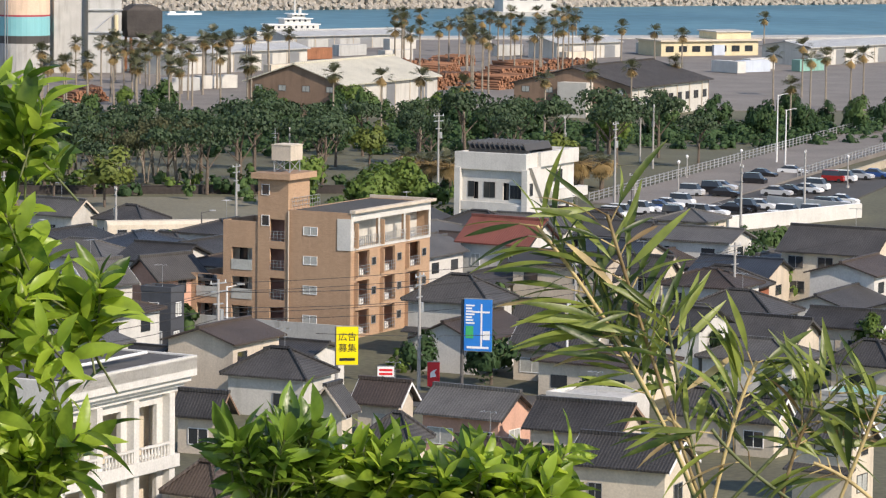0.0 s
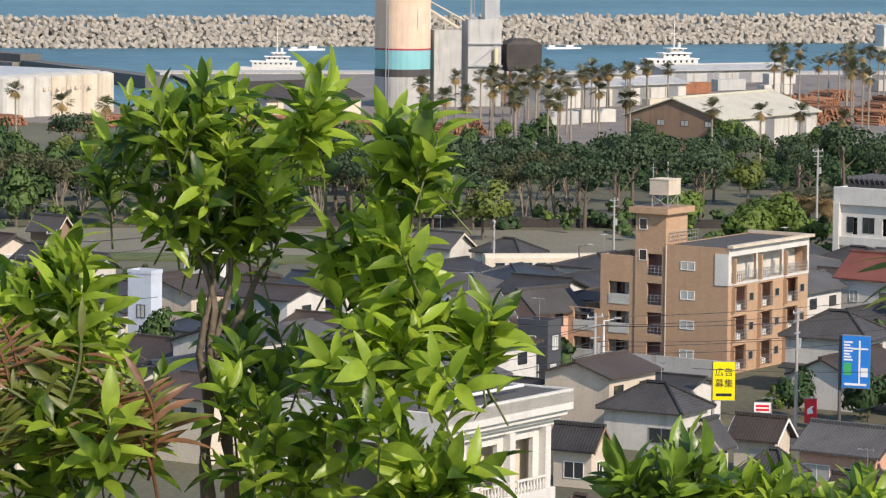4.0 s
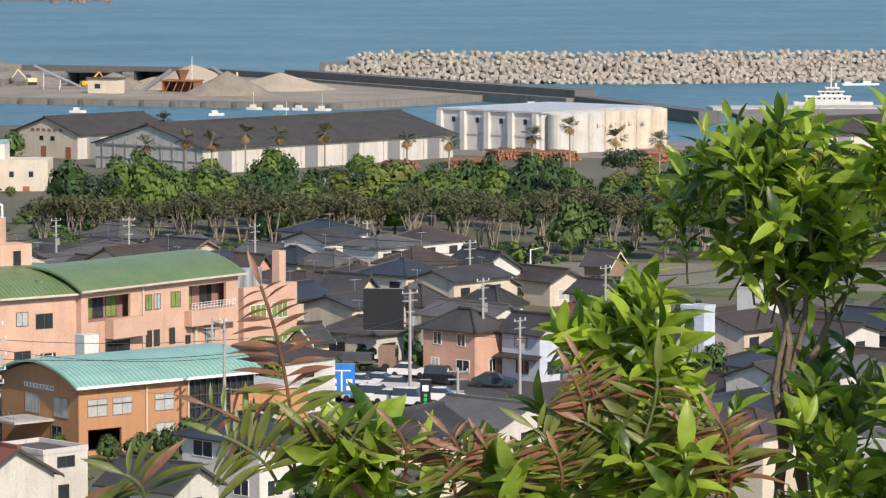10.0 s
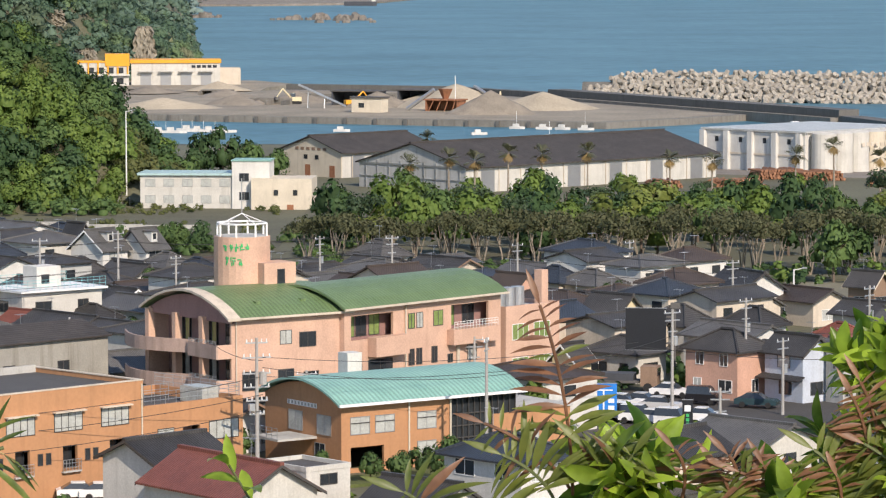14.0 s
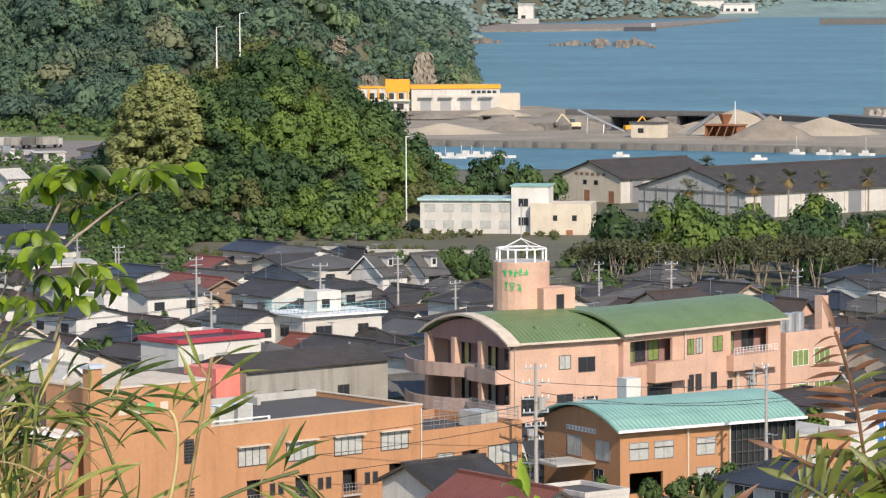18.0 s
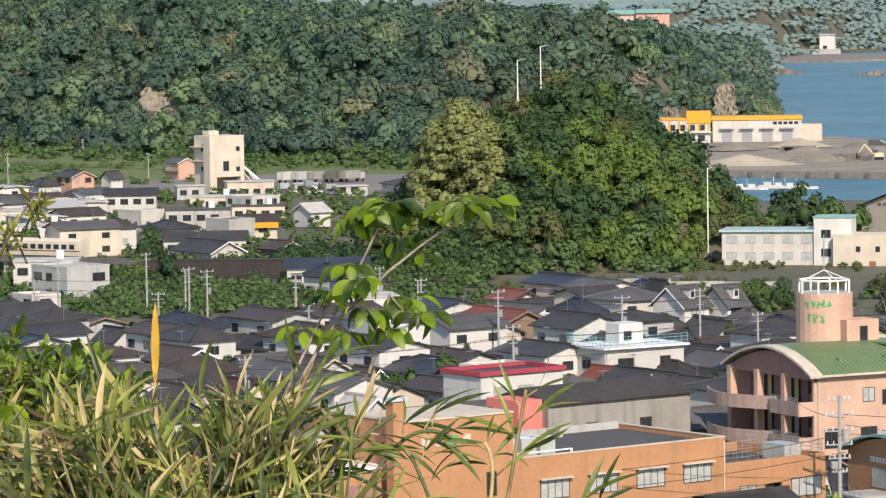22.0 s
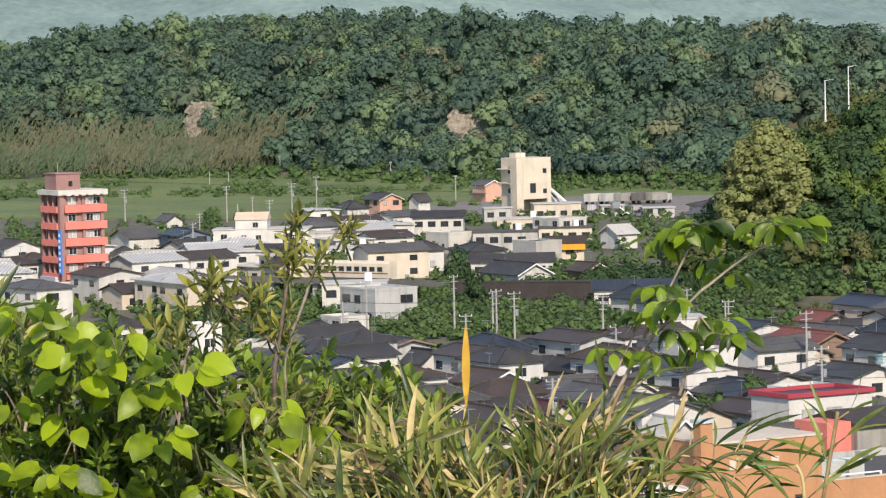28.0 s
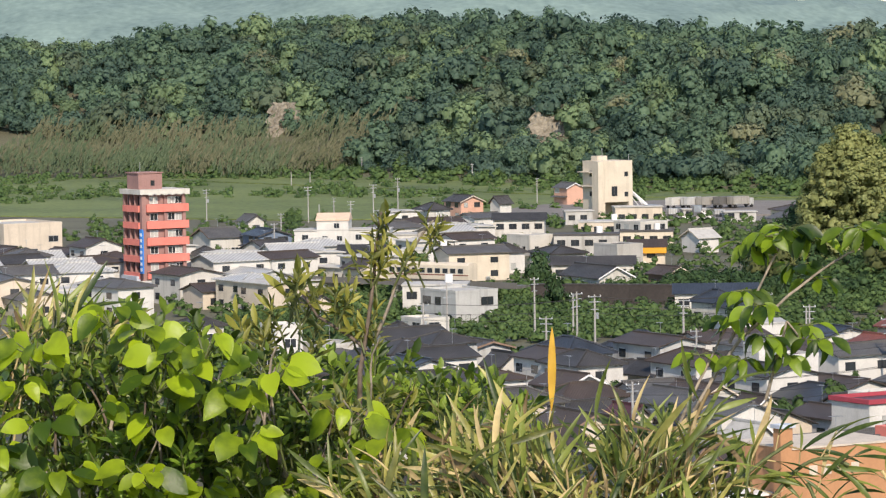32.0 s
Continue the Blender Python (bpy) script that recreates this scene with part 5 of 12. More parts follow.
# ---- the larger buildings, each from its corner nearest the hill: x along the long side, which faces -y; the end wall faces -x ----
def panel(b, face, s0, s1, z0, z1, y0, y1):
    """A box on a wall: s along it, y0..y1 from its face inwards (negative: proud)."""
    if s1 - s0 < 1e-3 or z1 - z0 < 1e-3:
        return
    if face == "side":
        b.box(s0, s1, y0, y1, z0, z1)
    else:
        b.box(y0, y1, s0, s1, z0, z1)


def holed(b, face, s0, s1, z0, z1, rows, t=0.25, off=0.0):
    """A wall with openings: rows of (z0, z1, [(s0, s1), ...]) from the bottom up."""
    z = z0
    for a, c, holes in rows:
        panel(b, face, s0, s1, z, a, off, off + t)
        s = s0
        for p, q in holes:
            panel(b, face, s, p, a, c, off, off + t)
            s = q
        panel(b, face, s, s1, a, c, off, off + t)
        z = c
    panel(b, face, s0, s1, z, z1, off, off + t)


def win(ob, face, s, z, w, h, glass="glass", fm="frame_grey", bars=1, off=0.0):
    at = on_wall(s, off, z, 0) if face == "side" else on_wall(off, s, z, -90)
    return window(ob, at, w, h, glass, fm, bars)


def railing(ob, a, b, z, h=1.1, material="steel", step=0.9, name="railing"):
    r = Build()
    a, b = Vector((a[0], a[1], z)), Vector((b[0], b[1], z))
    n = max(2, int((b - a).length / step))
    for i in range(n + 1):
        p = a.lerp(b, i / n)
        r.tube(p, p + Vector((0, 0, h)), 0.025, 0.025, 4)
    for k in (0.35, 0.7, 1.0):
        r.tube(a + Vector((0, 0, h * k)), b + Vector((0, 0, h * k)), 0.03, 0.03, 4)
    return part(name, r, material, ob)


# tan apartment block with a stair tower and a rooftop tank
def apartment():
    ob = thing("apartment_building", 101.7, 350.6, 0, 45, "tan brick-tiled apartment block with balconies and a rooftop water tank", "apartment building")
    F = 2.95
    L, h = 16.9, 12.6
    b = Build()
    # end wall of the main block is blank but for small windows; side wall has deep balconies
    panel(b, "end", 0, 7.1, 0, h, 0, 0.25)
    rows = [(k * F + 0.25, k * F + 2.75, [(0.9 + i * 5.4, 3.9 + i * 5.4) for i in range(3)]) for k in range(3)] + [(3 * F + 0.25, 3 * F + 2.95, [(0.4 + i * 5.45, 5.65 + i * 5.45) for i in range(3)])]
    holed(b, "side", 0.25, L, 0, h, rows, 0.25)
    b.box(L - 0.25, L, 0.25, 7.1, 0, h).box(0.25, L, 6.9, 7.1, 0, h)
    parts("wall", b, "tan_tile", ob)
    part("roof", Build().box(0.3, L - 0.3, 0.3, 6.9, h - 0.3, h - 0.05), "asphalt", ob)
    part("roof_edge", Build().box(-0.1, L + 0.35, -0.55, 0.1, h, h + 0.28).box(L, L + 0.35, 0.1, 7.1, h, h + 0.28), "beige", ob)
    part("back_wall", Build().box(0.25, L - .25, 1.5, 1.65, 0, h - .35), "pink_wall", ob)
    for k in range(4):
        part("floor_slab", Build().box(0.25, L - .25, 0.02, 1.5, k * F + 0.05, k * F + 0.22), "beige", ob)
        for i in range(3):
            s = 0.9 + i * 5.4
            win(ob, "side", s + 0.9, k * F + 0.3, 1.5, 2.0, "curtain_glass" if (i + k) % 2 else "glass", "frame_white", 1, 1.5)
            win(ob, "side", s + 2.45, k * F + 0.9, 0.8, 1.1, "glass", "frame_grey", 0, 1.5)
            railing(ob, (s, -0.06), (s + 3.0, -0.06), k * F + 0.25, 1.05, "steel", 0.4)
            part("divider", Build().box(s - 0.18, s - 0.02, -0.45, 0, k * F + 0.2, k * F + 2.7), "tan_tile", ob)
            if k < 3:
                win(ob, "side", s + 3.9, k * F + 1.2, 0.8, 0.7, "glass", "frame_grey", 0)
            part("air_conditioner", Build().box(s + 2.1, s + 2.85, 0.6, 0.95, k * F + .25, k * F + .85), "frame_white", ob)
        win(ob, "end", 4.6, k * F + 1.35, 1.5, 0.75, "curtain_glass", "frame_white", 1)
    top = Build()
    holed(top, "side", -0.02, L, 3 * F, h - .02, [(3 * F + 0.3, 3 * F + 2.9, [(0.45 + i * 5.45, 5.6 + i * 5.45) for i in range(3)])], 0.06, -0.07)
    top.box(-0.08, -0.02, -0.01, 1.5, 3 * F, h - .6)
    part("top_floor_panel", top, "white_clean", ob, "white painted top floor")
    part("top_back_wall", Build().box(0.26, L - .26, 1.42, 1.5, 3 * F + .22, h - .36), "white", ob)
    for i in range(3):
        railing(ob, (0.45 + i * 5.45, -.12), (5.6 + i * 5.45, -.12), 3 * F + .2, 1.1, "steel", .4)
    # stair tower
    t = Build()
    holed(t, "end", 7.1, 10.6, 0, 15.6, [(k * F + 0.5, k * F + 2.7, [(7.5, 9.2)]) for k in range(4)], 0.25, -0.12)
    t.box(0.13, 4.2, 10.35, 10.6, 0, 15.6).box(0.13, 4.2, 7.1, 7.35, h, 15.6).box(3.95, 4.2, 7.35, 10.35, 0, 15.6)
    part("stair_tower", t, "tan_tile", ob)
    part("stair_back", Build().box(1.4, 1.55, 7.36, 10.34, 0, 15.4), "mauve", ob)
    for k in range(4):
        railing(ob, (-0.1, 7.5), (-0.1, 9.2), k * F + 0.5, 1.0, "steel", 0.35)
        part("landing", Build().box(0.15, 1.4, 7.36, 10.34, k * F + .3, k * F + .48), "concrete", ob)
    win(ob, "end", 9.7, 14.0, 0.8, 1.0, "glass", "frame_white", 0, -0.12)
    win(ob, "end", 9.7, 10.9, 0.8, 1.0, "glass", "frame_white", 0, -0.12)
    part("tower_roof", Build().box(-0.7, 4.8, 6.6, 11.1, 15.6, 16.2), "tan_tile", ob)
    part("drain_pipe", Build().tube((-0.2, 7.0, 0), (-0.2, 7.0, 12.5), 0.07), "beige", ob)
    # rooftop tank on its stand
    s = Build()
    for p in ((1.0, 7.6), (3.0, 7.6), (1.0, 9.4), (3.0, 9.4)):
        s.tube((*p, 16.2), (*p, 17.4), 0.06)
    for p, q in (((1.0, 7.6), (3.0, 7.6)), ((1.0, 7.6), (1.0, 9.4)), ((3, 9.4), (1, 9.4))):
        s.tube((*p, 16.2), (*q, 17.4), 0.04).tube((*q, 16.2), (*p, 17.4), 0.04)
    part("tank_stand", s, "steel", ob)
    part("water_tank", Build().box(0.8, 3.2, 7.4, 9.6, 17.4, 18.9), "beige", ob)
    part("tank_lid", Build().box(0.75, 3.25, 7.35, 9.65, 18.9, 19.0), "cream", ob)
    part("antenna", Build().tube((2, 9.9, 16.2), (2, 9.9, 20.5), 0.03).tube((1.4, 9.9, 20.0), (2.6, 9.9, 20.0), 0.02).tube((1.6, 9.9, 19.6), (2.4, 9.9, 19.6), 0.02), "steel", ob)
    railing(ob, (0.3, 6.9), (6, 6.9), h - 0.05, 1.2, "steel", 0.5)
    # left sections, stepping down
    for y0, y1, hh, n in ((10.6, 14.7, 11.2, 4), (14.7, 18.6, 5.6, 2)):
        w = Build()
        holed(w, "end", y0, y1, 0, hh, [(k * F + 0.35, k * F + 2.6, [(y0 + 0.7, y0 + 3.1)]) for k in range(n - 1 if n == 4 else n)], 0.25)
        w.box(0.25, 6, y1 - 0.25, y1, 0, hh).box(5.75, 6, y0, y1 - .25, 0, hh)
        parts("wing_wall", w, "tan_tile", ob)
        part("wing_roof", Build().box(0.25, 5.75, y0, y1 - .25, hh - .8, hh - .6), "flat_roof", ob)
        part("wing_back", Build().box(1.4, 1.55, y0, y1 - .26, 0, hh - .85), "white", ob)
        for k in range(n - 1 if n == 4 else n):
            win(ob, "end", y0 + 1.3, k * F + .4, 0.9, 1.95, "curtain_glass", "frame_grey", 0, 1.4)
            win(ob, "end", y0 + 2.5, k * F + .4, 0.8, 1.95, "glass", "frame_dark", 0, 1.4)
            part("balcony_panel", Build().box(-0.06, -0.02, y0 + 0.7, y0 + 3.1, k * F + .35, k * F + 1.4), "curtain_glass", ob)
            part("floor_slab", Build().box(0.02, 1.4, y0 + .02, y1 - .3, k * F + .15, k * F + .33), "beige", ob)
    part("garden_wall", Build().box(-2.6, -2.4, -1, 19, 0, 1.7), "grey_wall", ob)


apartment()


# white office with a slatted roof pergola
def office():
    ob = thing("office_building", 151.7, 443.9, 0, 45, "modern white office building with a dark slatted rooftop pergola", "office building")
    L, W, h = 14.5, 9.5, 10.6
    b = Build()
    holed(b, "end", 0, W, 0, h, [(4.6, 6.8, [(2.2, 3.1), (6.6, 7.4)])], 0.3)
    b.box(0.3, L, 0, 0.3, 0, h - 3).box(L - .3, L, .3, W, 0, h).box(.3, L - .3, W - .3, W, 0, h)
    b.box(0.3, L, 0.0, 0.3, h - 3, h)
    parts("wall", b, "white_clean", ob)
    part("recess_glass", Build().box(0.7, 0.8, 1.5, 8.0, 4.5, 7), "glass", ob)
    band = Build().box(-0.5, 0, -0.4, W + .3, 8.4, h).box(-0.5, 0, -0.4, W + .3, 3.2, 4.3)
    parts("band", band, "white_clean", ob)
    part("corner_pillar", Build().box(-0.75, 0.0, -0.7, 0.1, 0, 8.6), "white_clean", ob)
    part("corner_pillar", Build().box(-0.75, 0.0, W - .6, W + .2, 0, 8.6), "white_clean", ob)
    # slanting fin and balcony on the sunny side
    fin = Build().add([(1.0, -0.5, 8.8), (3.6, -0.5, 8.8), (6.2, -0.5, 4.4), (4.6, -0.5, 4.4), (1.0, -0.02, 8.8), (3.6, -0.02, 8.8), (6.2, -0.02, 4.4), (4.6, -0.02, 4.4)],
                      [(0, 3, 2, 1), (4, 5, 6, 7), (0, 1, 5, 4), (1, 2, 6, 5), (2, 3, 7, 6), (3, 0, 4, 7)])
    part("slanting_fin", fin, "white_clean", ob)
    part("roof_band", Build().box(3.6, L + .4, -0.5, -0.01, 8.8, h), "white_clean", ob)
    part("balcony", Build().box(5.4, L + 1.6, -1.3, -0.01, 4.4, 5.6), "white_clean", ob)
    for s, z, w, hh in ((1.6, 5.2, 1.3, 1.5), (9.0, 6.6, 1.0, 1.4), (10.4, 6.6, 1.0, 1.4), (7.6, 2.6, 1.0, 0.9), (1.2, 1.8, 0.9, 1.3), (9.6, 1.6, 0.9, 1.5), (11.2, 1.6, 0.9, 1.5), (12.6, 2.4, .8, 1.2)):
        win(ob, "side", s, z, w, hh, "glass", "frame_dark", 1)
    win(ob, "end", 1.2, 4.9, 1.6, 1.6, "glass", "frame_dark", 2)
    win(ob, "end", 4.6, 1.2, 1.4, 0.8, "glass", "frame_dark", 0)
    win(ob, "end", 5.0, 4.9, 1.5, 1.9, "glass", "frame_dark", 1)
    win(ob, "end", 7.6, 4.9, .8, 1.9, "glass", "frame_dark", 0)
    part("roof", Build().box(.3, L - .3, .3, W - .3, h - .5, h - .3), "flat_roof_light", ob)
    for i in range(12):
        y = 0.8 + i * 0.72
        p = Build().add([(2, y, h + .25), (9.5, y, h + .25), (9.5, y + .12, h + .25), (2, y + .12, h + .25), (2, y + .5, h + 1.15), (9.5, y + .5, h + 1.15), (9.5, y + .62, h + 1.15), (2, y + .62, h + 1.15)],
                        [(3, 2, 1, 0), (4, 5, 6, 7), (0, 1, 5, 4), (1, 2, 6, 5), (2, 3, 7, 6), (3, 0, 4, 7)])
        part("pergola_slat", p, "frame_dark", ob)
    part("pergola_beam", Build().box(2.2, 2.4, 0.6, 9.2, h - .3, h + .3).box(9, 9.2, .6, 9.2, h - .3, h + .3), "frame_dark", ob)


office()


# white villa-like building with a moulded cornice and balustrades
def classic():
    ob = thing("banquet_house", 62.3, 254.2, 0, 44, "white stucco building with a stepped cornice, columns and balustrades", "building")
    L, W, h = 15.6, 14.0, 12.0
    b = Build()
    cols = [(-15.2 + i * 4.6, -12.2 + i * 4.6) for i in range(3)]
    holed(b, "side", -L, -1.6, 0, 9.6, [(1.0, 4.0, cols), (5.4, 8.9, cols)], 0.35, 1.3)
    b.box(-1.95, -1.6, 1.65, W, 0, 9.6).box(-L, -1.95, W - .3, W, 0, 9.6)
    parts("wall", b, "white_clean", ob)
    part("room_shade", Build().box(-L, -2, 2.6, 2.7, 0, 9.5), "cream", ob)
    c = Build()
    for k, (o, z0, z1) in enumerate(((0.9, 9.6, 10.0), (0.55, 10.0, 10.3), (0.2, 10.3, 10.7), (-0.1, 10.7, 12.0))):
        c.box(-L - .5, -o, o, W, z0, z1)
    part("cornice", c, "white_clean", ob)
    part("parapet", Build().box(-L - .5, 0.1, -0.1, 0.25, 11.2, 12.15).box(-0.25, 0.1, 0.25, W, 11.2, 12.15), "white_clean", ob)
    part("roof", Build().box(-L, -0.3, 0.3, W - .3, 12.0, 12.05), "flat_roof", ob)
    part("roof_pipe", Build().tube((-12, 2.2, 12.5), (-3, 2.2, 12.5), 0.12).tube((-12, 2.9, 12.3), (-5, 2.9, 12.3), 0.1), "frame_white", ob)
    for i in range(4):
        x = -1.9 - i * 4.6
        part("column", Build().box(x - 0.35, x + 0.35, 0.7, 1.3, 0, 9.6), "white_clean", ob)
    part("floor_band", Build().box(-L, -1.2, 0.5, 1.3, 4.3, 5.2), "white_clean", ob)
    for i in range(3):
        x0 = -6.1 - i * 4.6
        part("balustrade_rail", Build().box(x0, x0 + 3.8, 0.55, 0.75, 6.05, 6.2), "white_clean", ob)
        for j in range(9):
            part("baluster", shared("baluster", lambda: Build().tube((0, 0, 5.2), (0, 0, 5.6), 0.06, 0.1, 6).tube((0, 0, 5.6), (0, 0, 6.05), 0.1, 0.05, 6).mesh("baluster", "white_clean")), "", ob, at=pose(x0 + .25 + j * .41, .65, 0))
        win(ob, "side", x0 + 1.1, 5.5, 1.3, 2.5, "glass", "frame_dark", 1, 2.6)
        win(ob, "side", x0 + 1.1, 1.2, 1.6, 2.3, "glass", "frame_dark", 1, 2.6)


classic()


# nursing home: salmon walls, vaulted green roofs, round tower
def vault(b, L, W, z, rise, over=0.6, t=0.22, n=10, x0=0.0):
    """A shallow barrel roof along x, spanning y = 0..W."""
    prof = []
    for i in range(n + 1):
        k = i / n
        prof.append((-over + (W + 2 * over) * k, z + rise * math.sin(math.pi * k) ** 0.85))
    poly = prof + [(y, zz - t) for y, zz in reversed(prof)]
    b.side([(y, zz) for y, zz in reversed(poly)], x0 - over, x0 + L + over)


def home():
    ob = thing("nursing_home", -26.8, 364.0, 0, 36, "salmon-pink nursing home with green vaulted roofs and a round tower", "nursing home")
    h, W = 10.5, 16.0
    # gable block: open balconies on the end wall
    b = Build()
    b.box(1.6, 13.6, 0, 0.3, 0, h).box(0, 1.6, 0, 0.3, 0, h)
    b.box(13.3, 13.6, .3, W, 0, h).box(0, 13.3, W - .3, W, 0, h)
    parts("wall", b, "salmon", ob)
    # mauve back wall, darker than the salmon, paints in the recess's shade
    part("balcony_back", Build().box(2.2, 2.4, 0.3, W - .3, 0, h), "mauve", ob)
    for z in (0.0, 3.5, 7.0):
        part("balcony_slab", Build().box(-0.6, 2.2, 0.3, W, z - .15, z + .1), "concrete", ob)
        if z > 0:
            # fronts on the end wall take the pink with shade in its colour
            arc = [(-1.3 - 2.2 * math.sin(math.pi * i / 12) - .4 * i / 12, 5.2 + (W - 3.2) * i / 12) for i in range(13)]
            part("balcony_front", Build().prism([(q + .2, w) for q, w in arc] + [(q, w) for q, w in reversed(arc)], z - .3, z + 1.05), "shaded_pink", ob)
            part("balcony_deck", Build().prism([(q + .2, w) for q, w in arc] + [(-.6, W + 2), (-.6, 5.2)], z - .14, z + .09), "concrete", ob)
            part("balcony_front", Build().box(-1.9, -1.7, -0.2, 5.2, z - 0.5, z + 0.9), "shaded_pink", ob)
            part("balcony_side", Build().box(-1.7, 0, -0.2, 0.0, z - .5, z + .9), "salmon", ob)
            railing(ob, (-1.8, 0), (-1.8, 5.2), z + .9, 0.4, "steel", 0.6)
        for y in (5.2, 10.4, 15.7):
            part("pier", Build().box(-0.4, 0.4, y - .35, y + .35, z, z + 3.3), "salmon", ob)
        for y in (2.7, 7.8, 13.0):
            win(ob, "end", y, z + .2, 3.6, 2.5, "glass", "frame_dark", 3, 2.2)
            win(ob, "end", y - 1.2, z + .3, 0.8, 2.2, "green_glass" if z > 5 else "curtain_glass", "frame_dark", 0, 2.12)
    g = Build()
    prof = [(W * i / 10, h - .1 + 1.9 * math.sin(math.pi * i / 10) ** .85) for i in range(11)]
    g.side([(0, h - .6)] + [(W, h - .6)] + [p for p in reversed(prof)], 0.1, 0.35)
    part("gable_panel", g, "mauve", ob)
    r = Build(); vault(r, 13.6, W, h, 2.4)
    part("green_roof", r, "tin_green", ob, smooth=False)
    for q in (4.2, 9.6):
        part("roof_vent", Build().box(q - .3, q + .3, 1.6, 2.2, h + .2, h + 2.4 * math.sin(math.pi * 1.9 / W) + .45), "tin_green", ob)
    e = Build(); vault(e, 0.05, W, h - .02, 2.43, 0.72, 0.24, x0=-0.05)
    part("roof_edge", e, "beige", ob)
    part("gutter", Build().box(-.6, 14.2, -0.75, -0.6, h - .2, h + .02), "beige", ob)
    for s, z, w, hh, gl in ((6.4, 7.6, 1.3, 1.3, "curtain_glass"), (9.0, 7.2, 1.9, 1.4, "glass"), (2.0, 3.2, 1.4, 1.8, "glass"), (6.4, 3.0, 1.8, 2.0, "glass"), (9.4, 3.6, 1.7, 1.0, "glass"), (3.4, 0.8, 1.6, 1.6, "glass"), (7.0, .8, 2.0, 1.6, "glass")):
        win(ob, "side", s, z, w, hh, gl, "frame_dark", 1)
    for s in (5.2, 6.6, 8.2):
        part("air_conditioner", Build().box(s, s + 1.0, -0.9, -0.1, 1.9, 2.9), "frame_white", ob)
    parts("drain_pipe", Build().tube((0.5, -0.12, 0), (0.5, -0.12, h - .3), .07).tube((13.4, -0.12, 0), (13.4, -0.12, h - .3), .07), "beige", ob)
    # round tower behind the ridge
    n = 24
    ring = [(8.5 + 2.9 * math.cos(2 * math.pi * i / n), 11.5 + 2.9 * math.sin(2 * math.pi * i / n)) for i in range(n)]
    tw = part("tower", Build().prism(ring, 11, 17.6), "salmon", ob, smooth=False)
    part("tower_block", Build().box(8.6, 12.4, 7.4, 10.4, 11, 15.0), "salmon", ob)
    win(ob, "side", 10.6, 12.6, 0.8, 1.7, "glass", "frame_dark", 0, 7.4)
    part("tower_floor", Build().prism([(8.5 + (x - 8.5) * .9, 11.5 + (y - 11.5) * .9) for x, y in ring], 17.6, 17.65), "flat_roof_light", ob)
    cr = Build()
    tops = []
    for i in range(8):
        a = 2 * math.pi * i / 8
        p = Vector((8.5 + 2.6 * math.cos(a), 11.5 + 2.6 * math.sin(a), 17.6))
        cr.tube(p, p + Vector((0, 0, 1.3)), 0.11, .11, 5)
        tops.append(p + Vector((0, 0, 1.3)))
    for i in range(8):
        cr.tube(tops[i], tops[(i + 1) % 8], 0.11, .11, 5)
        if i % 2 == 0:
            cr.tube(tops[i], (8.5, 11.5, 19.9), .05, .05, 5)
    part("crown_frame", cr, "frame_white", ob)
    part("lightning_rod", Build().tube((8.5, 11.5, 19.9), (8.5, 11.5, 23.5), 0.05), "steel", ob)
    # green lettering on the drum, too worn to read: strokes
    rr = random.Random(3)
    for row, z in ((0, 16.6), (1, 15.2)):
        for i in range(5 if row == 0 else 3):
            a0 = radians(204 + i * (11 if row == 0 else 15))
            for k in range(5):
                a = a0 + rr.uniform(-.05, .05) * (1 + row * .5)
                zz = z + rr.uniform(-.24, .24) * (1 + row * .4)
                p = Vector((8.5 + 2.93 * math.cos(a), 11.5 + 2.93 * math.sin(a), zz))
                tdir = Vector((-math.sin(a), math.cos(a), 0))
                hh, ww = (0.05, .2) if k % 2 else (.2, .05)
                q = Build()
                nrm = Vector((math.cos(a), math.sin(a), 0)) * .03
                q.add([p - tdir * ww - Vector((0, 0, hh)), p + tdir * ww - Vector((0, 0, hh)), p + tdir * ww + Vector((0, 0, hh)), p - tdir * ww + Vector((0, 0, hh)),
                       p - tdir * ww - Vector((0, 0, hh)) + nrm, p + tdir * ww - Vector((0, 0, hh)) + nrm, p + tdir * ww + Vector((0, 0, hh)) + nrm, p - tdir * ww + Vector((0, 0, hh)) + nrm],
                      [(3, 2, 1, 0), (4, 5, 6, 7), (0, 1, 5, 4), (1, 2, 6, 5), (2, 3, 7, 6), (3, 0, 4, 7)])
                part("sign_stroke", q, "sign_green", ob, "green painted stroke of the worn sign")
    # second wing, turned back
    ob2 = thing("nursing_home_wing", -15.9, 371.1, 0, 50, "salmon-pink wing of the nursing home with a green vaulted roof", "nursing home")
    L = 24.5
    b = Build()
    holed(b, "side", 0, L, 0, 10.75, [(7.4, 9.9, [(1.0, 7.4), (16.5, 22.5)])], 0.3)
    b.box(L - .3, L, .3, 12, 0, 10.75).box(0, .3, .3, 12, 0, 10.75).box(.3, L - .3, 11.7, 12, 0, 10.75)
    parts("wall", b, "salmon", ob2)
    # back of the recess darkened with mauve, shade included in the colour
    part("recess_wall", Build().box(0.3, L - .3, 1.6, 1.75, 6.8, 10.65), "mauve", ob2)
    r = Build(); vault(r, L, 12, 10.75, 2.15)
    part("green_roof", r, "tin_green", ob2)
    part("gutter", Build().box(-.6, L + .6, -0.75, -0.6, 10.55, 10.77), "beige", ob2)
    parts("bay", Build().box(3.5, 8.6, -1.2, -0.01, 5.6, 7.6).box(15.8, 23.2, -1.0, -.01, 5.8, 7.4), "salmon", ob2)
    railing(ob2, (16, -0.9), (23, -0.9), 7.4, .8, "frame_white", 0.5)
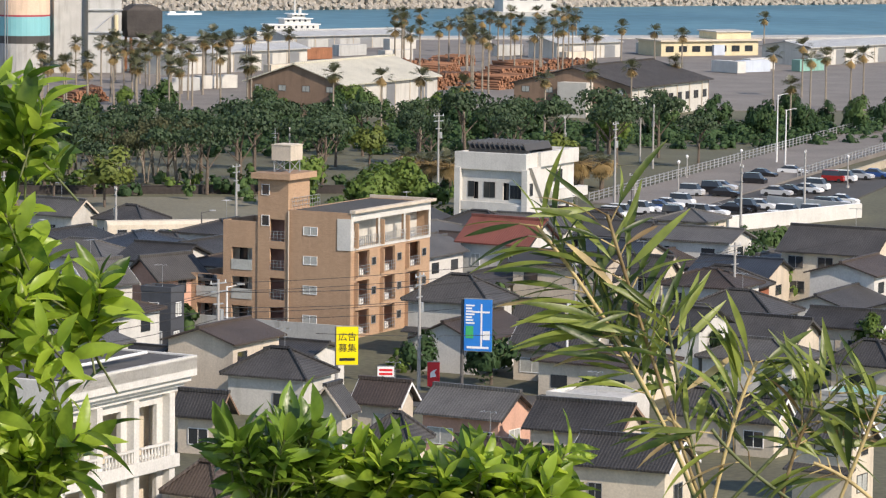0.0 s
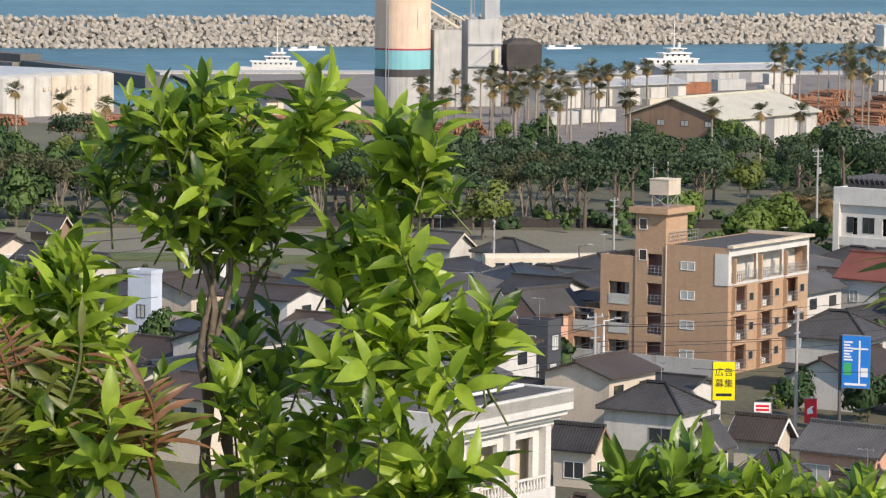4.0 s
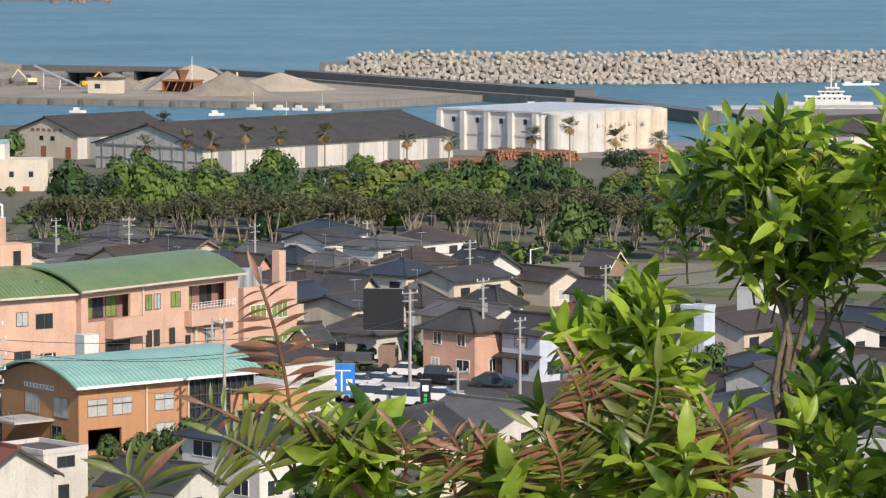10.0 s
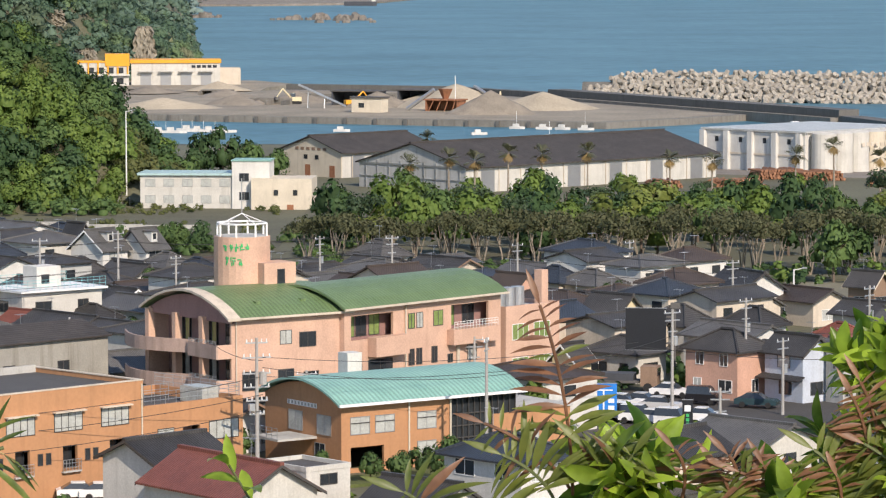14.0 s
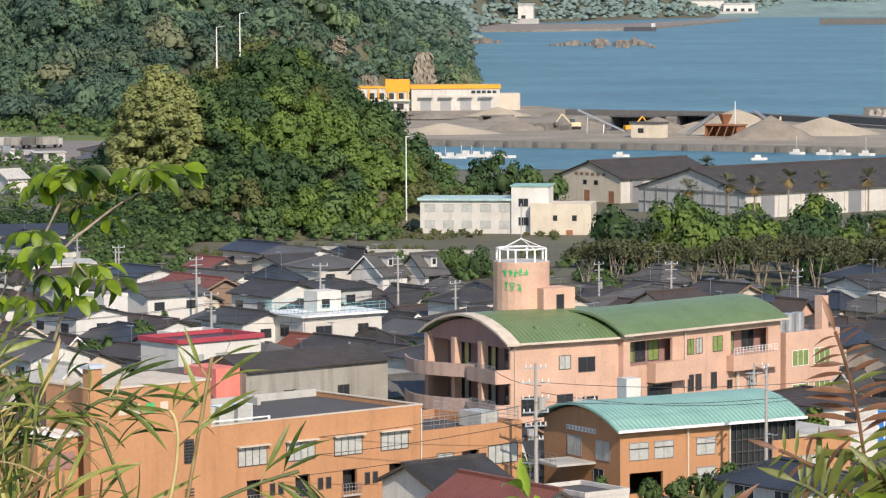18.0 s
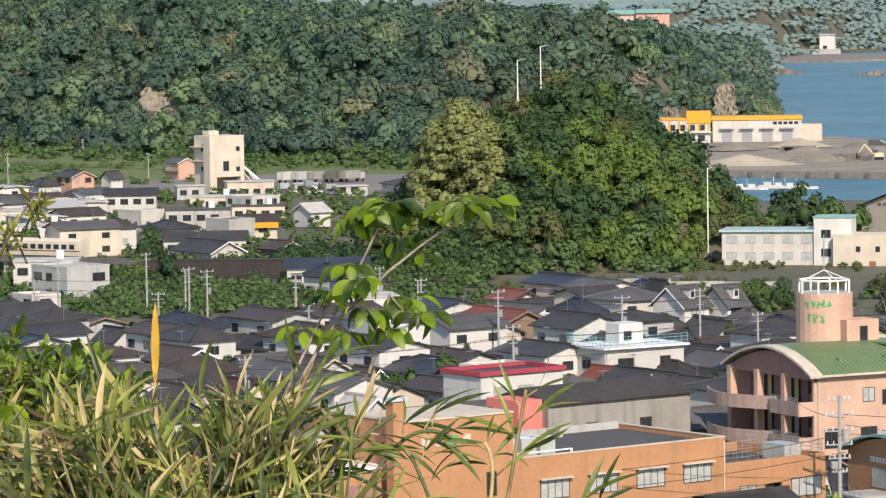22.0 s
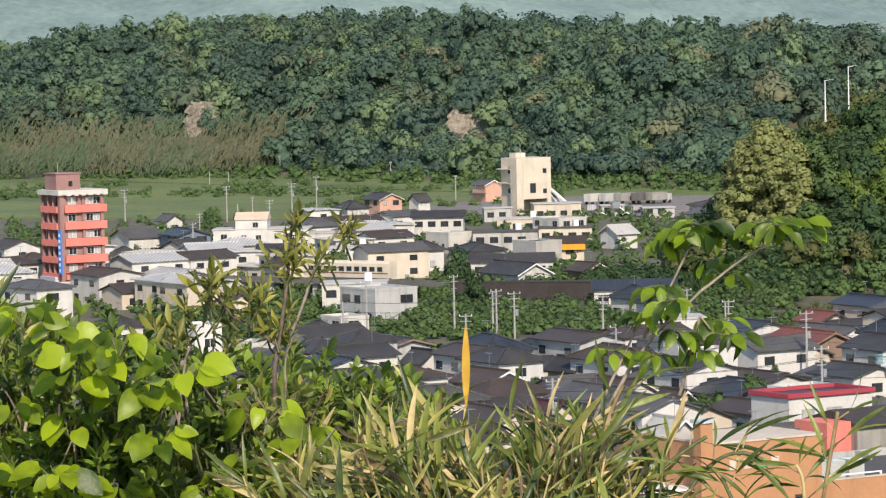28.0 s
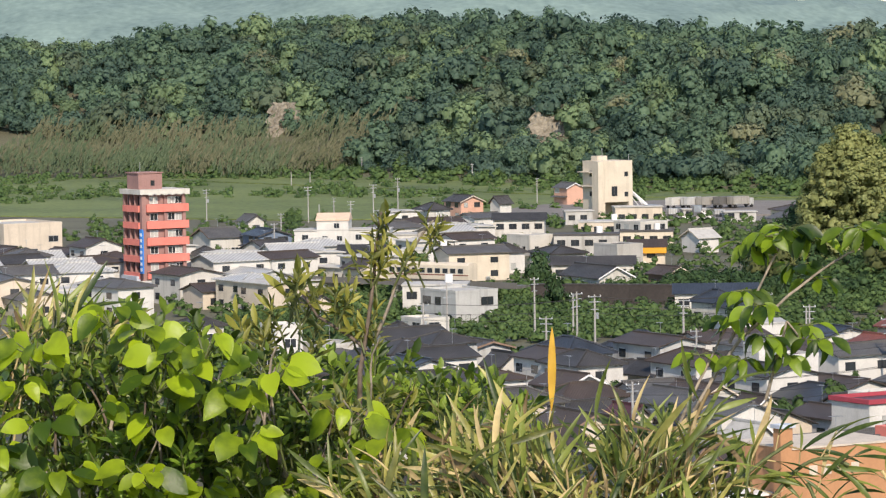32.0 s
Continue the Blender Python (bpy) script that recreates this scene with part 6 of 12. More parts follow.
    for s, z, w, hh, gl, off in ((2.4, 7.6, 1.5, 2.1, "green_glass", 1.6), (4.2, 7.6, 1.5, 2.1, "glass", 1.6), (6.2, 7.6, 1.5, 2.1, "green_glass", 1.6), (18, 7.6, 1.4, 2.0, "green_glass", 1.6), (21, 7.6, 1.8, 2.0, "glass", 1.6), (10.2, 8.0, .9, 1.5, "green_glass", 0), (11.5, 8.0, .9, 1.5, "curtain_glass", 0),
                                  (14.4, 8.0, 1.4, 1.5, "green_glass", 0), (1.8, 3.4, 1.5, 1.5, "green_glass", 0), (5.4, 3.2, 3.6, 2.0, "glass", 0), (10.2, 4.2, .8, 1.6, "glass", 0), (11.4, 4.2, .8, 1.6, "glass", 0), (13.8, 4.2, .8, 1.6, "glass", 0), (16.3, 4.0, .7, .8, "glass", 0), (19.8, 4.0, 1.4, 1.5, "curtain_glass", 0), (4, .8, 2.5, 1.6, "glass", 0), (12, .8, 2.5, 1.6, "glass", 0)):
        win(ob2, "side", s, z, w, hh, gl, "frame_dark", 1, off)
    parts("drain_pipe", Build().tube((9.2, -.15, 0), (9.2, -.15, 10.9), .08).tube((17.4, -.15, 0), (17.4, -.15, 7.5), .2), "beige", ob2)
    # third part beyond, lower with tanks on the roof
    ob3 = thing("nursing_home_annex", 0.4, 391.0, 0, 50, "salmon-pink flat-roofed annex with steel tanks on its roof", "nursing home")
    b = Build()
    b.box(0, 9, 0, .3, 0, 9.0).box(8.7, 9, .3, 8, 0, 9).box(0, 9, 7.7, 8, 0, 9).box(0, .3, .3, 7.7, 0, 9)
    parts("wall", b, "salmon", ob3)
    part("roof", Build().box(.3, 8.7, .3, 7.7, 8.4, 8.6), "flat_roof_light", ob3)
    for s in (1.2, 2.8, 4.4):
        part("steel_tank", Build().tube((s, 2, 8.6), (s, 2, 10.8), .7, .7, 14), "steel", ob3, smooth=False)
    for s, z in ((2.4, 5.4), (6.0, 5.4), (2.4, 1.8), (6, 1.8)):
        win(ob3, "side", s, z, 2.6, 1.6, "green_glass", "frame_white", 2)
    part("chimney", Build().box(7.2, 8.3, 1, 2, 8.4, 12.4), "salmon", ob3)


home()


# day-care building: orange tiles, teal vaulted roof, glass stair hall
def daycare():
    ob = thing("day_care_centre", -14.4, 328.7, 0, 36, "orange-tiled two-storey building with a teal vaulted metal roof", "building")
    h, W, L = 6.3, 12.7, 19.4
    b = Build()
    holed(b, "side", 0, 12.0, 0, h, [(0.4, 2.3, [(1.0, 4.6)])], 0.3)
    b.box(0, .3, .3, W, 0, h).box(.3, L, W - .3, W, 0, h).box(L - .3, L, .3, W - .3, 0, h).box(16.6, L, 0, .3, 0, 4.2)
    parts("wall", b, "orange_tile", ob)
    g = Build()
    prof = [(W * i / 10, h - .05 + 1.5 * math.sin(math.pi * i / 10) ** .85) for i in range(11)]
    g.side([(0, h - .05), (W, h - .05)] + list(reversed(prof))[1:-1], 0.02, .3)
    part("gable_panel", g, "orange_tile", ob)
    r = Build(); vault(r, L, W, h, 1.9, .7)
    part("teal_roof", r, "tin_teal", ob)
    part("gutter", Build().box(-.7, L + .7, -.85, -.7, h - .2, h + .05), "frame_white", ob)
    # glass hall
    gh = Build()
    for i in range(8):
        x = 12.0 + i * 0.66
        gh.box(x - .04, x + .04, -.05, .1, 0.1, h - .2)
    for z in (0.1, 1.2, 2.3, 3.4, 4.5, h - .25):
        gh.box(12.0, 16.64, -.06, .12, z - .05, z + .05)
    for i in range(5):
        x = 16.64 + i * .66
        gh.box(x - .04, x + .04, -.05, .1, 4.2, h - .2)
    gh.box(16.64, L, -.06, .12, h - .3, h - .2)
    part("glass_hall_frame", gh, "frame_dark", ob)
    part("glass_hall_pane", Build().box(12.0, L, .13, .2, .05, h - .15), "glass", ob)
    for s in (2.0, 4.7, 9.3):
        win(ob, "side", s, 3.5, 2.0, 1.5, "curtain_glass", "frame_grey", 1)
        part("lintel", Build().box(s - 1.05, s + 1.05, -.09, 0, 4.45, 4.52), "frame_dark", ob)
    for s in (9.3,):
        win(ob, "side", s, 0.8, 2.0, 1.5, "curtain_glass", "frame_grey", 1)
    for s in (2.8, 7.5):
        win(ob, "end", s, 3.3, 2.2, 1.7, "curtain_glass", "frame_grey", 1)
    win(ob, "end", 3.5, .6, 1.6, 1.8, "glass", "frame_grey", 1)
    for i in range(9):
        win(ob, "end", 4.2 + i * .55, 5.6, .34, .3, "curtain_glass", "frame_white", 0)
    for s in (7.3, 11.9):
        part("drain_pipe", Build().tube((s, -.1, 0), (s, -.1, h - .1), .09), "cream", ob)
    part("vent_box", Build().box(8, 9.6, 11, 12.6, 6.5, 9.4), "white_clean", ob)
    part("side_wing", Build().box(L, L + 7, 1.0, 9, 0, 4.2), "orange_tile", ob)
    part("side_wing_roof", Build().box(L, L + 7.2, .8, 9.2, 4.2, 4.4), "flat_roof_light", ob)
    win(ob, "side", L + 2.2, 1.0, 2.2, 1.4, "curtain_glass", "frame_grey", 1, 1.0)
    part("entrance_deck", Build().box(-4.2, 0, 4, 8.6, 2.8, 3.0), "concrete", ob)
    railing(ob, (-4.2, 4.1), (-4.2, 8.6), 3.0, 1.0, "steel")
    slab("lawn", [(-19, 322), (4, 338), (6, 335), (-16, 318)], 0.3, "grass", "clipped lawn before the day-care centre", "lawn", .3)


daycare()


# orange office building with a sign tower
def orange():
    ob = thing("clinic_building", -47.7, 303.0, 0, 46, "orange-tiled three-storey clinic with window bands and a stair tower", "building")
    L, W, h = 23.6, 15.0, 9.5
    b = Build()
    ups = [(3.4 + i * 5.2, 6.2 + i * 5.2) for i in range(4)]
    downs = [(4.2 + i * 5.2, 5.8 + i * 5.2) for i in range(4)]
    holed(b, "side", 0, L, -0.5, h, [(2.6, 4.6, downs)], .3)
    b.box(L - .3, L, .3, W, 0, h).box(0, .3, .3, W, 0, h).box(.3, L - .3, W - .3, W, 0, h)
    parts("wall", b, "orange_tile", ob)
    part("roof", Build().box(.3, L - .3, .3, W - .3, h - .6, h - .4), "flat_roof", ob)
    part("coping", Build().box(-.05, L + .05, -.05, .35, h, h + .1).box(L - .35, L + .05, .35, W, h, h + .1), "beige", ob)
    part("back_parapet", Build().box(4, L - .3, W - .6, W - .3, h - .4, h + .25).box(9, 9.5, W - 3, W - .6, h - .4, h + .25).box(15, 15.4, W - 2.6, W - .6, h - .4, h + .25), "concrete", ob)
    for a, c in ups:
        win(ob, "side", (a + c) / 2, 5.9, 3.0, 1.5, "curtain_glass", "frame_dark", 3)
        part("window_hood", Build().box(a - .3, c + .3, -.5, -.01, 7.5, 7.62), "beige", ob)
    for a, c in downs:
        part("balcony_door", Build().box(a, c, .8, .9, 2.6, 4.6), "glass", ob)
        railing(ob, (a - .2, -.3), (c + .2, -.3), 2.4, 1.0, "steel", .3)
        part("balcony_floor", Build().box(a - .2, c + .2, -.35, .7, 2.3, 2.42), "concrete", ob)
        for k in (1.1, 2.0):
            win(ob, "side", c + k, 3.2, .45, .9, "glass", "frame_dark", 0)
    for s in (0.2, L - .2):
        part("drain_pipe", Build().tube((s, -.1, 0), (s, -.1, h - .3), .07), "cream", ob)
    parts("roof_machine", Build().box(1.0, 2.6, 2.2, 3.6, h - .4, h + 1.3).box(3.0, 4.6, 2.2, 3.6, h - .4, h + 1.3).box(5.0, 6.6, 2.2, 3.6, h - .4, h + 1.3), "curtain_glass", ob)
    part("machine_rail", Build().box(.6, 8.0, 1.6, 1.7, h + .1, h + .22).box(.6, .75, 1.6, 1.7, h - .4, h + .1).box(7.8, 8.0, 1.6, 1.7, h - .4, h + .1), "frame_white", ob)
    part("roof_shed", Build().box(.5, 2.3, 5.4, 7.4, h - .4, h + 1.9), "white_clean", ob)
    # stair tower with sign
    t = Build().box(-11.0, 0, -.6, 7.4, 0, h + 4.0)
    part("stair_tower", t, "orange_tile", ob)
    part("tower_coping", Build().box(-11.1, .05, -.7, 7.5, h + 4.0, h + 4.15), "beige", ob)
    win(ob, "side", -2.3, 6.8, .9, 1.9, "glass", "frame_dark", 1, -.6)
    for z in (3.0, 7.0):
        for k in range(7):
            part("louvre", Build().box(-2.75, -1.85, -.72, -.66, z + k * .26, z + k * .26 + .1), "frame_dark", ob)
    for i in range(4):
        part("sign_letter", Build().box(-9.4 + i * 1.4, -8.6 + i * 1.4, -.66, -.6, 11.3, 12.1), "sign_green" if i == 2 else "beige", ob, "worn sign letter")
    part("chimney", Build().box(-12.2, -11.0, -.6, .4, 0, h + 5.8), "orange_tile", ob)
    part("chimney_cap", Build().box(-12.4, -10.8, -.75, .55, h + 5.8, h + 6.1), "bluegrey", ob)
    part("left_wing", Build().box(-15.6, -11.0, 2, 10, 0, 9.6), "orange_tile", ob)
    part("left_wing_slot", Build().box(-15, -12, 1.9, 2.0, 7.0, 8.4), "mauve", ob)
    part("left_wing_roof", Build().box(-15.8, -11.0, 1.8, 10.2, 9.6, 9.8), "frame_white", ob)
    part("left_annex", Build().box(-21, -15.6, 3, 11, 0, 5.4), "orange_tile", ob)
    # low wing to the right with a roof terrace
    ob2 = thing("clinic_terrace_wing", -31.3, 319.9, 0, 46, "orange-tiled two-storey wing with a railed roof terrace", "building")
    b = Build()
    holed(b, "side", 0.02, 11.7, -.5, 7.2, [(3.0, 5.0, [(4.6, 6.6)])], .3, .02)
    b.box(11.4, 11.7, .3, 12, 0, 7.2).box(.02, 11.4, 11.7, 12, 0, 7.2)
    parts("wall", b, "orange_tile", ob2)
    part("terrace", Build().box(.02, 11.4, .32, 11.7, 6.2, 6.35), "flat_roof", ob2)
    railing(ob2, (.3, .25), (11.5, .25), 7.2, 1.1, "steel", 1.2)
    railing(ob2, (1, 7), (9, 7), 6.35, 1.6, "steel", 1.0)
    railing(ob2, (11.5, .4), (11.5, 11.8), 7.2, 1.1, "steel", 1.2)
    win(ob2, "side", 2.6, 3.3, 1.8, 1.7, "curtain_glass", "frame_dark", 1, .02)
    win(ob2, "side", 9.4, 3.6, 3.4, 1.6, "curtain_glass", "frame_dark", 3, .02)
    part("loggia_back", Build().box(4.5, 6.7, 1.2, 1.3, 2.9, 5.1), "mauve", ob2)
    part("glass_screen", Build().box(9.5, 11.5, 3, 6, 6.4, 7.8), "curtain_glass", ob2)


orange()


# long grey concrete hall with a pink end
def hall():
    ob = thing("concrete_hall", -53.2, 363.8, 0, 46, "long stained concrete hall with corrugated roof and pink end", "hall")
    b = Build().box(0, 18.4, 0, 9, 0, 7.4)
    parts("wall", b, "stained_wall", ob)
    part("roof", Build().side([(-.4, 7.4), (9.4, 7.4), (9.4, 7.55), (4.5, 8.9), (-.4, 7.55)], 0, 18.6), "slate_brown", ob)
    part("pink_end", Build().box(-3.0, -.01, 1.0, 6.3, 0, 8.0), "salmon_pink", ob)
    for s in (5.5, 12.5):
        win(ob, "side", s, 4.0, 1.4, 1.3, "glass", "frame_dark", 1)
    # pale house with railed roof terrace
    ob = thing("house", -56.8, 435.6, 0, 40, "cream two-storey house with a railed teal roof terrace", "house")
    part("wall", Build().box(0, 11.3, 0, 8, 0, 6.3), "white", ob)
    part("roof", Build().box(-.5, 11.8, -.6, 8.4, 6.3, 6.55), "frame_white", ob)
    for a, c in (((-.3, -.4), (11.6, -.4)), ((-.3, -.4), (-.3, 8.2)), ((-.3, 8.2), (11.6, 8.2))):
        railing(ob, a, c, 6.55, 1.2, "teal_paint", .8)
    part("stair_head", Build().box(4, 7.4, 3, 6, 6.55, 9.0), "white_clean", ob)
    win(ob, "side", 5.2, 7.0, 1.0, 1.0, "glass", "frame_dark", 0, 3.0)
    for s, w in ((3.0, 2.2), (8.6, 1.4)):
        win(ob, "side", s, 3.8, w, 1.3, "glass", "frame_dark", 1)
        win(ob, "side", s, .9, w, 1.3, "glass", "frame_dark", 1)
    win(ob, "end", 4, 3.8, 1.8, 1.3, "glass", "frame_dark", 1)
    # red parapet of the white shop
    ob = thing("shop_building", -66.2, 401.5, 0, 46, "white two-storey shop with a red roof parapet", "shop")
    part("wall", Build().box(0, 11.5, 0, 7, 0, 6.4), "white_clean", ob)
    part("red_parapet", Build().box(-.3, 11.8, -.3, .2, 6.5, 7.0).box(-.3, .2, .2, 7.2, 6.5, 7.0).box(11.5, 11.8, .2, 7.2, 6.5, 7.0).box(.2, 11.5, 6.9, 7.2, 6.5, 7.0), "red_paint", ob)
    part("roof", Build().box(.2, 11.5, .2, 6.9, 6.4, 6.6), "tin_maroon", ob)
    for s, w in ((2.6, 1.6), (6.2, 2.0)):
        win(ob, "side", s, 3.9, w, 1.2, "curtain_glass", "frame_grey", 1)
    win(ob, "side", 9.6, 3.6, .8, .8, "glass", "frame_dark", 1)


hall()


# white flat-roofed building with a peach stair head, blank white block, works below the batching tower
def middle_town():
    ob = thing("block_of_flats", -254, 772, 0, 12, "white flat-roofed two-storey block with a peach-gabled stair head", "building")
    part("wall", Build().box(0, 21, 0, 9, 0, 5.8), "white_clean", ob)
    part("roof", Build().box(-.2, 21.2, -.2, 9.2, 5.8, 6.05), "flat_roof_light", ob)
    part("upper_floor", Build().box(5.0, 12, -.15, 8, 0, 8.0), "white_clean", ob)
    part("stair_head", Build().side([(-.4, 8.0), (7.6, 8.0), (7.6, 8.3), (3.6, 9.6), (-.4, 8.3)], 4.8, 12.2), "peach", ob)
    part("wing", Build().box(21, 34, 1.5, 9, 0, 4.6), "white", ob)
    part("wing_roof", Build().box(21.2, 34.2, 1.3, 9.2, 4.6, 4.85), "flat_roof_light", ob)
    for z in (1.0, 3.8):
        for i in (2.4, 14.2, 16.6, 19.2):
            win(ob, "side", i, z, 1.3, 1.1, "glass", "frame_grey", 1)
    for i, z in ((6.8, 3.6), (10, 3.6), (9.4, 6.4)):
        win(ob, "side", i, z, 1.1, 1.0, "glass", "frame_grey", 1, -.15)
    for i in range(4):
        win(ob, "side", 23 + i * 3, 2.2, 1.5, 1.2, "glass", "frame_dark", 1, 1.5)
    ob = thing("storehouse", -105.5, 512, 0, 18, "blank white storehouse with a flat roof", "building")
    part("wall", Build().box(0, 9.5, 0, 8, 0, 6.4), "white_clean", ob)
    part("roof", Build().box(-.15, 9.65, -.15, 8.15, 6.4, 6.65), "flat_roof_light", ob)
    part("door", Build().box(1.2, 2.4, -.06, .02, 0, 2.1), "frame_grey", ob)
    win(ob, "end", 4, 3.6, 1.2, .9, "glass", "frame_dark", 0)
    for x, y, w, d, h, wall, roofm, lab in ((-207, 842, 12, 8, 4.0, "beige", "flat_roof_light", "pale works hall with a band of windows"), (-196, 775, 14, 8, 4.6, "concrete", "flat_roof", "stained grey concrete works hall"), (-172.5, 745, 7.5, 6, 3.9, "cream", "tile_brown", "small shop with an orange fascia and a brown roof"), (-225, 712, 9, 8, 4.6, "beige", "tile_dark", "beige two-storey house with a dark roof"),
                                            (-178, 702, 16, 7, 2.9, "white", "tile_dark", "long low white shed with a dark roof"), (-136, 622, 14, 9, 3.0, "white", "tile_blue", "low white house with a blue-black roof"), (-181, 609, 11, 8, 5.0, "white", "flat_roof_light", "white flat-roofed two-storey house"),
                                            (-213, 716, 12, 8, 4.8, "white_clean", "flat_roof_light", "white flat-roofed house with a roof terrace"), (-226, 836, 12, 8, 5.0, "white", "tile_dark", "white house with a dark tiled roof"), (-190, 812, 12, 7, 3.4, "cream", "flat_roof", "cream single-storey workshop with a flat roof")):
        ob = thing("workshop" if "works" in lab else "house", x, y, 0, 12, lab, "building")
        part("wall", Build().box(0, w, 0, d, 0, h), wall, ob)
        if roofm.startswith("tile"):
            part("roof", Build().side([(-.6, h - .1), (d + .6, h - .1), (d / 2, h + 1.5)], -.5, w + .5), roofm, ob)
        else:
            part("roof", Build().box(-.2, w + .2, -.2, d + .2, h, h + .3), roofm, ob)
            part("water_tank", Build().tube((w * .7, d * .6, h + .3), (w * .7, d * .6, h + 1.7), .7, .7, 12), "frame_white", ob)
        if "fascia" in lab:
            part("fascia", Build().box(-.3, w + .3, -.8, -.02, h - 1.3, h - .15), "orange_paint", ob, "bright orange fascia board")
        for i in range(int(w / 3)):
            win(ob, "side", 1.6 + i * 3, h - 2.2, 1.7, 1.2, "glass", "frame_dark", 1)
        part("air_conditioner", Build().box(w * .4, w * .4 + .8, -.4, -.02, .2, .8), "frame_white", ob)


middle_town()


# batching tower
def plant():
    ob = thing("batching_tower", -220.7, 923.0, 0, 45, "tall cream concrete batching tower with conveyors", "tower")
    h = 15.0
    b = Build().box(0, 9.5, 0, 9, 5.0, h + .6)
    b.box(0, 1.2, 0, 9, 0, 5).box(8.3, 9.5, 0, 9, 0, 5).box(1.2, 8.3, 6, 9, 0, 5)
    part("body", b, "cream", ob)
    part("stair_shaft", Build().box(-1.4, -.01, -.9, 2.2, 0, h + .6), "cream", ob)
    for z in (9.0, 12.6):
        parts("band", Build().box(-1.5, 0, 2.2, 9.1, z, z + .25), "beige", ob)
    part("head_house", Build().box(2, 5, 5, 8, h + .6, h + 1.8), "cream", ob)
    part("mast", Build().tube((1, 1, h + .6), (1, 1, h + 4), .08).tube((8.8, .6, h + .6), (8.8, .6, h + 2.2), .08), "steel", ob)
    for s, z in ((7.6, 11.6), (7.6, 6.4)):
        win(ob, "side", s, z, 1.0, 1.1, "glass", "frame_dark", 0)
    win(ob, "side", 4.0, 6.6, 1.6, 2.4, "glass", "frame_dark", 1)
    win(ob, "end", 5, 11.6, 1.1, 1.1, "glass", "frame_dark", 0)
    win(ob, "end", 5, 6.6, 1.1, 1.1, "glass", "frame_dark", 0)
    for k in range(4):
        part("brace", Build().tube((9.6, 2 + k * .1, 9 - k * 2), (16 - k, 2, 1), .14, .14, 5), "frame_white", ob)
    part("conveyor", Build().tube((9.5, 4, 9), (19, 3, 1), .45, .45, 6), "frame_white", ob)
    for i, (dx, dy, w, d, h2, m) in enumerate(((6, -10, 12, 6, 4.2, "beige"), (-6, -14, 7, 5, 3.4, "concrete"), (20, 6, 7, 5, 2.8, "concrete"), (33, -4, 8, 5, 2.6, "concrete"))):
        o2 = thing("works_shed", -220.7 + dx, 923 + dy, 0, 20, "low pale works shed beside the batching tower", "shed", "works sheds")
        part("wall", Build().box(0, w, 0, d, 0, h2), m, o2)
        part("roof", Build().box(-.3, w + .3, -.3, d + .3, h2, h2 + .25), "flat_roof_light", o2)
        for s in range(int(w // 3)):
            win(o2, "side", 1.6 + s * 3, 1.2, 1.6, 1.2, "glass", "frame_dark", 1)
    slab("works_yard", rect(-195, 940, 70, 40, 20), .14, "pale_asphalt", "pale works yard", "yard", .2)
    for i, (dx, dy, w, h3) in enumerate(((14, -4, 3.0, 4.6), (19, -2, 2.4, 3.6), (25, 0, 2.0, 4.2), (30, 3, 2.6, 3.0))):
        o2 = thing("hopper", -220.7 + dx, 923 + dy, 0, 20, "small steel aggregate hopper on legs in the works yard", "hopper", "works hoppers")
        part("bin", Build().tube((0, 0, h3 * .35), (0, 0, h3 * .62), w * .18, w * .62, 8).tube((0, 0, h3 * .62), (0, 0, h3), w * .62, w * .62, 8), "tin_white" if i % 2 else "steel", o2)
        for a in (-1, 1):
            for c in (-1, 1):
                part("leg", Build().tube((a * w * .42, c * w * .42, 0), (a * w * .42, c * w * .42, h3 * .6), .1, .1, 5), "steel", o2)
        part("chute", Build().tube((0, 0, h3 * .8), (4.5, -.6, .4), .22, .22, 5), "frame_white", o2)


plant()


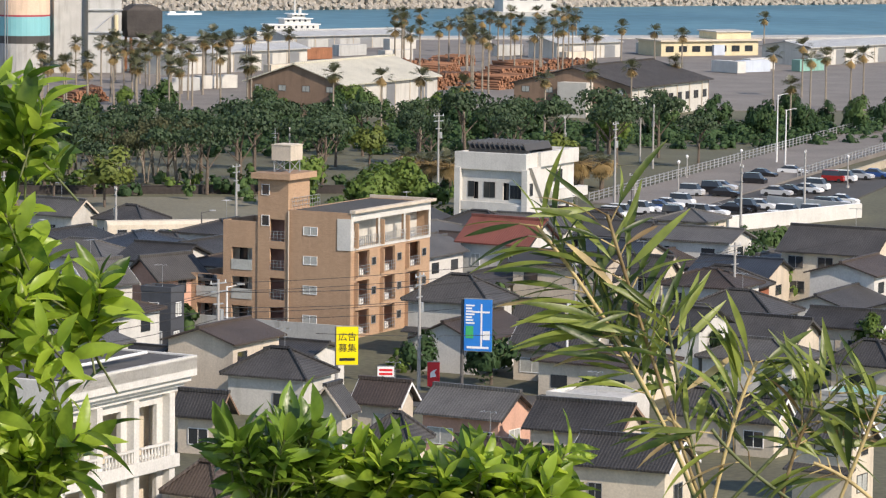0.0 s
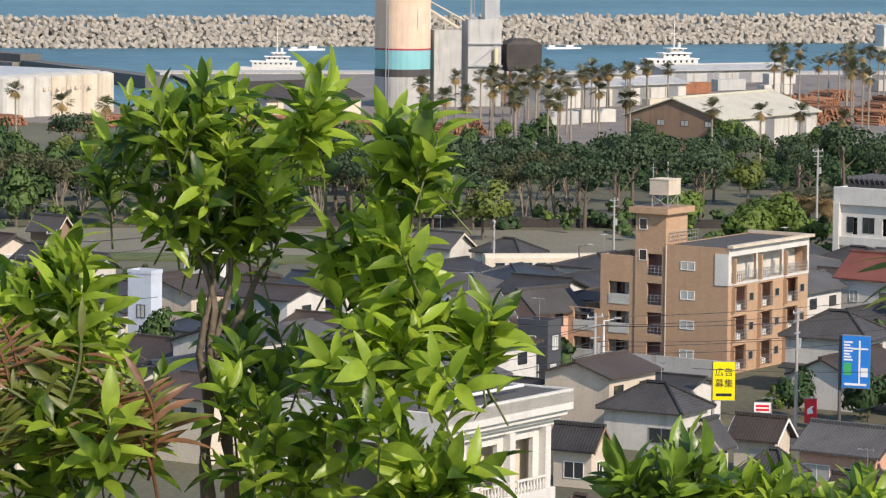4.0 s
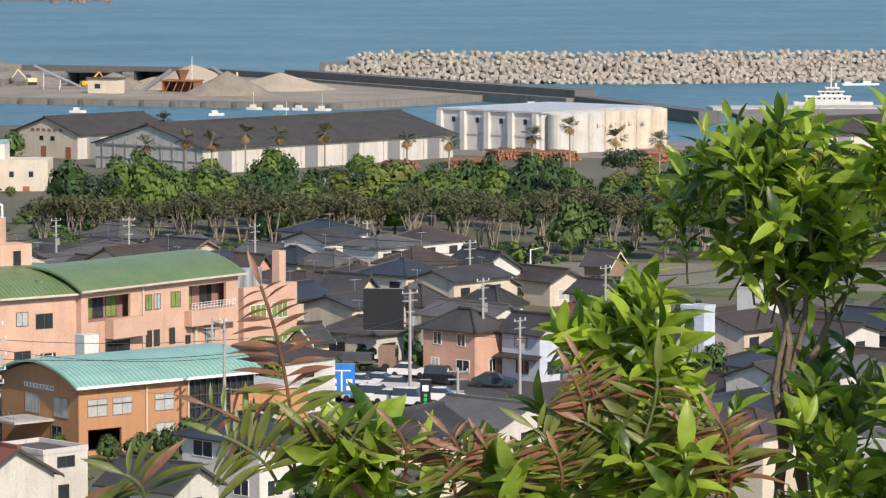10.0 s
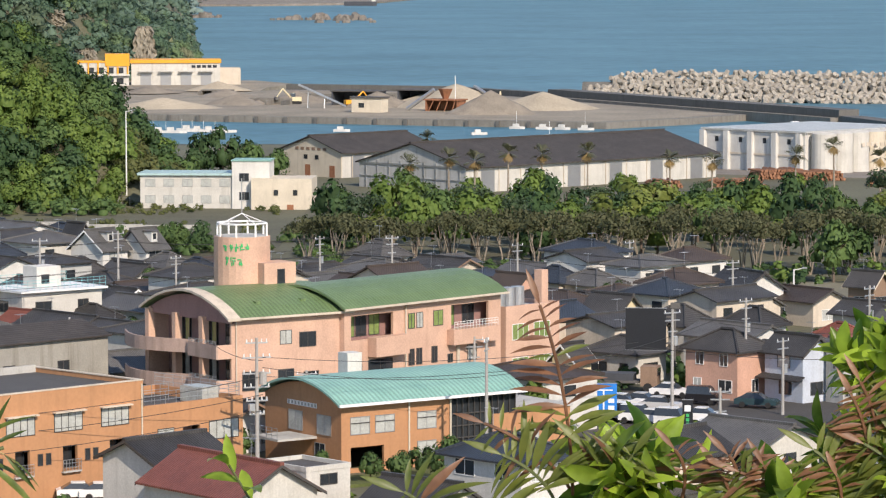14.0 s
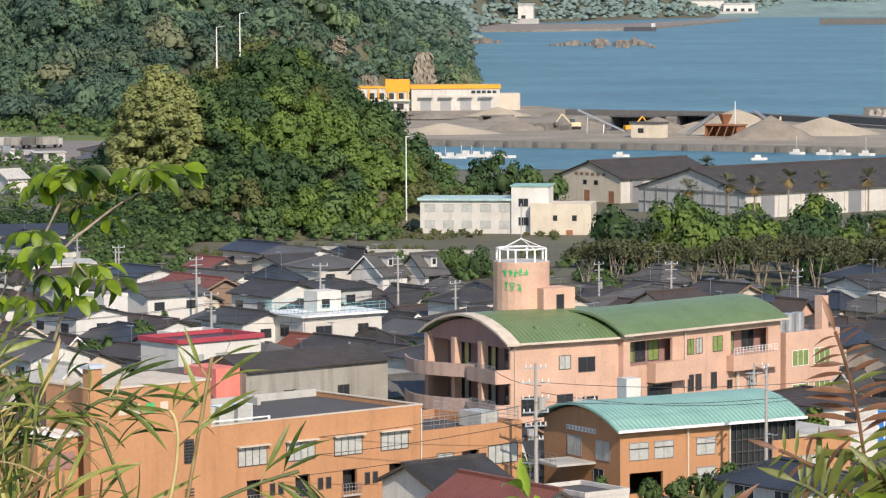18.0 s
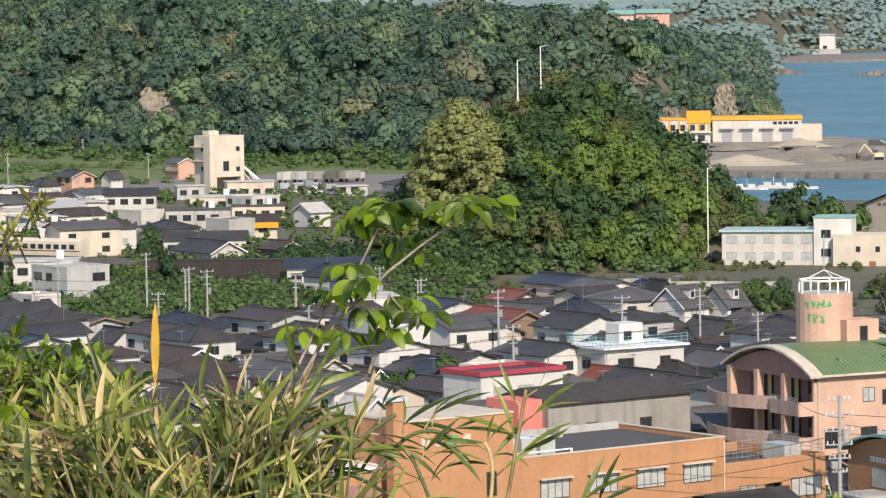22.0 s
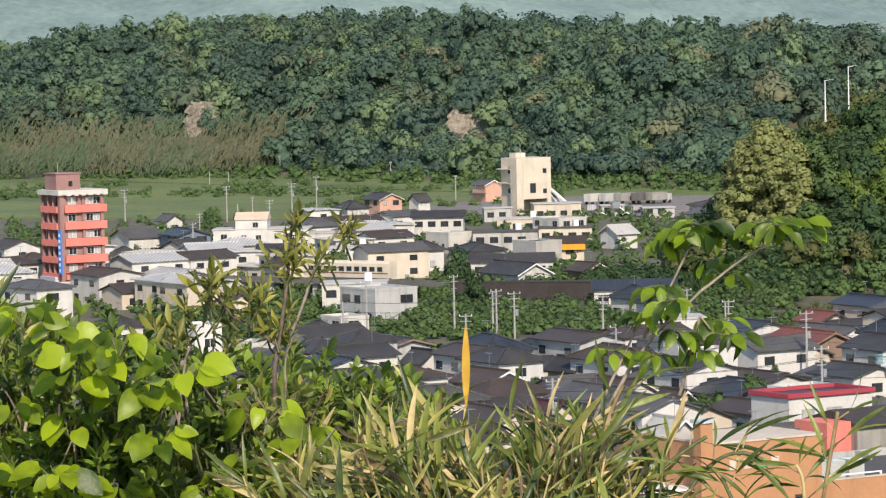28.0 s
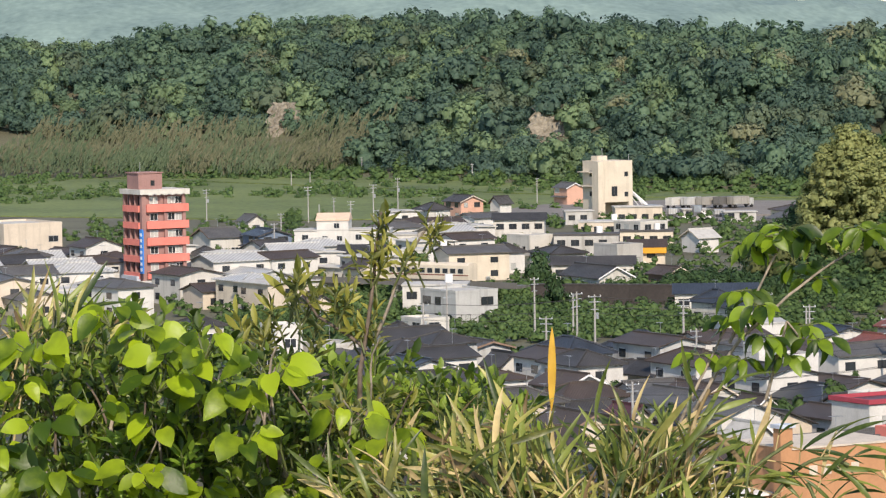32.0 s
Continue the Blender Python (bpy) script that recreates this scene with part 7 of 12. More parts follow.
# salmon shop and flat tower
def salmon():
    ob = thing("shop_tower", -245.1, 653.6, 0, 45, "six-storey coral-pink shop building with balcony bands", "building")
    L, W, F, h = 9.0, 8.6, 3.15, 19.0
    part("core", Build().box(.6, L - .4, .4, W - .2, 0, h - .2), "mauve", ob)
    parts("corner_pier", Build().box(-.05, .8, -.05, .9, 0, h), "mauve", ob)
    parts("corner_pier", Build().box(L - .6, L + .05, -.05, .6, 0, h).box(-.05, .5, W - .6, W, 0, h), "mauve", ob)
    part("mid_pier", Build().box(4.6, 5.2, -.08, .4, 0, h), "mauve", ob)
    for k in range(6):
        z = k * F
        if k:
            part("balcony_band", Build().box(.85, L + .5, -.45, -.1, z - .1, z + 1.35), "salmon_pink", ob)
            part("balcony_band", Build().box(-.4, -.06, .92, W - .62, z - .1, z + 1.1), "salmon_pink", ob)
        for s in (2.6, 6.3, 7.7):
            win(ob, "side", s, z + 1.5 if k else z + .9, 1.5, 1.2, ("glass", "curtain_glass")[(k * 3 + int(s)) % 2], "frame_white", 1, .4)
        for s in (2.2, 4.4, 6.6):
            win(ob, "end", s, z + 1.2, 1.5, 1.7, "glass", "frame_dark", 1, .6)
        for s in (3.3, 5.5):
            part("fin", Build().box(-.1, .6, s - .12, s + .12, z + .1, z + F), "mauve", ob)
    part("cornice", Build().box(-.6, L + .7, -.6, W + .2, h, h + .9), "white", ob)
    for i in range(6):
        part("awning_scallop", Build().tube((1.6 + i * 1.5, -.62, h - .15), (1.6 + i * 1.5, -.62, h + .1), .55, .55, 10), "white", ob)
    part("penthouse", Build().box(.3, 5.2, 2.0, 7.2, h + .9, h + 3.9), "mauve", ob)
    part("penthouse_roof", Build().box(.1, 5.4, 1.8, 7.4, h + 3.9, h + 4.1), "mauve", ob)
    win(ob, "side", 3.2, h + 1.6, .7, .9, "glass", "frame_dark", 0, 2.0)
    part("antenna", Build().tube((2, 5, h + 4), (2, 5, h + 6), .04), "steel", ob)
    part("blue_sign", Build().box(-.7, -.45, -1.5, -.2, 4.2, 12.5), "sign_blue", ob, "tall blue shop sign with worn white characters")
    for i in range(7):
        part("sign_bar", Build().box(-.76, -.7, -1.2, -.5, 4.6 + i * 1.1, 5.2 + i * 1.1), "sign_white", ob)
    part("shop_front", Build().box(-.9, -.1, 1, 8, 2.6, 3.6), "bluegrey", ob)


salmon()

# ---- port and warehouses ----
def warehouse(x, y, rot, L, W, h, rise, wall, roofm, endm, label, doors=0, wins=0):
    ob = thing("warehouse", x, y, 0, rot, label, "warehouse")
    part("wall", Build().box(.25, L - .25, .02, W - .02, 0, h), wall, ob)
    g = Build().side([(0, 0), (W, 0), (W, h), (W / 2, h + rise - .1), (0, h)], 0, .25)
    part("end_wall", g, endm, ob)
    part("far_wall", Build().side([(0, 0), (W, 0), (W, h), (W / 2, h + rise - .1), (0, h)], L - .25, L), endm, ob)
    r = Build().side([(-.8, h - .8 * rise / (W / 2)), (W / 2, h + rise), (W + .8, h - .8 * rise / (W / 2)), (W + .8, h - .8 * rise / (W / 2) + .2), (W / 2, h + rise + .22), (-.8, h - .8 * rise / (W / 2) + .2)][::-1], -.5, L + .5)
    part("roof", r, roofm, ob)
    part("ridge_cap", Build().box(-.5, L + .5, W / 2 - .35, W / 2 + .35, h + rise + .12, h + rise + .42), roofm, ob)
    for i in range(doors):
        s = L * (i + .5) / doors
        part("shutter", Build().box(s - 1.8, s + 1.8, -.06, .05, 0, h - .8), "frame_grey", ob)
    for i in range(wins):
        win(ob, "end", W * (i + .5) / wins, h - 1.6, 1.5, 1.0, "curtain_glass", "frame_dark", 1)
    for i in range(int(L / 6)):
        part("downpipe", Build().tube((3 + i * 6, -.1, 0), (3 + i * 6, -.1, h - .1), .09, .09, 5), "beige", ob)
    return ob


wa = warehouse(-32.8, 756.6, 45, 27, 19, 5.2, 3.0, "white", "slate_brown", "cream", "old warehouse with a brown slate roof and a stained beige gable", 3, 0)
for i in range(6):
    part("sign_stroke", Build().box(-.06, 0, 4.6 + i * 1.7, 5.6 + i * 1.7, 5.4, 6.0), "brown_wall", wa, "faded lettering block")
for s in (6, 9.4):
    win(wa, "end", s + 1.5, 3.6, 1.0, .8, "glass", "frame_dark", 0)
for s in (2, 9.5):
    part("door", Build().box(-.05, .02, s, s + 1.6, 0, 2.4), "rust", wa)
wb = warehouse(-6.9, 708.6, 45, 72, 30, 5.0, 4.0, "white", "slate_brown", "grey_wall", "long warehouse with a weathered brown slate roof and white side wall", 6, 0)
for i in range(9):
    part("end_post", Build().box(-.12, 0, 1.5 + i * 3.3, 1.8 + i * 3.3, 0, 5.5), "steel", wb)
part("end_beam", Build().box(-.14, 0, 0, 30, 4.6, 5.0).box(-.14, 0, 0, 30, 2.2, 2.4), "steel", wb)
part("skylight", Build().add([(46, 5.2, 6.55), (52, 5.2, 6.55), (52, 10.0, 7.85), (46, 10.0, 7.85), (46, 5.2, 6.5), (52, 5.2, 6.5), (52, 10, 7.8), (46, 10, 7.8)], [(0, 1, 2, 3), (7, 6, 5, 4), (0, 4, 5, 1), (1, 5, 6, 2), (2, 6, 7, 3), (3, 7, 4, 0)]), "tin_white", wb)
warehouse(190.9, 665.0, 45, 38.8, 20.6, 6.0, 3.4, "white", "tin_cream", "brown_wall", "warehouse with a cream metal roof and a dark grey gable", 3, 4)
wc = warehouse(243.3, 650.7, 45, 36.5, 24.6, 6.0, 3.2, "white", "slate_brown", "brown_wall", "warehouse with a grey-brown roof and a row of side windows", 0, 5)
for i in range(9):
    win(wc, "side", 2.2 + i * 4, 2.6, 2.0, 1.4, "glass", "frame_dark", 2)
part("porch", Build().box(-3, 0, 8, 14, 0, 6.6), "white", wc)
warehouse(121, 765, 30, 26, 20, 4.2, 2.8, "cream", "slate_brown", "grey_wall", "dark-roofed shed beside the silo", 2, 0)
warehouse(189, 797, 33, 46, 10, 4.8, 1.2, "white", "tin_white", "white", "long low white storage shed behind the palms", 5, 0)
warehouse(352, 821, 30, 52, 14, 4.5, 1.2, "white", "tin_white", "white", "long white freight shed on the port yard", 6, 0)
warehouse(300, 855, 25, 22, 10, 4.0, 1.0, "white", "tin_white", "white", "small white freight shed on the port yard", 3, 0)
warehouse(245, 905, 20, 40, 10, 3.5, 1.0, "grey_wall", "tin_white", "grey_wall", "low grey quay shed behind the palms", 4, 0)

yb = thing("port_office", 331.5, 866, 0, 8, "pale yellow port office with a flat roof and a raised corner", "building")
part("wall", Build().box(0, 28, 0, 12, 0, 3.8), "yellow_wall", yb)
part("upper_floor", Build().box(17, 27, 2, 11, 3.8, 5.9), "yellow_wall", yb)
part("roof", Build().box(-.6, 28.6, -.8, 12.5, 3.8, 4.15), "cream", yb)
part("upper_roof", Build().box(16.6, 27.4, 1.6, 11.4, 5.9, 6.2), "flat_roof_light", yb)
for i in range(7):
    win(yb, "side", 2.4 + i * 3.8, 1.2, 2.2, 1.4, "glass", "frame_dark", 1)
# white shed on its quay before the breakwater
solo("harbour_platform", Build().prism(rect(386, 1132, 24, 14, 0), -6, .6), "concrete", "concrete landing before the breakwater", "quay", kind="structure")
hs = thing("harbour_shed", 377, 1127, .6, 0, "white flat-roofed harbour shed on a concrete landing", "shed")
part("wall", Build().box(0, 18, 0, 9, 0, 6.4), "white_clean", hs)
part("roof", Build().box(-.4, 18.4, -.4, 9.4, 6.4, 6.8), "tin_white", hs)
for i in range(4):
    win(hs, "side", 2.4 + i * 4.4, 3.6, 2.2, 1.4, "glass", "frame_dark", 1)

# cold store with a row of round tanks
cs = thing("cold_store", 63.1, 769.6, 0, 45, "white cold store with buttressed walls and a row of round tanks", "cold store")
part("wall", Build().box(0, 36.5, 0, 28.4, 0, 8.4), "white_clean", cs)
part("roof", Build().box(-.4, 36.9, -.4, 28.8, 8.4, 8.8), "tin_white", cs)
for i in range(5):
    part("buttress", Build().box(-.9, 0, .6 + i * 6.7, 1.9 + i * 6.7, 0, 8.3), "white_clean", cs)
    if i < 4:
        win(cs, "end", 4.4 + i * 6.7, 6.0, .8, 1.0, "glass", "frame_dark", 0)
part("wall_band", Build().box(-.15, 0, 0, 28.4, 3.4, 3.8), "beige", cs)
for i in range(7):
    tk = part("tank", Build().tube((2.8 + i * 5.3, -2.75, 0), (2.8 + i * 5.3, -2.75, 8.3), 2.6, 2.6, 20), "cream" if i > 2 else "white", cs)
    part("tank_lid", Build().tube((2.8 + i * 5.3, -2.75, 8.3), (2.8 + i * 5.3, -2.75, 8.7), 2.6, 1.2, 20), "white", tk)
for i in range(11):
    part("worn_letter", Build().box(12 + i * 1.5, 12.9 + i * 1.5, -5.42, -5.32, 5.4, 6.2), "beige", cs)

# cement silo and its works
si = thing("cement_silo", 158.5, 809.0, 0, 0, "tall cement silo, cream above, teal and dark bands, concrete base", "silo")
for nm, z0, z1, m in (("base", 0, 6.9, "concrete"), ("dark_band", 6.9, 8.6, "frame_dark"), ("teal_band", 8.6, 12.8, "teal_paint"), ("red_band", 12.8, 13.2, "red_paint"), ("upper_drum", 13.2, 24.7, "peach")):
    part(nm, Build().tube((0, 0, z0), (0, 0, z1), 6.2 + (.01 if nm != "base" else 0), None, 32), m, si)
part("white_panel", Build().add([(2.2, -5.95, 17.5), (5.9, -2.4, 17.5), (5.9, -2.4, 22), (2.2, -5.95, 22), (2.1, -5.6, 17.5), (5.6, -2.2, 17.5), (5.6, -2.2, 22), (2.1, -5.6, 22)], [(0, 1, 2, 3), (7, 6, 5, 4), (0, 4, 5, 1), (1, 5, 6, 2), (2, 6, 7, 3), (3, 7, 4, 0)]), "white", si)
part("roof_rail", Build().tube((0, 0, 24.7), (0, 0, 25.0), 6.0, 5.6, 32), "concrete", si)
part("head_house", Build().box(-4, -1, -1, 2, 25, 30).box(-.8, .3, -2, -1, 25, 31), "steel", si)
part("door_arch", Build().tube((4.2, -4.7, 0), (4.2, -4.7, 3.2), 1.4, 1.4, 10), "glass", si)
part("ladder", Build().tube((-4.6, -4.4, 0), (-4.6, -4.4, 24), .12).tube((-4.1, -4.8, 0), (-4.1, -4.8, 24), .06), "steel", si)
s2 = thing("grey_silo", 168.5, 811, 0, 0, "pale grey concrete silo beside the cement silo", "silo")
part("drum", Build().box(-3, 3.2, -3, 3, 0, 17.2), "concrete", s2)
part("gantry", Build().tube((-9, 0, 25), (3, 0, 17.5), .35, .35, 6).tube((-9, 1, 26.5), (6, 1, 18.5), .2, .2, 5).tube((-6, 0, 17), (-6, 0, 24), .12, .12, 5).tube((0, 0, 17), (0, 0, 20), .12, .12, 5), "beige", s2)
s3 = thing("works_tower", 177, 812, 0, 0, "grey corrugated works tower with a lift head and stairs", "tower")
part("body", Build().box(-3.6, 4, -3, 4, 0, 19.5), "grey_wall", s3)
part("head", Build().box(.4, 3.8, -2, 2, 19.5, 25), "steel", s3)
part("mast", Build().tube((-2.4, 0, 19.5), (-2.4, 0, 29), .25).tube((-1.6, 0, 19.5), (-1.6, 0, 27), .12), "steel", s3)
part("stairs", Build().box(-3.7, 4.2, -3.6, -3, 9, 9.3).box(-3.7, 4.2, -3.6, -3, 14, 14.3).tube((-3, -3.3, 9), (3, -3.3, 14), .15, .15, 5), "steel", s3)
part("yellow_pipe", Build().tube((2.6, -3.8, 3), (2.6, -3.8, 13), .5, .5, 8), "yellow_wall", s3)
s4 = thing("hopper_house", 186, 811, 0, 0, "rusty brown hopper house on legs", "hopper")
part("house", Build().add([(-3.6, -3, 8), (3.6, -3, 8), (3.6, 3, 8), (-3.6, 3, 8), (-4, -3.4, 10), (4, -3.4, 10), (4, 3.4, 10), (-4, 3.4, 10), (-4, -3.4, 14), (4, -3.4, 14), (4, 3.4, 14), (-4, 3.4, 14), (-2, -3, 15.2), (2, -3, 15.2), (2, 3, 15.2), (-2, 3, 15.2)],
     [(3, 2, 1, 0)] + [(i + a, i + (a + 1) % 4, i + 4 + (a + 1) % 4, i + 4 + a) for i in (0, 4, 8) for a in range(4)] + [(12, 13, 14, 15)]), "slate_brown", s4)
for p in ((-3, -2.5), (3, -2.5), (-3, 2.5), (3, 2.5)):
    part("leg", Build().tube((*p, 0), (*p, 8), .3, .3, 6), "rust", s4)


# ships
def ship(x, y, rot, s, label, blue=False):
    ob = thing("ship", x, y, -1, rot, label, "ship")
    hull = Build().prism([(-16 * s, -3.5 * s), (12 * s, -3.5 * s), (18 * s, 0), (12 * s, 3.5 * s), (-16 * s, 3.5 * s)], 0, 3.4 * s)
    part("hull", hull, "white_clean" if not blue else "tarp_blue", ob)
    for i, (a, c, z0, z1) in enumerate(((-11, 8, 3.4, 5.6), (-5, 5, 5.6, 7.6), (-2, 3, 7.6, 9.2))):
        d = part("deck_house", Build().box(a * s, c * s, -3 * s + i * .4, 3 * s - i * .4, z0 * s, z1 * s), "white_clean", ob)
        for k in range(int((c - a) / 2.2)):
            win(d, "side", (a + 1.4 + k * 2.2) * s, (z0 + 1.1) * s, .9 * s, .8 * s, "glass", "frame_white", 0, -3 * s + i * .4)
        part("deck_rail", Build().box((a - .6) * s, (c + .6) * s, -3.2 * s, 3.2 * s, z1 * s, z1 * s + .25), "frame_white", d)
    part("mast", Build().tube((0, 0, 9 * s), (0, 0, 20 * s), .35 * s, .15 * s, 6).tube((-1.6 * s, 0, 14.5 * s), (1.6 * s, 0, 14.5 * s), .12 * s, .12 * s, 5).tube((2 * s, 0, 9 * s), (2 * s, 0, 11.5 * s), .6 * s, .6 * s, 8), "white_clean", ob)
    return ob


ship(266, 974, 10, .78, "white ship with stacked deck houses and a mast at the quay")
ship(157, 975, -5, .62, "white ferry with a tall mast moored behind the sheds")
tb = thing("tarpaulin_stack", 274, 930, 0, 10, "stack of cargo under a bright blue tarpaulin", "cargo")
part("cover", Build().side([(0, 0), (6, 0), (5.6, 2.6), (3, 3.4), (.4, 2.6)], 0, 12), "tarp_blue", tb)
cr = random.Random(8)
for i in range(7):
    hx, hy = -92 + i * 3.2, 966 + cr.uniform(-6, 6)
    bt = thing("fishing_boat", hx, hy, -.9, cr.uniform(-30, 30), "small white fishing boat moored in the basin", "boat", "fishing boats")
    bt.scale = (.75, .75, .65)
    part("hull", Build().prism([(-4, -1.1), (3, -1.1), (5.4, 0), (3, 1.1), (-4, 1.1)], 0, 1.0), "white_clean", bt)
    part("cabin", Build().box(-1.8, .4, -.7, .7, 1.0, 2.3), "white_clean", bt)
    part("mast", Build().tube((-2.4, 0, 1.3), (-2.4, 0, 4.6), .06), "frame_white", bt)
for i, (x, y) in enumerate(((4, 985.6), (11, 983), (16, 981), (22, 978), (-42, 972), (-6, 955), (12, 930), (30, 925))):
    bt = thing("motor_boat", x, y - 5, -.9, cr.uniform(-30, 20), "white motor boat at the quay", "boat", "motor boats")
    bt.scale = (.62, .62, .55)
    part("hull", Build().prism([(-3, -1.0), (2, -1.0), (4, 0), (2, 1.0), (-3, 1.0)], 0, 1.2), "white_clean", bt)
    part("cabin", Build().side([(-.8, 1.2), (.8, 1.2), (.6, 2.5), (-.6, 2.5)], -1.5, 1), "white_clean", bt)
    if i % 3 == 0:
        part("mast", Build().tube((0, 0, 2.4), (0, 0, 8.5), .06), "frame_white", bt)
for x, y in ((190, 1125), (275, 1140), (83, 1000)):
    ft = thing("mooring_raft", x, y, -.9, 12, "low white floating mooring raft", "raft", "mooring rafts")
    part("deck", Build().box(-6, 6, -1, 1, 0, .5), "frame_white", ft)
    part("rail", Build().box(-5, -3, -.6, .6, .5, 1.1).box(1, 3.4, -.6, .6, .5, 1.2), "frame_white", ft)


# heaps of gravel, and log stacks
def heap(x, y, r, h, material, label, z=.96):
    b, n, m = Build(), 26, 7
    rr = random.Random(int(x * 7 + y))
    V = [(0, 0, h)]
    for j in range(1, m + 1):
        k = j / m
        for i in range(n):
            a = 2 * math.pi * i / n
            q = r * k * (1 + .1 * math.sin(3 * a + x) + rr.uniform(-.03, .03))
            V.append((q * math.cos(a) * 1.35, q * math.sin(a), h * (1 - k) ** 1.0 + rr.uniform(-.12, .12) * (1 - k)))
    F = [(0, 1 + i, 1 + (i + 1) % n) for i in range(n)]
    for j in range(m - 1):
        F += [(1 + j * n + i, 1 + (j + 1) * n + i, 1 + (j + 1) * n + (i + 1) % n, 1 + j * n + (i + 1) % n) for i in range(n)]
    b.add(V, F)
    solo("gravel_cone", b, material, label, "gravel cone", x, y, z, rr.uniform(-20, 20), "gravel heaps", smooth=True)


heap(-36, 1074, 8.5, 4.6, "gravel", "dark grey conical gravel heap on the quay")
heap(-3, 1030, 9.5, 6.6, "gravel", "tall grey-brown gravel heap on the quay")
heap(-13, 1068, 14, 7.0, "sand", "pale sandy gravel heap on the quay")
heap(12, 1060, 12, 5.0, "sand", "pale sand heap on the quay")
heap(-22, 1085, 10, 3.6, "sand", "low sand heap on the quay")
heap(-78, 1092, 7, 3.2, "gravel", "dark gravel heap beside the loading bays")
heap(-62, 1110, 8, 3.4, "gravel", "dark gravel heap beside the crusher")
heap(-112, 1180, 7, 2.6, "gravel", "dark gravel heap below the fish works")
heap(-92, 1200, 8, 3.0, "sand", "sandy heap below the fish works")
heap(-86, 1150, 7, 2.4, "gravel", "low dark gravel heap by the ramp")
heap(-98, 1070, 12, 3.0, "sand", "pale spread of sand by the slipway")
for i, (hu, hv, w, d, h, m, lab) in enumerate(((-83, 70, 14, 8, 4, "dark_wall", "dark open loading bay"), (-64, 75, 12, 8, 4.4, "dark_wall", "dark open loading bay"), (-58, 30, 9, 5, 4, "cream", "small cream site office"), (-42, 45, 10, 6, 3.0, "rust", "rusty crusher platform on legs"))):
    hx, hy = harbour(hu, hv)
    o = thing("works_bay", hx, hy, .96, -22, lab, "shed")
    part("wall", Build().box(0, w, d - .4, d, 0, h).box(0, .4, 0, d - .4, 0, h).box(w - .4, w, 0, d - .4, 0, h), m, o)
    part("roof", Build().box(-.4, w + .4, -.4, d + .4, h, h + .35), "rust" if m == "rust" else "flat_roof", o)
    if m == "cream":
        part("front", Build().box(.4, w - .4, 0, .3, 0, h), "cream", o)
        win(o, "side", 3, 1.4, 1.6, 1.2, "glass", "frame_dark", 1)
    if m == "rust":
        for k in range(4):
            part("brace", Build().tube((1 + k * 2.4, 0, 0), (2.6 + k * 2.2, 0, 3), .2, .2, 5), "rust", o)
        part("conveyor", Build().tube((-6, 1, .4), (2, 2, 6), .6, .6, 6), "steel", o)
        part("hopper", Build().tube((5, 3, 3.3), (5, 3, 6.2), .8, 2.2, 8), "rust", o)
        part("mast", Build().tube((8, 3, 3), (8, 3, 10), .12, .12, 5), "frame_white", o)


# concrete bays, walls and machines of the gravel works
wr = random.Random(44)
for hu, hv, w, d, h in ((-108, 88, 22, 9, 2.2), (-84, 96, 20, 8, 2.4), (-63, 104, 16, 8, 2.2), (-112, 64, 16, 6, 1.8)):
    hx, hy = harbour(hu, hv)
    o = thing("storage_bay", hx, hy, .96, -22.5 + wr.uniform(-4, 4), "weathered concrete storage bay for gravel", "storage bay", "storage bays")
    part("back_wall", Build().box(0, w, d, d + .5, 0, h), "quay_concrete", o)
    for k in range(int(w / 5) + 1):
        part("bay_wall", Build().box(k * 5, k * 5 + .45, 0, d, 0, h * wr.uniform(.7, 1)), "dark_concrete" if k % 2 else "quay_concrete", o)
    part("load", Build().tube((w * .4, d * .55, 0), (w * .4, d * .55, h * .7), d * .45, .3, 12), "gravel", o)
for x, y, w, d, h, rot in ((-124, 1178, 12, 6, 1.8, 4), (-96, 1170, 10, 6, 1.6, -14)):
    o = thing("storage_bay", x, y, .7, rot, "stained concrete bay and ramp wall below the fish works", "storage bay", "storage bays")
    part("back_wall", Build().box(0, w, d, d + .6, 0, h), "dark_concrete", o)
    part("deck", Build().box(0, w, d * .45, d, h - .35, h), "quay_concrete", o)
    for k in range(int(w / 4.5) + 1):
        part("bay_wall", Build().box(k * 4.5, k * 4.5 + .5, 0, d, 0, h - .36), "quay_concrete", o)
for hu, hv, rot, m in ((-72, 60, 20, "orange_paint"), (-97, 74, 200, "yellow_wall"), (-30, 70, 80, "yellow_wall")):
    hx, hy = harbour(hu, hv)
    o = thing("excavator", hx, hy, .96, rot, "excavator with a raised boom among the gravel", "excavator", "excavators")
    for s in (-1, 1):
        part("track", Build().box(-1.8, 1.8, s * 1.1 - .3, s * 1.1 + .3, 0, .8), "rubber", o)
    part("body", Build().box(-1.9, 1.1, -1.2, 1.2, .9, 2.1), m, o)
    part("cab", Build().side([(-.6, 2.1), (.6, 2.1), (.5, 3.2), (-.5, 3.2)], -.2, 1.1), "glass", o)
    part("boom", Build().tube((1.0, 0, 1.8), (3.6, 0, 4.6), .3, .22, 6), m, o)
    part("arm", Build().tube((3.6, 0, 4.6), (5.4, 0, 2.2), .22, .16, 6), m, o)
    part("bucket", Build().box(5.0, 6.0, -.6, .6, 1.2, 2.2), "pole_dark", o)
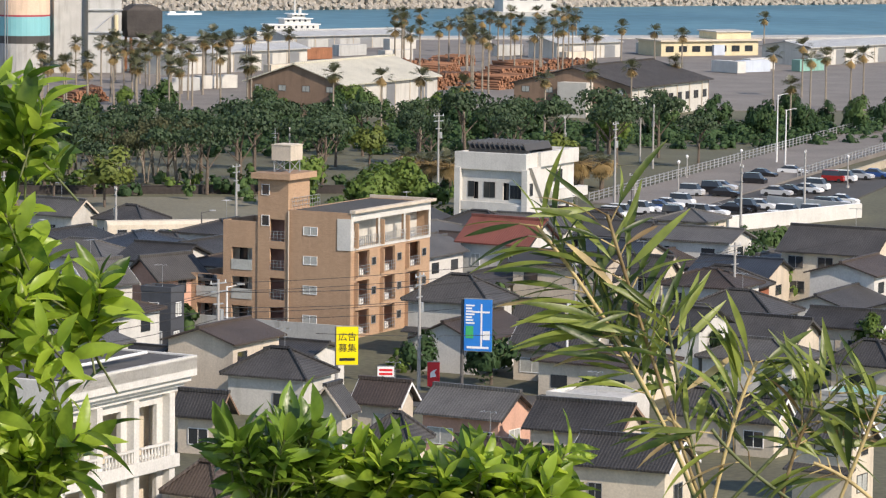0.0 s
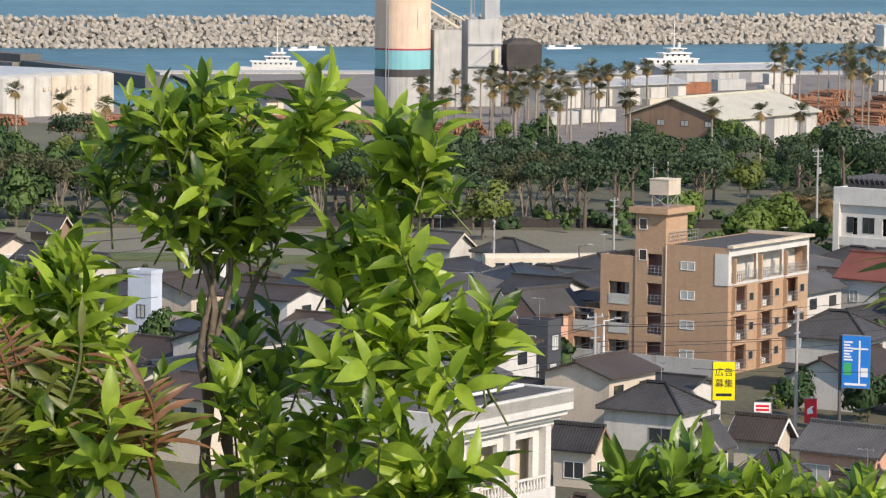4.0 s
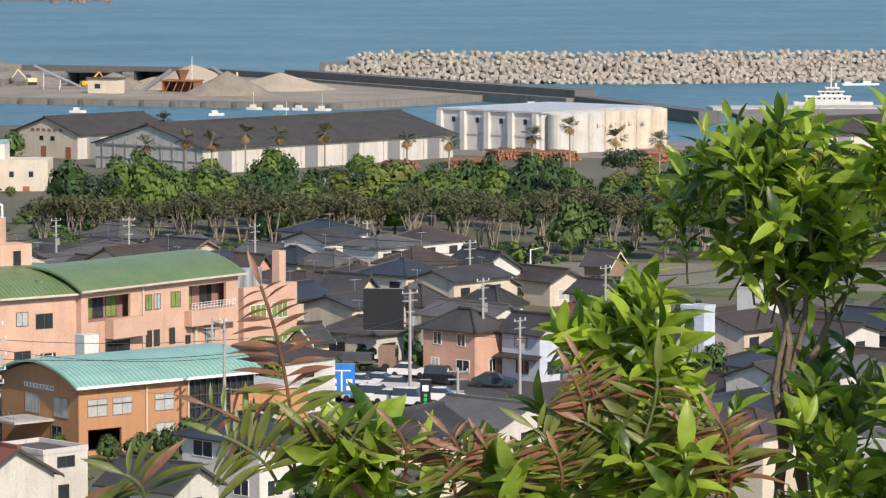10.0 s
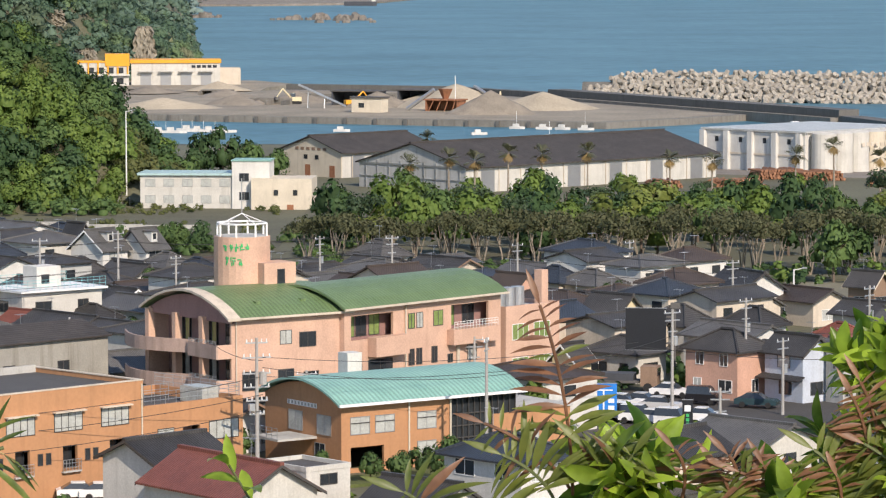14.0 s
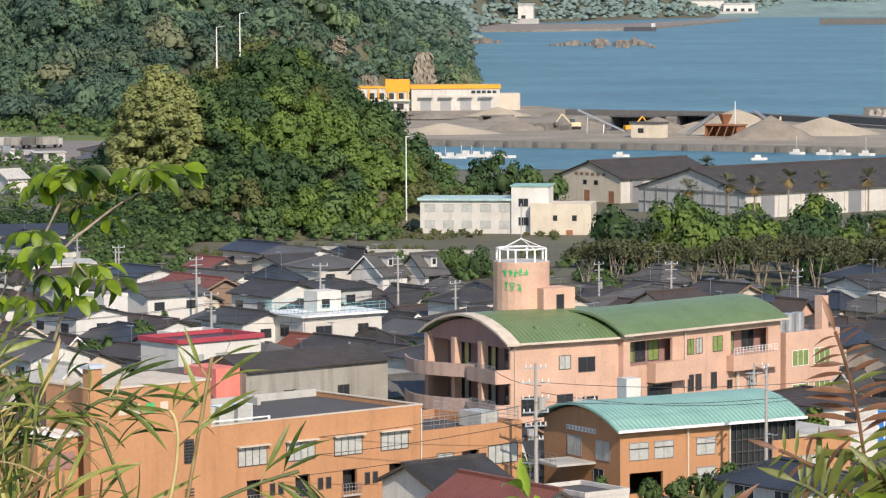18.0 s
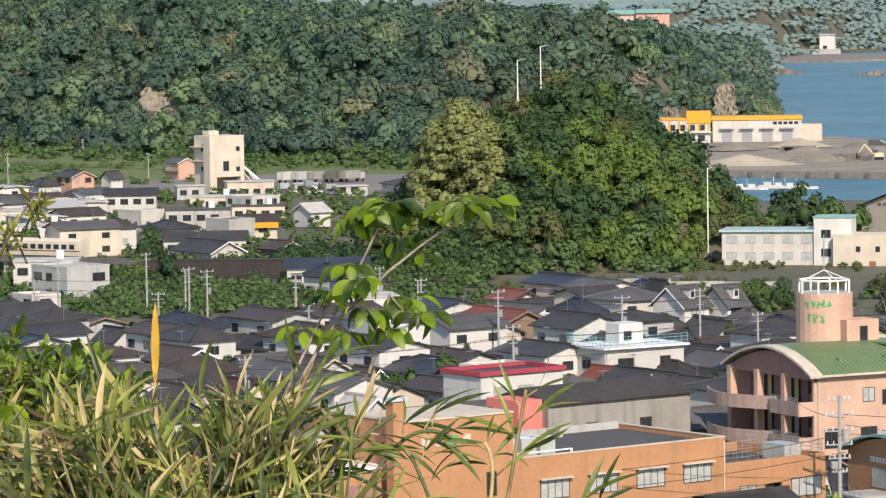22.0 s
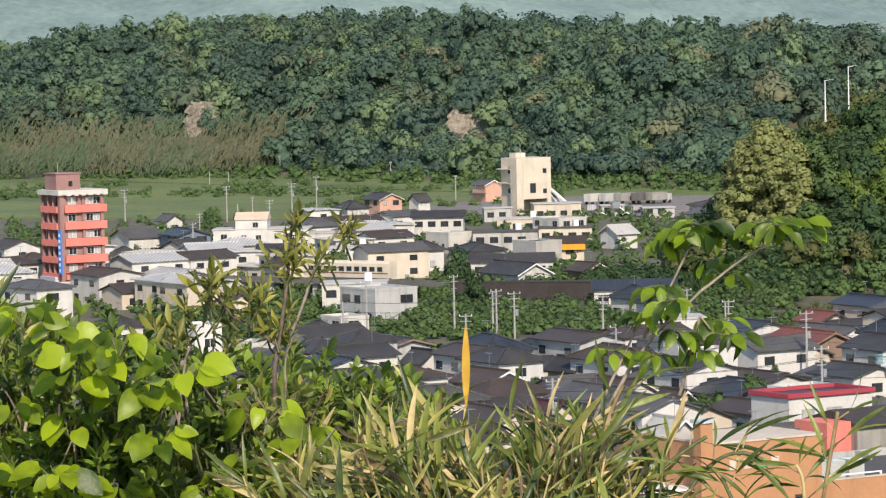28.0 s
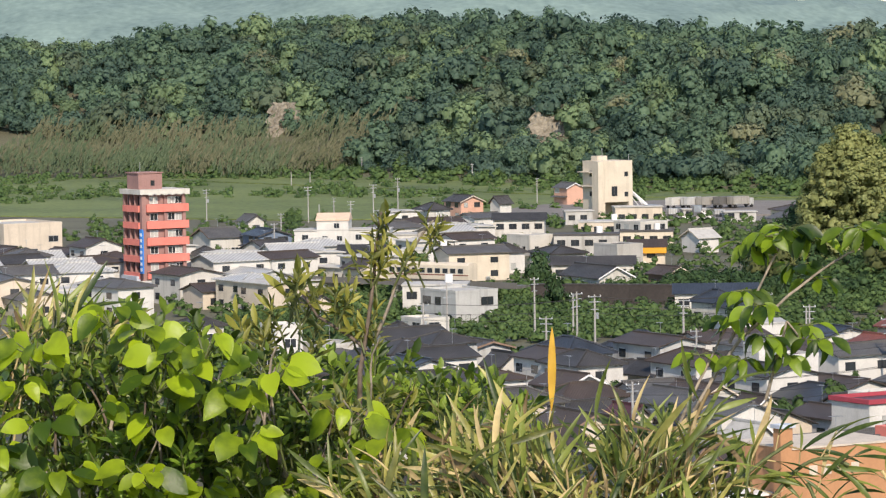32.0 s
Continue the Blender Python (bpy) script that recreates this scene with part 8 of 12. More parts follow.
for hu, hv, L2, z2 in ((-70, 52, 14, 6.5), (-24, 62, 16, 6.0)):
    hx, hy = harbour(hu, hv)
    o = thing("belt_conveyor", hx, hy, .96, wr.uniform(120, 170), "inclined steel belt conveyor on trestles", "conveyor", "belt conveyors")
    part("belt", Build().add([(0, -.5, .4), (L2, -.5, z2), (L2, .5, z2), (0, .5, .4), (0, -.5, .9), (L2, -.5, z2 + .5), (L2, .5, z2 + .5), (0, .5, .9)], [(3, 2, 1, 0), (4, 5, 6, 7), (0, 1, 5, 4), (1, 2, 6, 5), (2, 3, 7, 6), (3, 0, 4, 7)]), "steel", o)
    for k in (.45, .8):
        part("trestle", Build().tube((L2 * k, -.8, 0), (L2 * k, 0, z2 * k), .12).tube((L2 * k, .8, 0), (L2 * k, 0, z2 * k), .12), "steel", o)


def log_stack(x, y, rot, n, rows, length=4.0):
    ob = thing("log_stack", x, y, 0, rot, "stack of stripped orange-brown logs", "log stack", "log stacks")
    rr = random.Random(int(x + y * 3))
    b = Build()
    for j in range(rows):
        for i in range(n - j):
            cx, cz = (i + j * .5) * .62 + rr.uniform(-.2, .2), .3 + j * .48 + rr.uniform(-.06, .06)
            o = rr.uniform(-.4, .4)
            b.tube((cx, o, cz), (cx + rr.uniform(-.9, .9), length + o, cz + rr.uniform(-.12, .25)), rr.uniform(.24, .33), None, 6)
    tagged(part("timber", b, "log", ob), kind="stuff")


lr = random.Random(5)
for x, y, k, n in ((148, 706, 5, 14), (246, 738, 6, 26), (262, 745, 6, 26), (250, 790, 5, 24), (270, 800, 5, 24), (232, 742, 5, 20), (40, 727, 3, 18), (52, 750, 4, 18), (84, 738, 4, 22), (104, 742, 4, 22), (118, 735, 4, 18), (131, 732, 4, 16), (30, 722, 3, 10), (236, 752, 6, 24), (252, 758, 7, 26), (226, 736, 6, 18), (218, 728, 5, 16), (270, 752, 6, 24), (150, 712, 6, 12), (134, 712, 5, 14), (126, 706, 4, 14), (244, 812, 5, 22), (262, 822, 5, 22), (282, 812, 5, 20), (60, 742, 4, 18), (72, 728, 4, 16)):
    log_stack(x, y, lr.uniform(-20, 60), n, k, 6.0)


# yellow-roofed works by the headland, white harbour building
yw = thing("fish_works", -125.2, 1252.0, 0, 6, "cream works with a bright yellow roof band by the headland", "works building")
part("wall", Build().box(0, 30, 0, 14, 0, 8.2), "white", yw)
part("roof_band", Build().box(-.4, 30.4, -.4, 14.4, 8.2, 9.4), "orange_paint", yw)
part("annex", Build().box(30, 37, 2, 12, 0, 6.4), "beige", yw)
for i in range(4):
    part("shutter", Build().box(3 + i * 6.8, 6.6 + i * 6.8, -.08, 0, 0, 5.0), "frame_grey", yw)
    part("canopy", Build().box(2.4 + i * 6.8, 7.2 + i * 6.8, -1.6, 0, 5.2, 5.6), "concrete", yw)
for i in range(5):
    win(yw, "side", 21 + i * 1.8, 6.6, 1.3, .9, "glass", "frame_grey", 0)
yo = thing("fish_works_office", -142.5, 1246, 0, 6, "white three-storey office block with orange roof block", "building")
part("wall", Build().box(0, 17, 0, 10, 0, 8.6), "white", yo)
part("orange_block", Build().box(9, 17.2, -.3, 8, 7.4, 11.5), "orange_paint", yo)
part("roof_band", Build().box(-.3, 9, -.3, 10.3, 8.6, 9.2), "orange_paint", yo)
for j in range(2):
    for i in range(5):
        win(yo, "side", .8 + i * 3.3, 1.4 + j * 3.6, 2.2, 1.9, "glass", "frame_dark", 1)
for i in range(6):
    part("pillar", Build().box(i * 3.3 - .2, i * 3.3 + .3, -.4, 0, 4.6, 8.6), "orange_paint", yo)
part("balcony_slab", Build().box(-.3, 17.3, -1.2, 0, 4.2, 4.6), "white_clean", yo)
pw = thing("harbour_building", -65.5, 669, 0, -3, "stained white two-storey harbour building with a teal roof edge", "building")
part("wall", Build().box(0, 17.5, 0, 9, 0, 6.0), "white", pw)
part("roof_edge", Build().box(-.5, 18, -.5, 9.5, 6.0, 6.4), "pale_teal", pw)
part("stair_block", Build().box(16.8, 23.6, -.6, 7, 0, 8.6), "white_clean", pw)
part("stair_roof", Build().box(16.6, 23.8, -.8, 7.2, 8.6, 8.8), "tin_teal", pw)
part("right_block", Build().box(20.5, 31.5, -2.6, 7, 0, 5.6), "cream", pw)
for i in range(5):
    for z in (1.0, 4.0):
        win(pw, "side", 1.8 + i * 3.4, z, 1.8, 1.3, "curtain_glass", "frame_grey", 1)
for s, z in ((19.0, 5.0), (19.0, 1.6)):
    win(pw, "side", s, z, 1.7, 1.4, "glass", "frame_grey", 1, -.6)
for s in (25, 28.5):
    win(pw, "side", s, 2.6, .7, .9, "glass", "frame_dark", 0, -2.6)
part("door", Build().box(27, 28.2, -2.68, -2.6, 0, .9), "rust", pw)

# far harbour on the headland
for x, y, w, h, m, lab in ((-262, 3480, 70, 5, "concrete", "far pale harbour wall"), (150, 3420, 230, 5, "dark_concrete", "far dark pier"), (-100, 4055, 150, 5, "concrete", "far harbour wall")):
    solo("far_quay", Build().box(-w / 2, w / 2, -8, 8, -3, h), m, lab, "quay", x, y, 0, 0, kind="structure")
for x, y, w, h in ((-140, 4065, 44, 14), (-88, 4065, 50, 15), (-46, 4060, 34, 11), (-272, 3490, 30, 10), (-240, 3485, 14, 16)):
    fb = thing("far_building", x, y, 2, 0, "white harbour building seen far off across the water", "building", "far harbour buildings")
    part("wall", Build().box(-w / 2, w / 2, 0, 20, -4, h), "white_clean", fb)
    part("roof", Build().box(-w / 2 - 1, w / 2 + 1, -1, 21, h, h + 1), "tin_white", fb)
    for i in range(int(w / 8)):
        win(fb, "side", -w / 2 + 5 + i * 8, 2, 4, 4, "glass", "frame_grey", 1)
rr = random.Random(21)
for x, y, n, sp in ((-122, 2470, 34, 32), (-92, 2455, 14, 18), (-232, 2640, 22, 22), (-203, 2560, 16, 12), (-236, 2450, 12, 14), (-100, 2380, 6, 20)):
    b = Build()
    for i in range(n):
        px, py, q = rr.uniform(-1, 1), rr.uniform(-7, 7), rr.uniform(.6, 1.8) * (2.6 if i % 5 == 0 else 1)
        px = px * abs(px) ** .3 * sp
        for k in range(2):
            ring = [(px + math.cos(a) * q * rr.uniform(.7, 1.5), py + math.sin(a) * q * rr.uniform(.7, 1.3)) for a in (0, 1.05, 2.1, 3.15, 4.2, 5.25)]
            tip = (px + rr.uniform(-.5, .5) * q, py, q * rr.uniform(.6, 1.3) - .6)
            b.add([(x2, y2, -2.2) for x2, y2 in ring] + [((x2 * .6 + tip[0] * .4), y2, tip[2] * rr.uniform(.5, .9)) for x2, y2 in ring] + [tip], [(m, (m + 1) % 6, 6 + (m + 1) % 6, 6 + m) for m in range(6)] + [(6 + m, 6 + (m + 1) % 6, 12) for m in range(6)])
            px += rr.uniform(-3, 3)
    tagged(solo("reef", b, "dark_rock", "brown reef rocks standing in the sea", "rocks", x, y, 0), kind="stuff")
solo("shore_flat", Build().prism([(-290, 3060), (-205, 3050), (-118, 3120), (-40, 3700), (-60, 3760), (-140, 3420), (-290, 3420)], -3, .9), "dark_rock", "low brown rocky shore across the bay", "shore", kind="structure")
bg = thing("barge", -117, 3075, -.9, -6, "long dark barge lying off the far shore", "barge")
part("hull", Build().prism([(-13, -3), (11, -3), (14, 0), (11, 3), (-13, 3)], 0, 3.6), "dark_wall", bg)
part("bridge", Build().box(10, 13, -2, 2, 3.6, 6.5), "white_clean", bg)
sc = thing("school", -455, 1960, 0, 8, "school with a teal roof on the far hill", "school")
zs = 44.0
sc.matrix_basis = pose(-260, 1990, zs - 6, 0, 0, 8)
part("wall", Build().box(0, 22, 0, 10, -8, 5).box(20, 38, -3, 9, -8, 5.5), "pink_wall", sc)
part("roof", Build().side([(-1, 5), (11, 5), (5, 7.4)], -1, 22).side([(-4, 5.5), (10, 5.5), (3, 7.8)], 20, 39), "tin_teal", sc)
for i in range(9):
    win(sc, "side", 2 + i * 2.3, 1.5, 1.7, 1.8, "curtain_glass", "frame_white", 1)

# ---- street furniture, cars, palms, trees ----
pr = random.Random(31)


def utility_pole(x, y, h, rot):
    z = hsc(x, y)
    ob = thing("utility_pole", x, y, z, rot, "grey concrete utility pole with crossarms and insulators", "utility pole", "utility poles")
    part("pole", Build().tube((0, 0, 0), (0, 0, h), .19, .12, 8), "pole_grey", ob)
    for k, w in ((.35, 1.0), (1.1, .9), (2.2, .6)):
        if h > 5:
            part("crossarm", Build().box(-w, w, -.06, .06, h - k - .06, h - k + .06), "steel", ob)
            for s in ((-1, 1) if k < .5 else ()):
                part("insulator", shared("ins", lambda: Build().tube((0, 0, 0), (0, 0, .22), .06, .04, 5).mesh("insulator", "frame_white")), "", ob, at=pose(s * w * .9, 0, h - k + .06))
    if pr.random() < .45 and h > 7:
        part("transformer", Build().tube((.38, 0, h - 3.6), (.38, 0, h - 2.7), .26, .26, 10), "steel", ob)


def lamp_post(x, y, h, kind, z=None):
    m = {"w": "pole_white", "d": "pole_dark", "g": "pole_grey"}[kind]
    ob = thing("lamp_post", x, y, hsc(x, y) if z is None else z - .3, 0, {"w": "tall slim white lamp post", "d": "dark wooden lamp post", "g": "grey park lamp with a globe"}[kind], "lamp post", "lamp posts")
    part("pole", Build().tube((0, 0, 0), (0, 0, h), .16 if kind == "w" else .11, .09, 8), m, ob)
    if kind == "g":
        part("globe", Build().tube((0, 0, h), (0, 0, h + .28), .12, .26, 8).tube((0, 0, h + .28), (0, 0, h + .5), .26, .1, 8), "sign_white", ob)
    else:
        part("arm", Build().tube((0, 0, h - .1), (1.3, 0, h + .15), .06, .05, 5), m, ob)
        part("lamp_head", Build().box(1.0, 1.7, -.15, .15, h + .1, h + .25), "frame_grey", ob)
    part("base", Build().tube((0, 0, 0), (0, 0, .5), .28, .28, 8), "concrete", ob)


def car_template(material, van):
    ob = thing("car", 0, 0, 0, 0, {"car_white": "white", "car_silver": "silver", "car_black": "black", "car_blue": "blue", "car_red": "dark red", "car_green": "dark green"}[material] + (" box-shaped van parked on asphalt" if van else " saloon car parked on asphalt"), "car", "parked cars")
    if van:
        low = [(-1.7, .3), (1.75, .3), (1.75, .85), (1.55, 1.05), (-1.7, 1.05)]
        top = [(-1.65, 1.05), (1.2, 1.05), (.75, 1.8), (-1.6, 1.8)]
        L = 1.7
    else:
        low = [(-2.2, .32), (2.2, .3), (2.25, .65), (1.9, .85), (.9, .95), (-1.9, .98), (-2.22, .85)]
        top = [(-1.85, .97), (1.0, .94), (.3, 1.42), (-1.0, 1.45)]
        L = 2.2
    def prof(pts, w0, w1):
        b = Build()
        n = len(pts)
        zs = [z for x, z in pts]; a, c = min(zs), max(zs)
        wd = [w0 + (w1 - w0) * (z - a) / (c - a) for x, z in pts]
        b.add([(x, -w, z) for (x, z), w in zip(pts, wd)] + [(x, w, z) for (x, z), w in zip(pts, wd)], [tuple(range(n)), tuple(reversed(range(n, 2 * n)))] + [(i, n + i, n + (i + 1) % n, (i + 1) % n) for i in range(n)])
        return b
    part("body", prof(low, .82, .84), material, ob)
    part("cabin_glass", prof(top, .8, .62), "glass", ob)
    t1 = [(x * .86 - .06, z) for x, z in top if z > 1.2]
    xs = [x for x, z in t1]; z = max(z for x, z in t1)
    part("roof_panel", Build().box(min(xs) - .05, max(xs) + .02, -.6, .6, z - .02, z + .05), material, ob)
    for px in (-L * .62, L * .62):
        for s in (-1, 1):
            w = part("wheel", shared("tyre", lambda: Build().tube((0, -.1, 0), (0, .1, 0), .31, .31, 12).mesh("wheel", "rubber")), "", ob, at=pose(px, s * .76, .31))
    return ob


CARS = {}


def car(x, y, rot, material, van):
    m = pose(x, y, max(.2, hsc(x, y) + .2), 0, 0, rot)
    if (material, van) not in CARS:
        CARS[material, van] = car_template(material, van)
        CARS[material, van].matrix_basis = m
    else:
        copy_thing(CARS[material, van], m)


def frond_mesh(name, material, n, droop, seed, length=1.5):
    """A fan palm's head: stiff fans on stalks, some hanging."""
    r = np.random.RandomState(seed)
    V, F = [], []
    for i in range(n):
        a, e = r.uniform(0, 6.28), r.uniform(*droop)
        d = np.array((math.cos(a) * math.cos(e), math.sin(a) * math.cos(e), math.sin(e)))
        side = np.array((-math.sin(a), math.cos(a), 0.0))
        up = np.cross(side, d) * -1
        c = d * length * r.uniform(.5, .8)
        o = len(V)
        V.append(c * .2)
        m = 9
        for k in range(m):
            q = radians(-78 + 156 * k / (m - 1))
            w = length * r.uniform(.75, 1.0)
            tip = c + (d * math.cos(q) + side * math.sin(q)) * w * .8 - np.array((0, 0, .28 * w * (1 - math.cos(q) * .3)))
            b1 = c + (d * math.cos(q - .12) + side * math.sin(q - .12)) * w * .4
            b2 = c + (d * math.cos(q + .12) + side * math.sin(q + .12)) * w * .4
            V += [b1, tip, b2]
            F += [(o, o + 1 + 3 * k, o + 3 + 3 * k), (o + 1 + 3 * k, o + 2 + 3 * k, o + 3 + 3 * k)]
    return soup(name, np.array(V), np.array(F), material)


def palm(x, y, h):
    ob = thing("palm_tree", x, y, hsc(x, y), pr.uniform(0, 360), "tall slim fan palm with a ragged green head", "palm tree", "port palms")
    k = pr.randint(0, 2)
    lean = pr.uniform(-.3, .3)
    part("trunk", Build().tube((0, 0, 0), (lean * .5, 0, h * .5), .24, .17, 7).tube((lean * .5, 0, h * .5), (lean, 0, h), .17, .14, 7), "bark_pale", ob)
    part("fronds", shared(("fr", k), lambda: frond_mesh("fronds", "leaf_palm", 17, (-.45, 1.3), 50 + k, 1.75)), "", ob, at=pose(lean, 0, h))
    part("dry_skirt", shared(("sk", k), lambda: frond_mesh("dry_skirt", "leaf_palm_dry", 14, (-1.45, -.6), 70 + k, 1.3)), "", ob, at=pose(lean, 0, h - .1))


def branchy(h, seed, spread, material="bark", low=.25):
    b = Build()
    r = random.Random(seed)
    top = Vector((r.uniform(-.2, .2), r.uniform(-.2, .2), h * .62))
    b.tube((0, 0, -.3), (top.x * .4, top.y * .4, h * low), h * .022 + .05, h * .018 + .03, 7)
    b.tube((top.x * .4, top.y * .4, h * low), top, h * .018 + .03, .05, 6)
    for i in range(6):
        a, k = r.uniform(0, 6.28), r.uniform(low, .55)
        p = Vector((top.x * k, top.y * k, h * k))
        b.tube(p, p + Vector((math.cos(a) * spread * .55, math.sin(a) * spread * .55, h * r.uniform(.18, .36))), h * .01 + .02, .025, 5)
    return b


TREES = {}
KIND = {"wood": ("leaf_wood", "dense evergreen broadleaf tree", .42, 1.0, .62), "dark": ("leaf_dark", "dark green evergreen tree", .42, 1.0, .6), "fresh": ("leaf_fresh", "fresh yellow-green broadleaf tree", .44, .9, .62),
        "gold": ("leaf_lime", "pale golden-green tree in new leaf", .46, .8, .64), "pine": ("leaf_pine", "umbrella-shaped pine with a bare forked trunk", .42, .55, .76), "brown": ("leaf_brown", "thin brownish tree with pale bare trunks", .36, .6, .74)}


def tree(x, y, h, kind, group=""):
    k = (kind, pr.randint(0, 2))
    leaf, label, wide, tall, up = KIND[kind]
    s = h / 8.0
    if k not in TREES:
        ob = thing("tree", 0, 0, 0, 0, label, "tree", "town and park trees")
        seed = 100 + len(TREES)
        rx = 8 * wide
        rz = 8 * (1 - up) * 1.05
        if kind == "brown":
            stems = Build()
            sr = random.Random(seed)
            for q in range(4):
                a = q * 1.7 + sr.uniform(-.5, .5)
                mid = Vector((math.cos(a) * .5, math.sin(a) * .5, 2.2 + sr.uniform(-.5, .5)))
                end = Vector((math.cos(a) * sr.uniform(1.0, 1.9), math.sin(a) * sr.uniform(1.0, 1.9), sr.uniform(5.2, 6.6)))
                stems.tube((math.cos(a) * .12, math.sin(a) * .12, -.3), mid, .13, .1, 6).tube(mid, end, .1, .04, 5)
                stems.tube(mid.lerp(end, .4), mid.lerp(end, .4) + Vector((sr.uniform(-1, 1), sr.uniform(-1, 1), 1.8)), .06, .025, 5)
            part("trunk", stems, "bark_pale", ob)
        else:
            part("trunk", branchy(8.0, seed, rx, "bark", .3), "bark", ob)
        if kind in ("brown", "pine"):
            v, f = crown_cards(seed, 800 if kind == "pine" else 600, rx, rx * .9, rz * tall * 1.25 + .4, .2, 8 * up, 12)
            v[:, 2] *= min(1.0, 8.0 / v[:, 2].max())
            part("crown", soup("crown", v, f, leaf), "", ob)
        else:
            (v, f), (bv, bf), nv = cauliflower(seed, 560, .085, 11)
            hi = rz * tall * 1.25 + .4
            sc, mid = np.array((rx * 1.05, rx * .95, hi)), np.array((0, 0, 8.0 - hi * .98))
            a, b, c = bv[bf[:, 0]], bv[bf[:, 1]], bv[bf[:, 2]]
            g = (a + b + c) / 3
            iv = np.stack([a, (a + b) / 2, g, (a + c) / 2, b, (b + c) / 2, g, (a + b) / 2, c, (a + c) / 2, g, (b + c) / 2], 1).reshape(-1, 3)
            im = iv / np.linalg.norm(iv, axis=1)[:, None]
            iq = np.arange(len(iv)).reshape(-1, 4) + len(v)
            part("crown", soup("crown", np.concatenate([v, iv]) * sc + mid, np.concatenate([f, iq]), leaf, True, np.concatenate([nv, im])), "", ob)
        TREES[k] = ob
        ob.matrix_basis = pose(x, y, hsc(x, y), 0, 0, pr.uniform(0, 360)) @ Matrix.Scale(s, 4)
        return ob
    ob = copy_thing(TREES[k], Matrix())
    ob.matrix_basis = pose(x, y, hsc(x, y), 0, 0, pr.uniform(0, 360)) @ Matrix.Scale(s, 4)
    return ob


# ---- poles, lamps, cars, palms and trees, each at its place ----
utility_pole(97.9, 440.5, 7.6, 85)
utility_pole(119.4, 465.3, 8.1, 46)
utility_pole(98.0, 315.5, 10.6, 50)
utility_pole(141.8, 521.5, 8.7, 74)
utility_pole(159.2, 504.3, 11.7, 25)
utility_pole(175.4, 475.1, 12.4, 49)
utility_pole(206.2, 541.5, 10.2, 75)
utility_pole(208.1, 552.3, 9.9, 4)
utility_pole(179.4, 439.1, 9.4, 80)
utility_pole(198.3, 462.7, 9.2, 61)
utility_pole(168.4, 448.6, 7.7, 24)
utility_pole(192.3, 543.7, 8.4, 63)
utility_pole(17.8, 514.7, 6.3, 50)
utility_pole(16.8, 363.9, 11.4, 35)
utility_pole(25.4, 384.4, 10.6, 45)
utility_pole(-1.4, 326.9, 12.5, 79)
utility_pole(-18.4, 345.9, 7.4, 20)
utility_pole(28.2, 370.3, 7.9, 50)
utility_pole(8.1, 361.0, 4.4, 30)
utility_pole(20.2, 341.3, 6.3, 0)
utility_pole(17.9, 416.2, 6.0, 75)
utility_pole(-2.9, 385.0, 6.5, 15)
utility_pole(-58.1, 463.0, 10.7, 1)
utility_pole(-67.9, 411.9, 7.0, 44)
utility_pole(-49.9, 424.2, 4.6, 88)
utility_pole(-102.6, 566.6, 5.3, 22)
utility_pole(-69.0, 493.0, 6.1, 70)
utility_pole(-15.8, 450.7, 5.5, 60)
utility_pole(-298.9, 920.7, 9.6, 35)
utility_pole(-287.3, 906.3, 7.3, 80)
utility_pole(-276.6, 906.0, 10.8, 30)
utility_pole(-270.0, 905.9, 12.3, 68)
utility_pole(-148.2, 521.3, 11.6, 40)
utility_pole(-139.4, 562.8, 7.1, 71)
utility_pole(-117.7, 543.9, 6.8, 86)
utility_pole(-133.6, 522.8, 6.6, 5)
utility_pole(-249.4, 744.5, 9.0, 65)
utility_pole(-284.1, 853.5, 5.8, 59)
utility_pole(-305.5, 950.5, 3.5, 78)
utility_pole(-291.7, 935.0, 5.2, 20)
utility_pole(-263.9, 774.0, 4.4, 0)
utility_pole(-103.0, 566.1, 4.8, 75)
utility_pole(-260.8, 1012.9, 8.0, 80)
utility_pole(-327.3, 921.4, 9.0, 35)
utility_pole(-318.1, 1151.9, 7.3, 85)
utility_pole(-361.7, 1241.0, 5.3, 64)
utility_pole(-383.6, 1243.6, 5.4, 70)
utility_pole(-374.9, 1157.4, 4.6, 56)
utility_pole(-381.6, 1158.0, 4.7, 5)
utility_pole(-83.1, 508.2, 5.5, 10)
utility_pole(-115.9, 535.8, 8.4, 5)
utility_pole(-146.7, 566.9, 9.4, 61)
utility_pole(-132.2, 536.0, 9.3, 46)
lamp_post(228.0, 543.5, 11.4, "w")
lamp_post(227.2, 538.1, 9.4, "w")
lamp_post(170.7, 455.8, 7.1, "d")
lamp_post(193.8, 498.4, 4.5, "g")
lamp_post(203.9, 520.9, 3.4, "g")
lamp_post(220.2, 539.2, 2.7, "g")
lamp_post(222.4, 502.9, 4.6, "g")
lamp_post(-13.4, 563.1, 8.6, "d")
lamp_post(28.9, 561.7, 6.4, "d")
lamp_post(-69.1, 679.7, 16.5, "w")
lamp_post(112.3, 316.0, 7.4, "w")
lamp_post(106.6, 432.1, 5.1, "d")
lamp_post(85.3, 335.7, 7.4, "w")
lamp_post(-64.8, 1254.6, 4.8, "w")
lamp_post(36.9, 466.9, 6.4, "w")
lamp_post(-103.5, 704.4, 9.2, "w", 30.8)
lamp_post(-106.1, 691.9, 7.8, "w", 29.8)
car(86.2, 338.6, 8, "car_white", 0)
car(93.5, 333.0, 12, "car_white", 1)
car(170.5, 462.1, -44, "car_white", 1)
car(172.7, 464.9, -45, "car_white", 1)
car(176.9, 469.0, -42, "car_white", 1)
car(178.6, 470.4, -45, "car_white", 0)
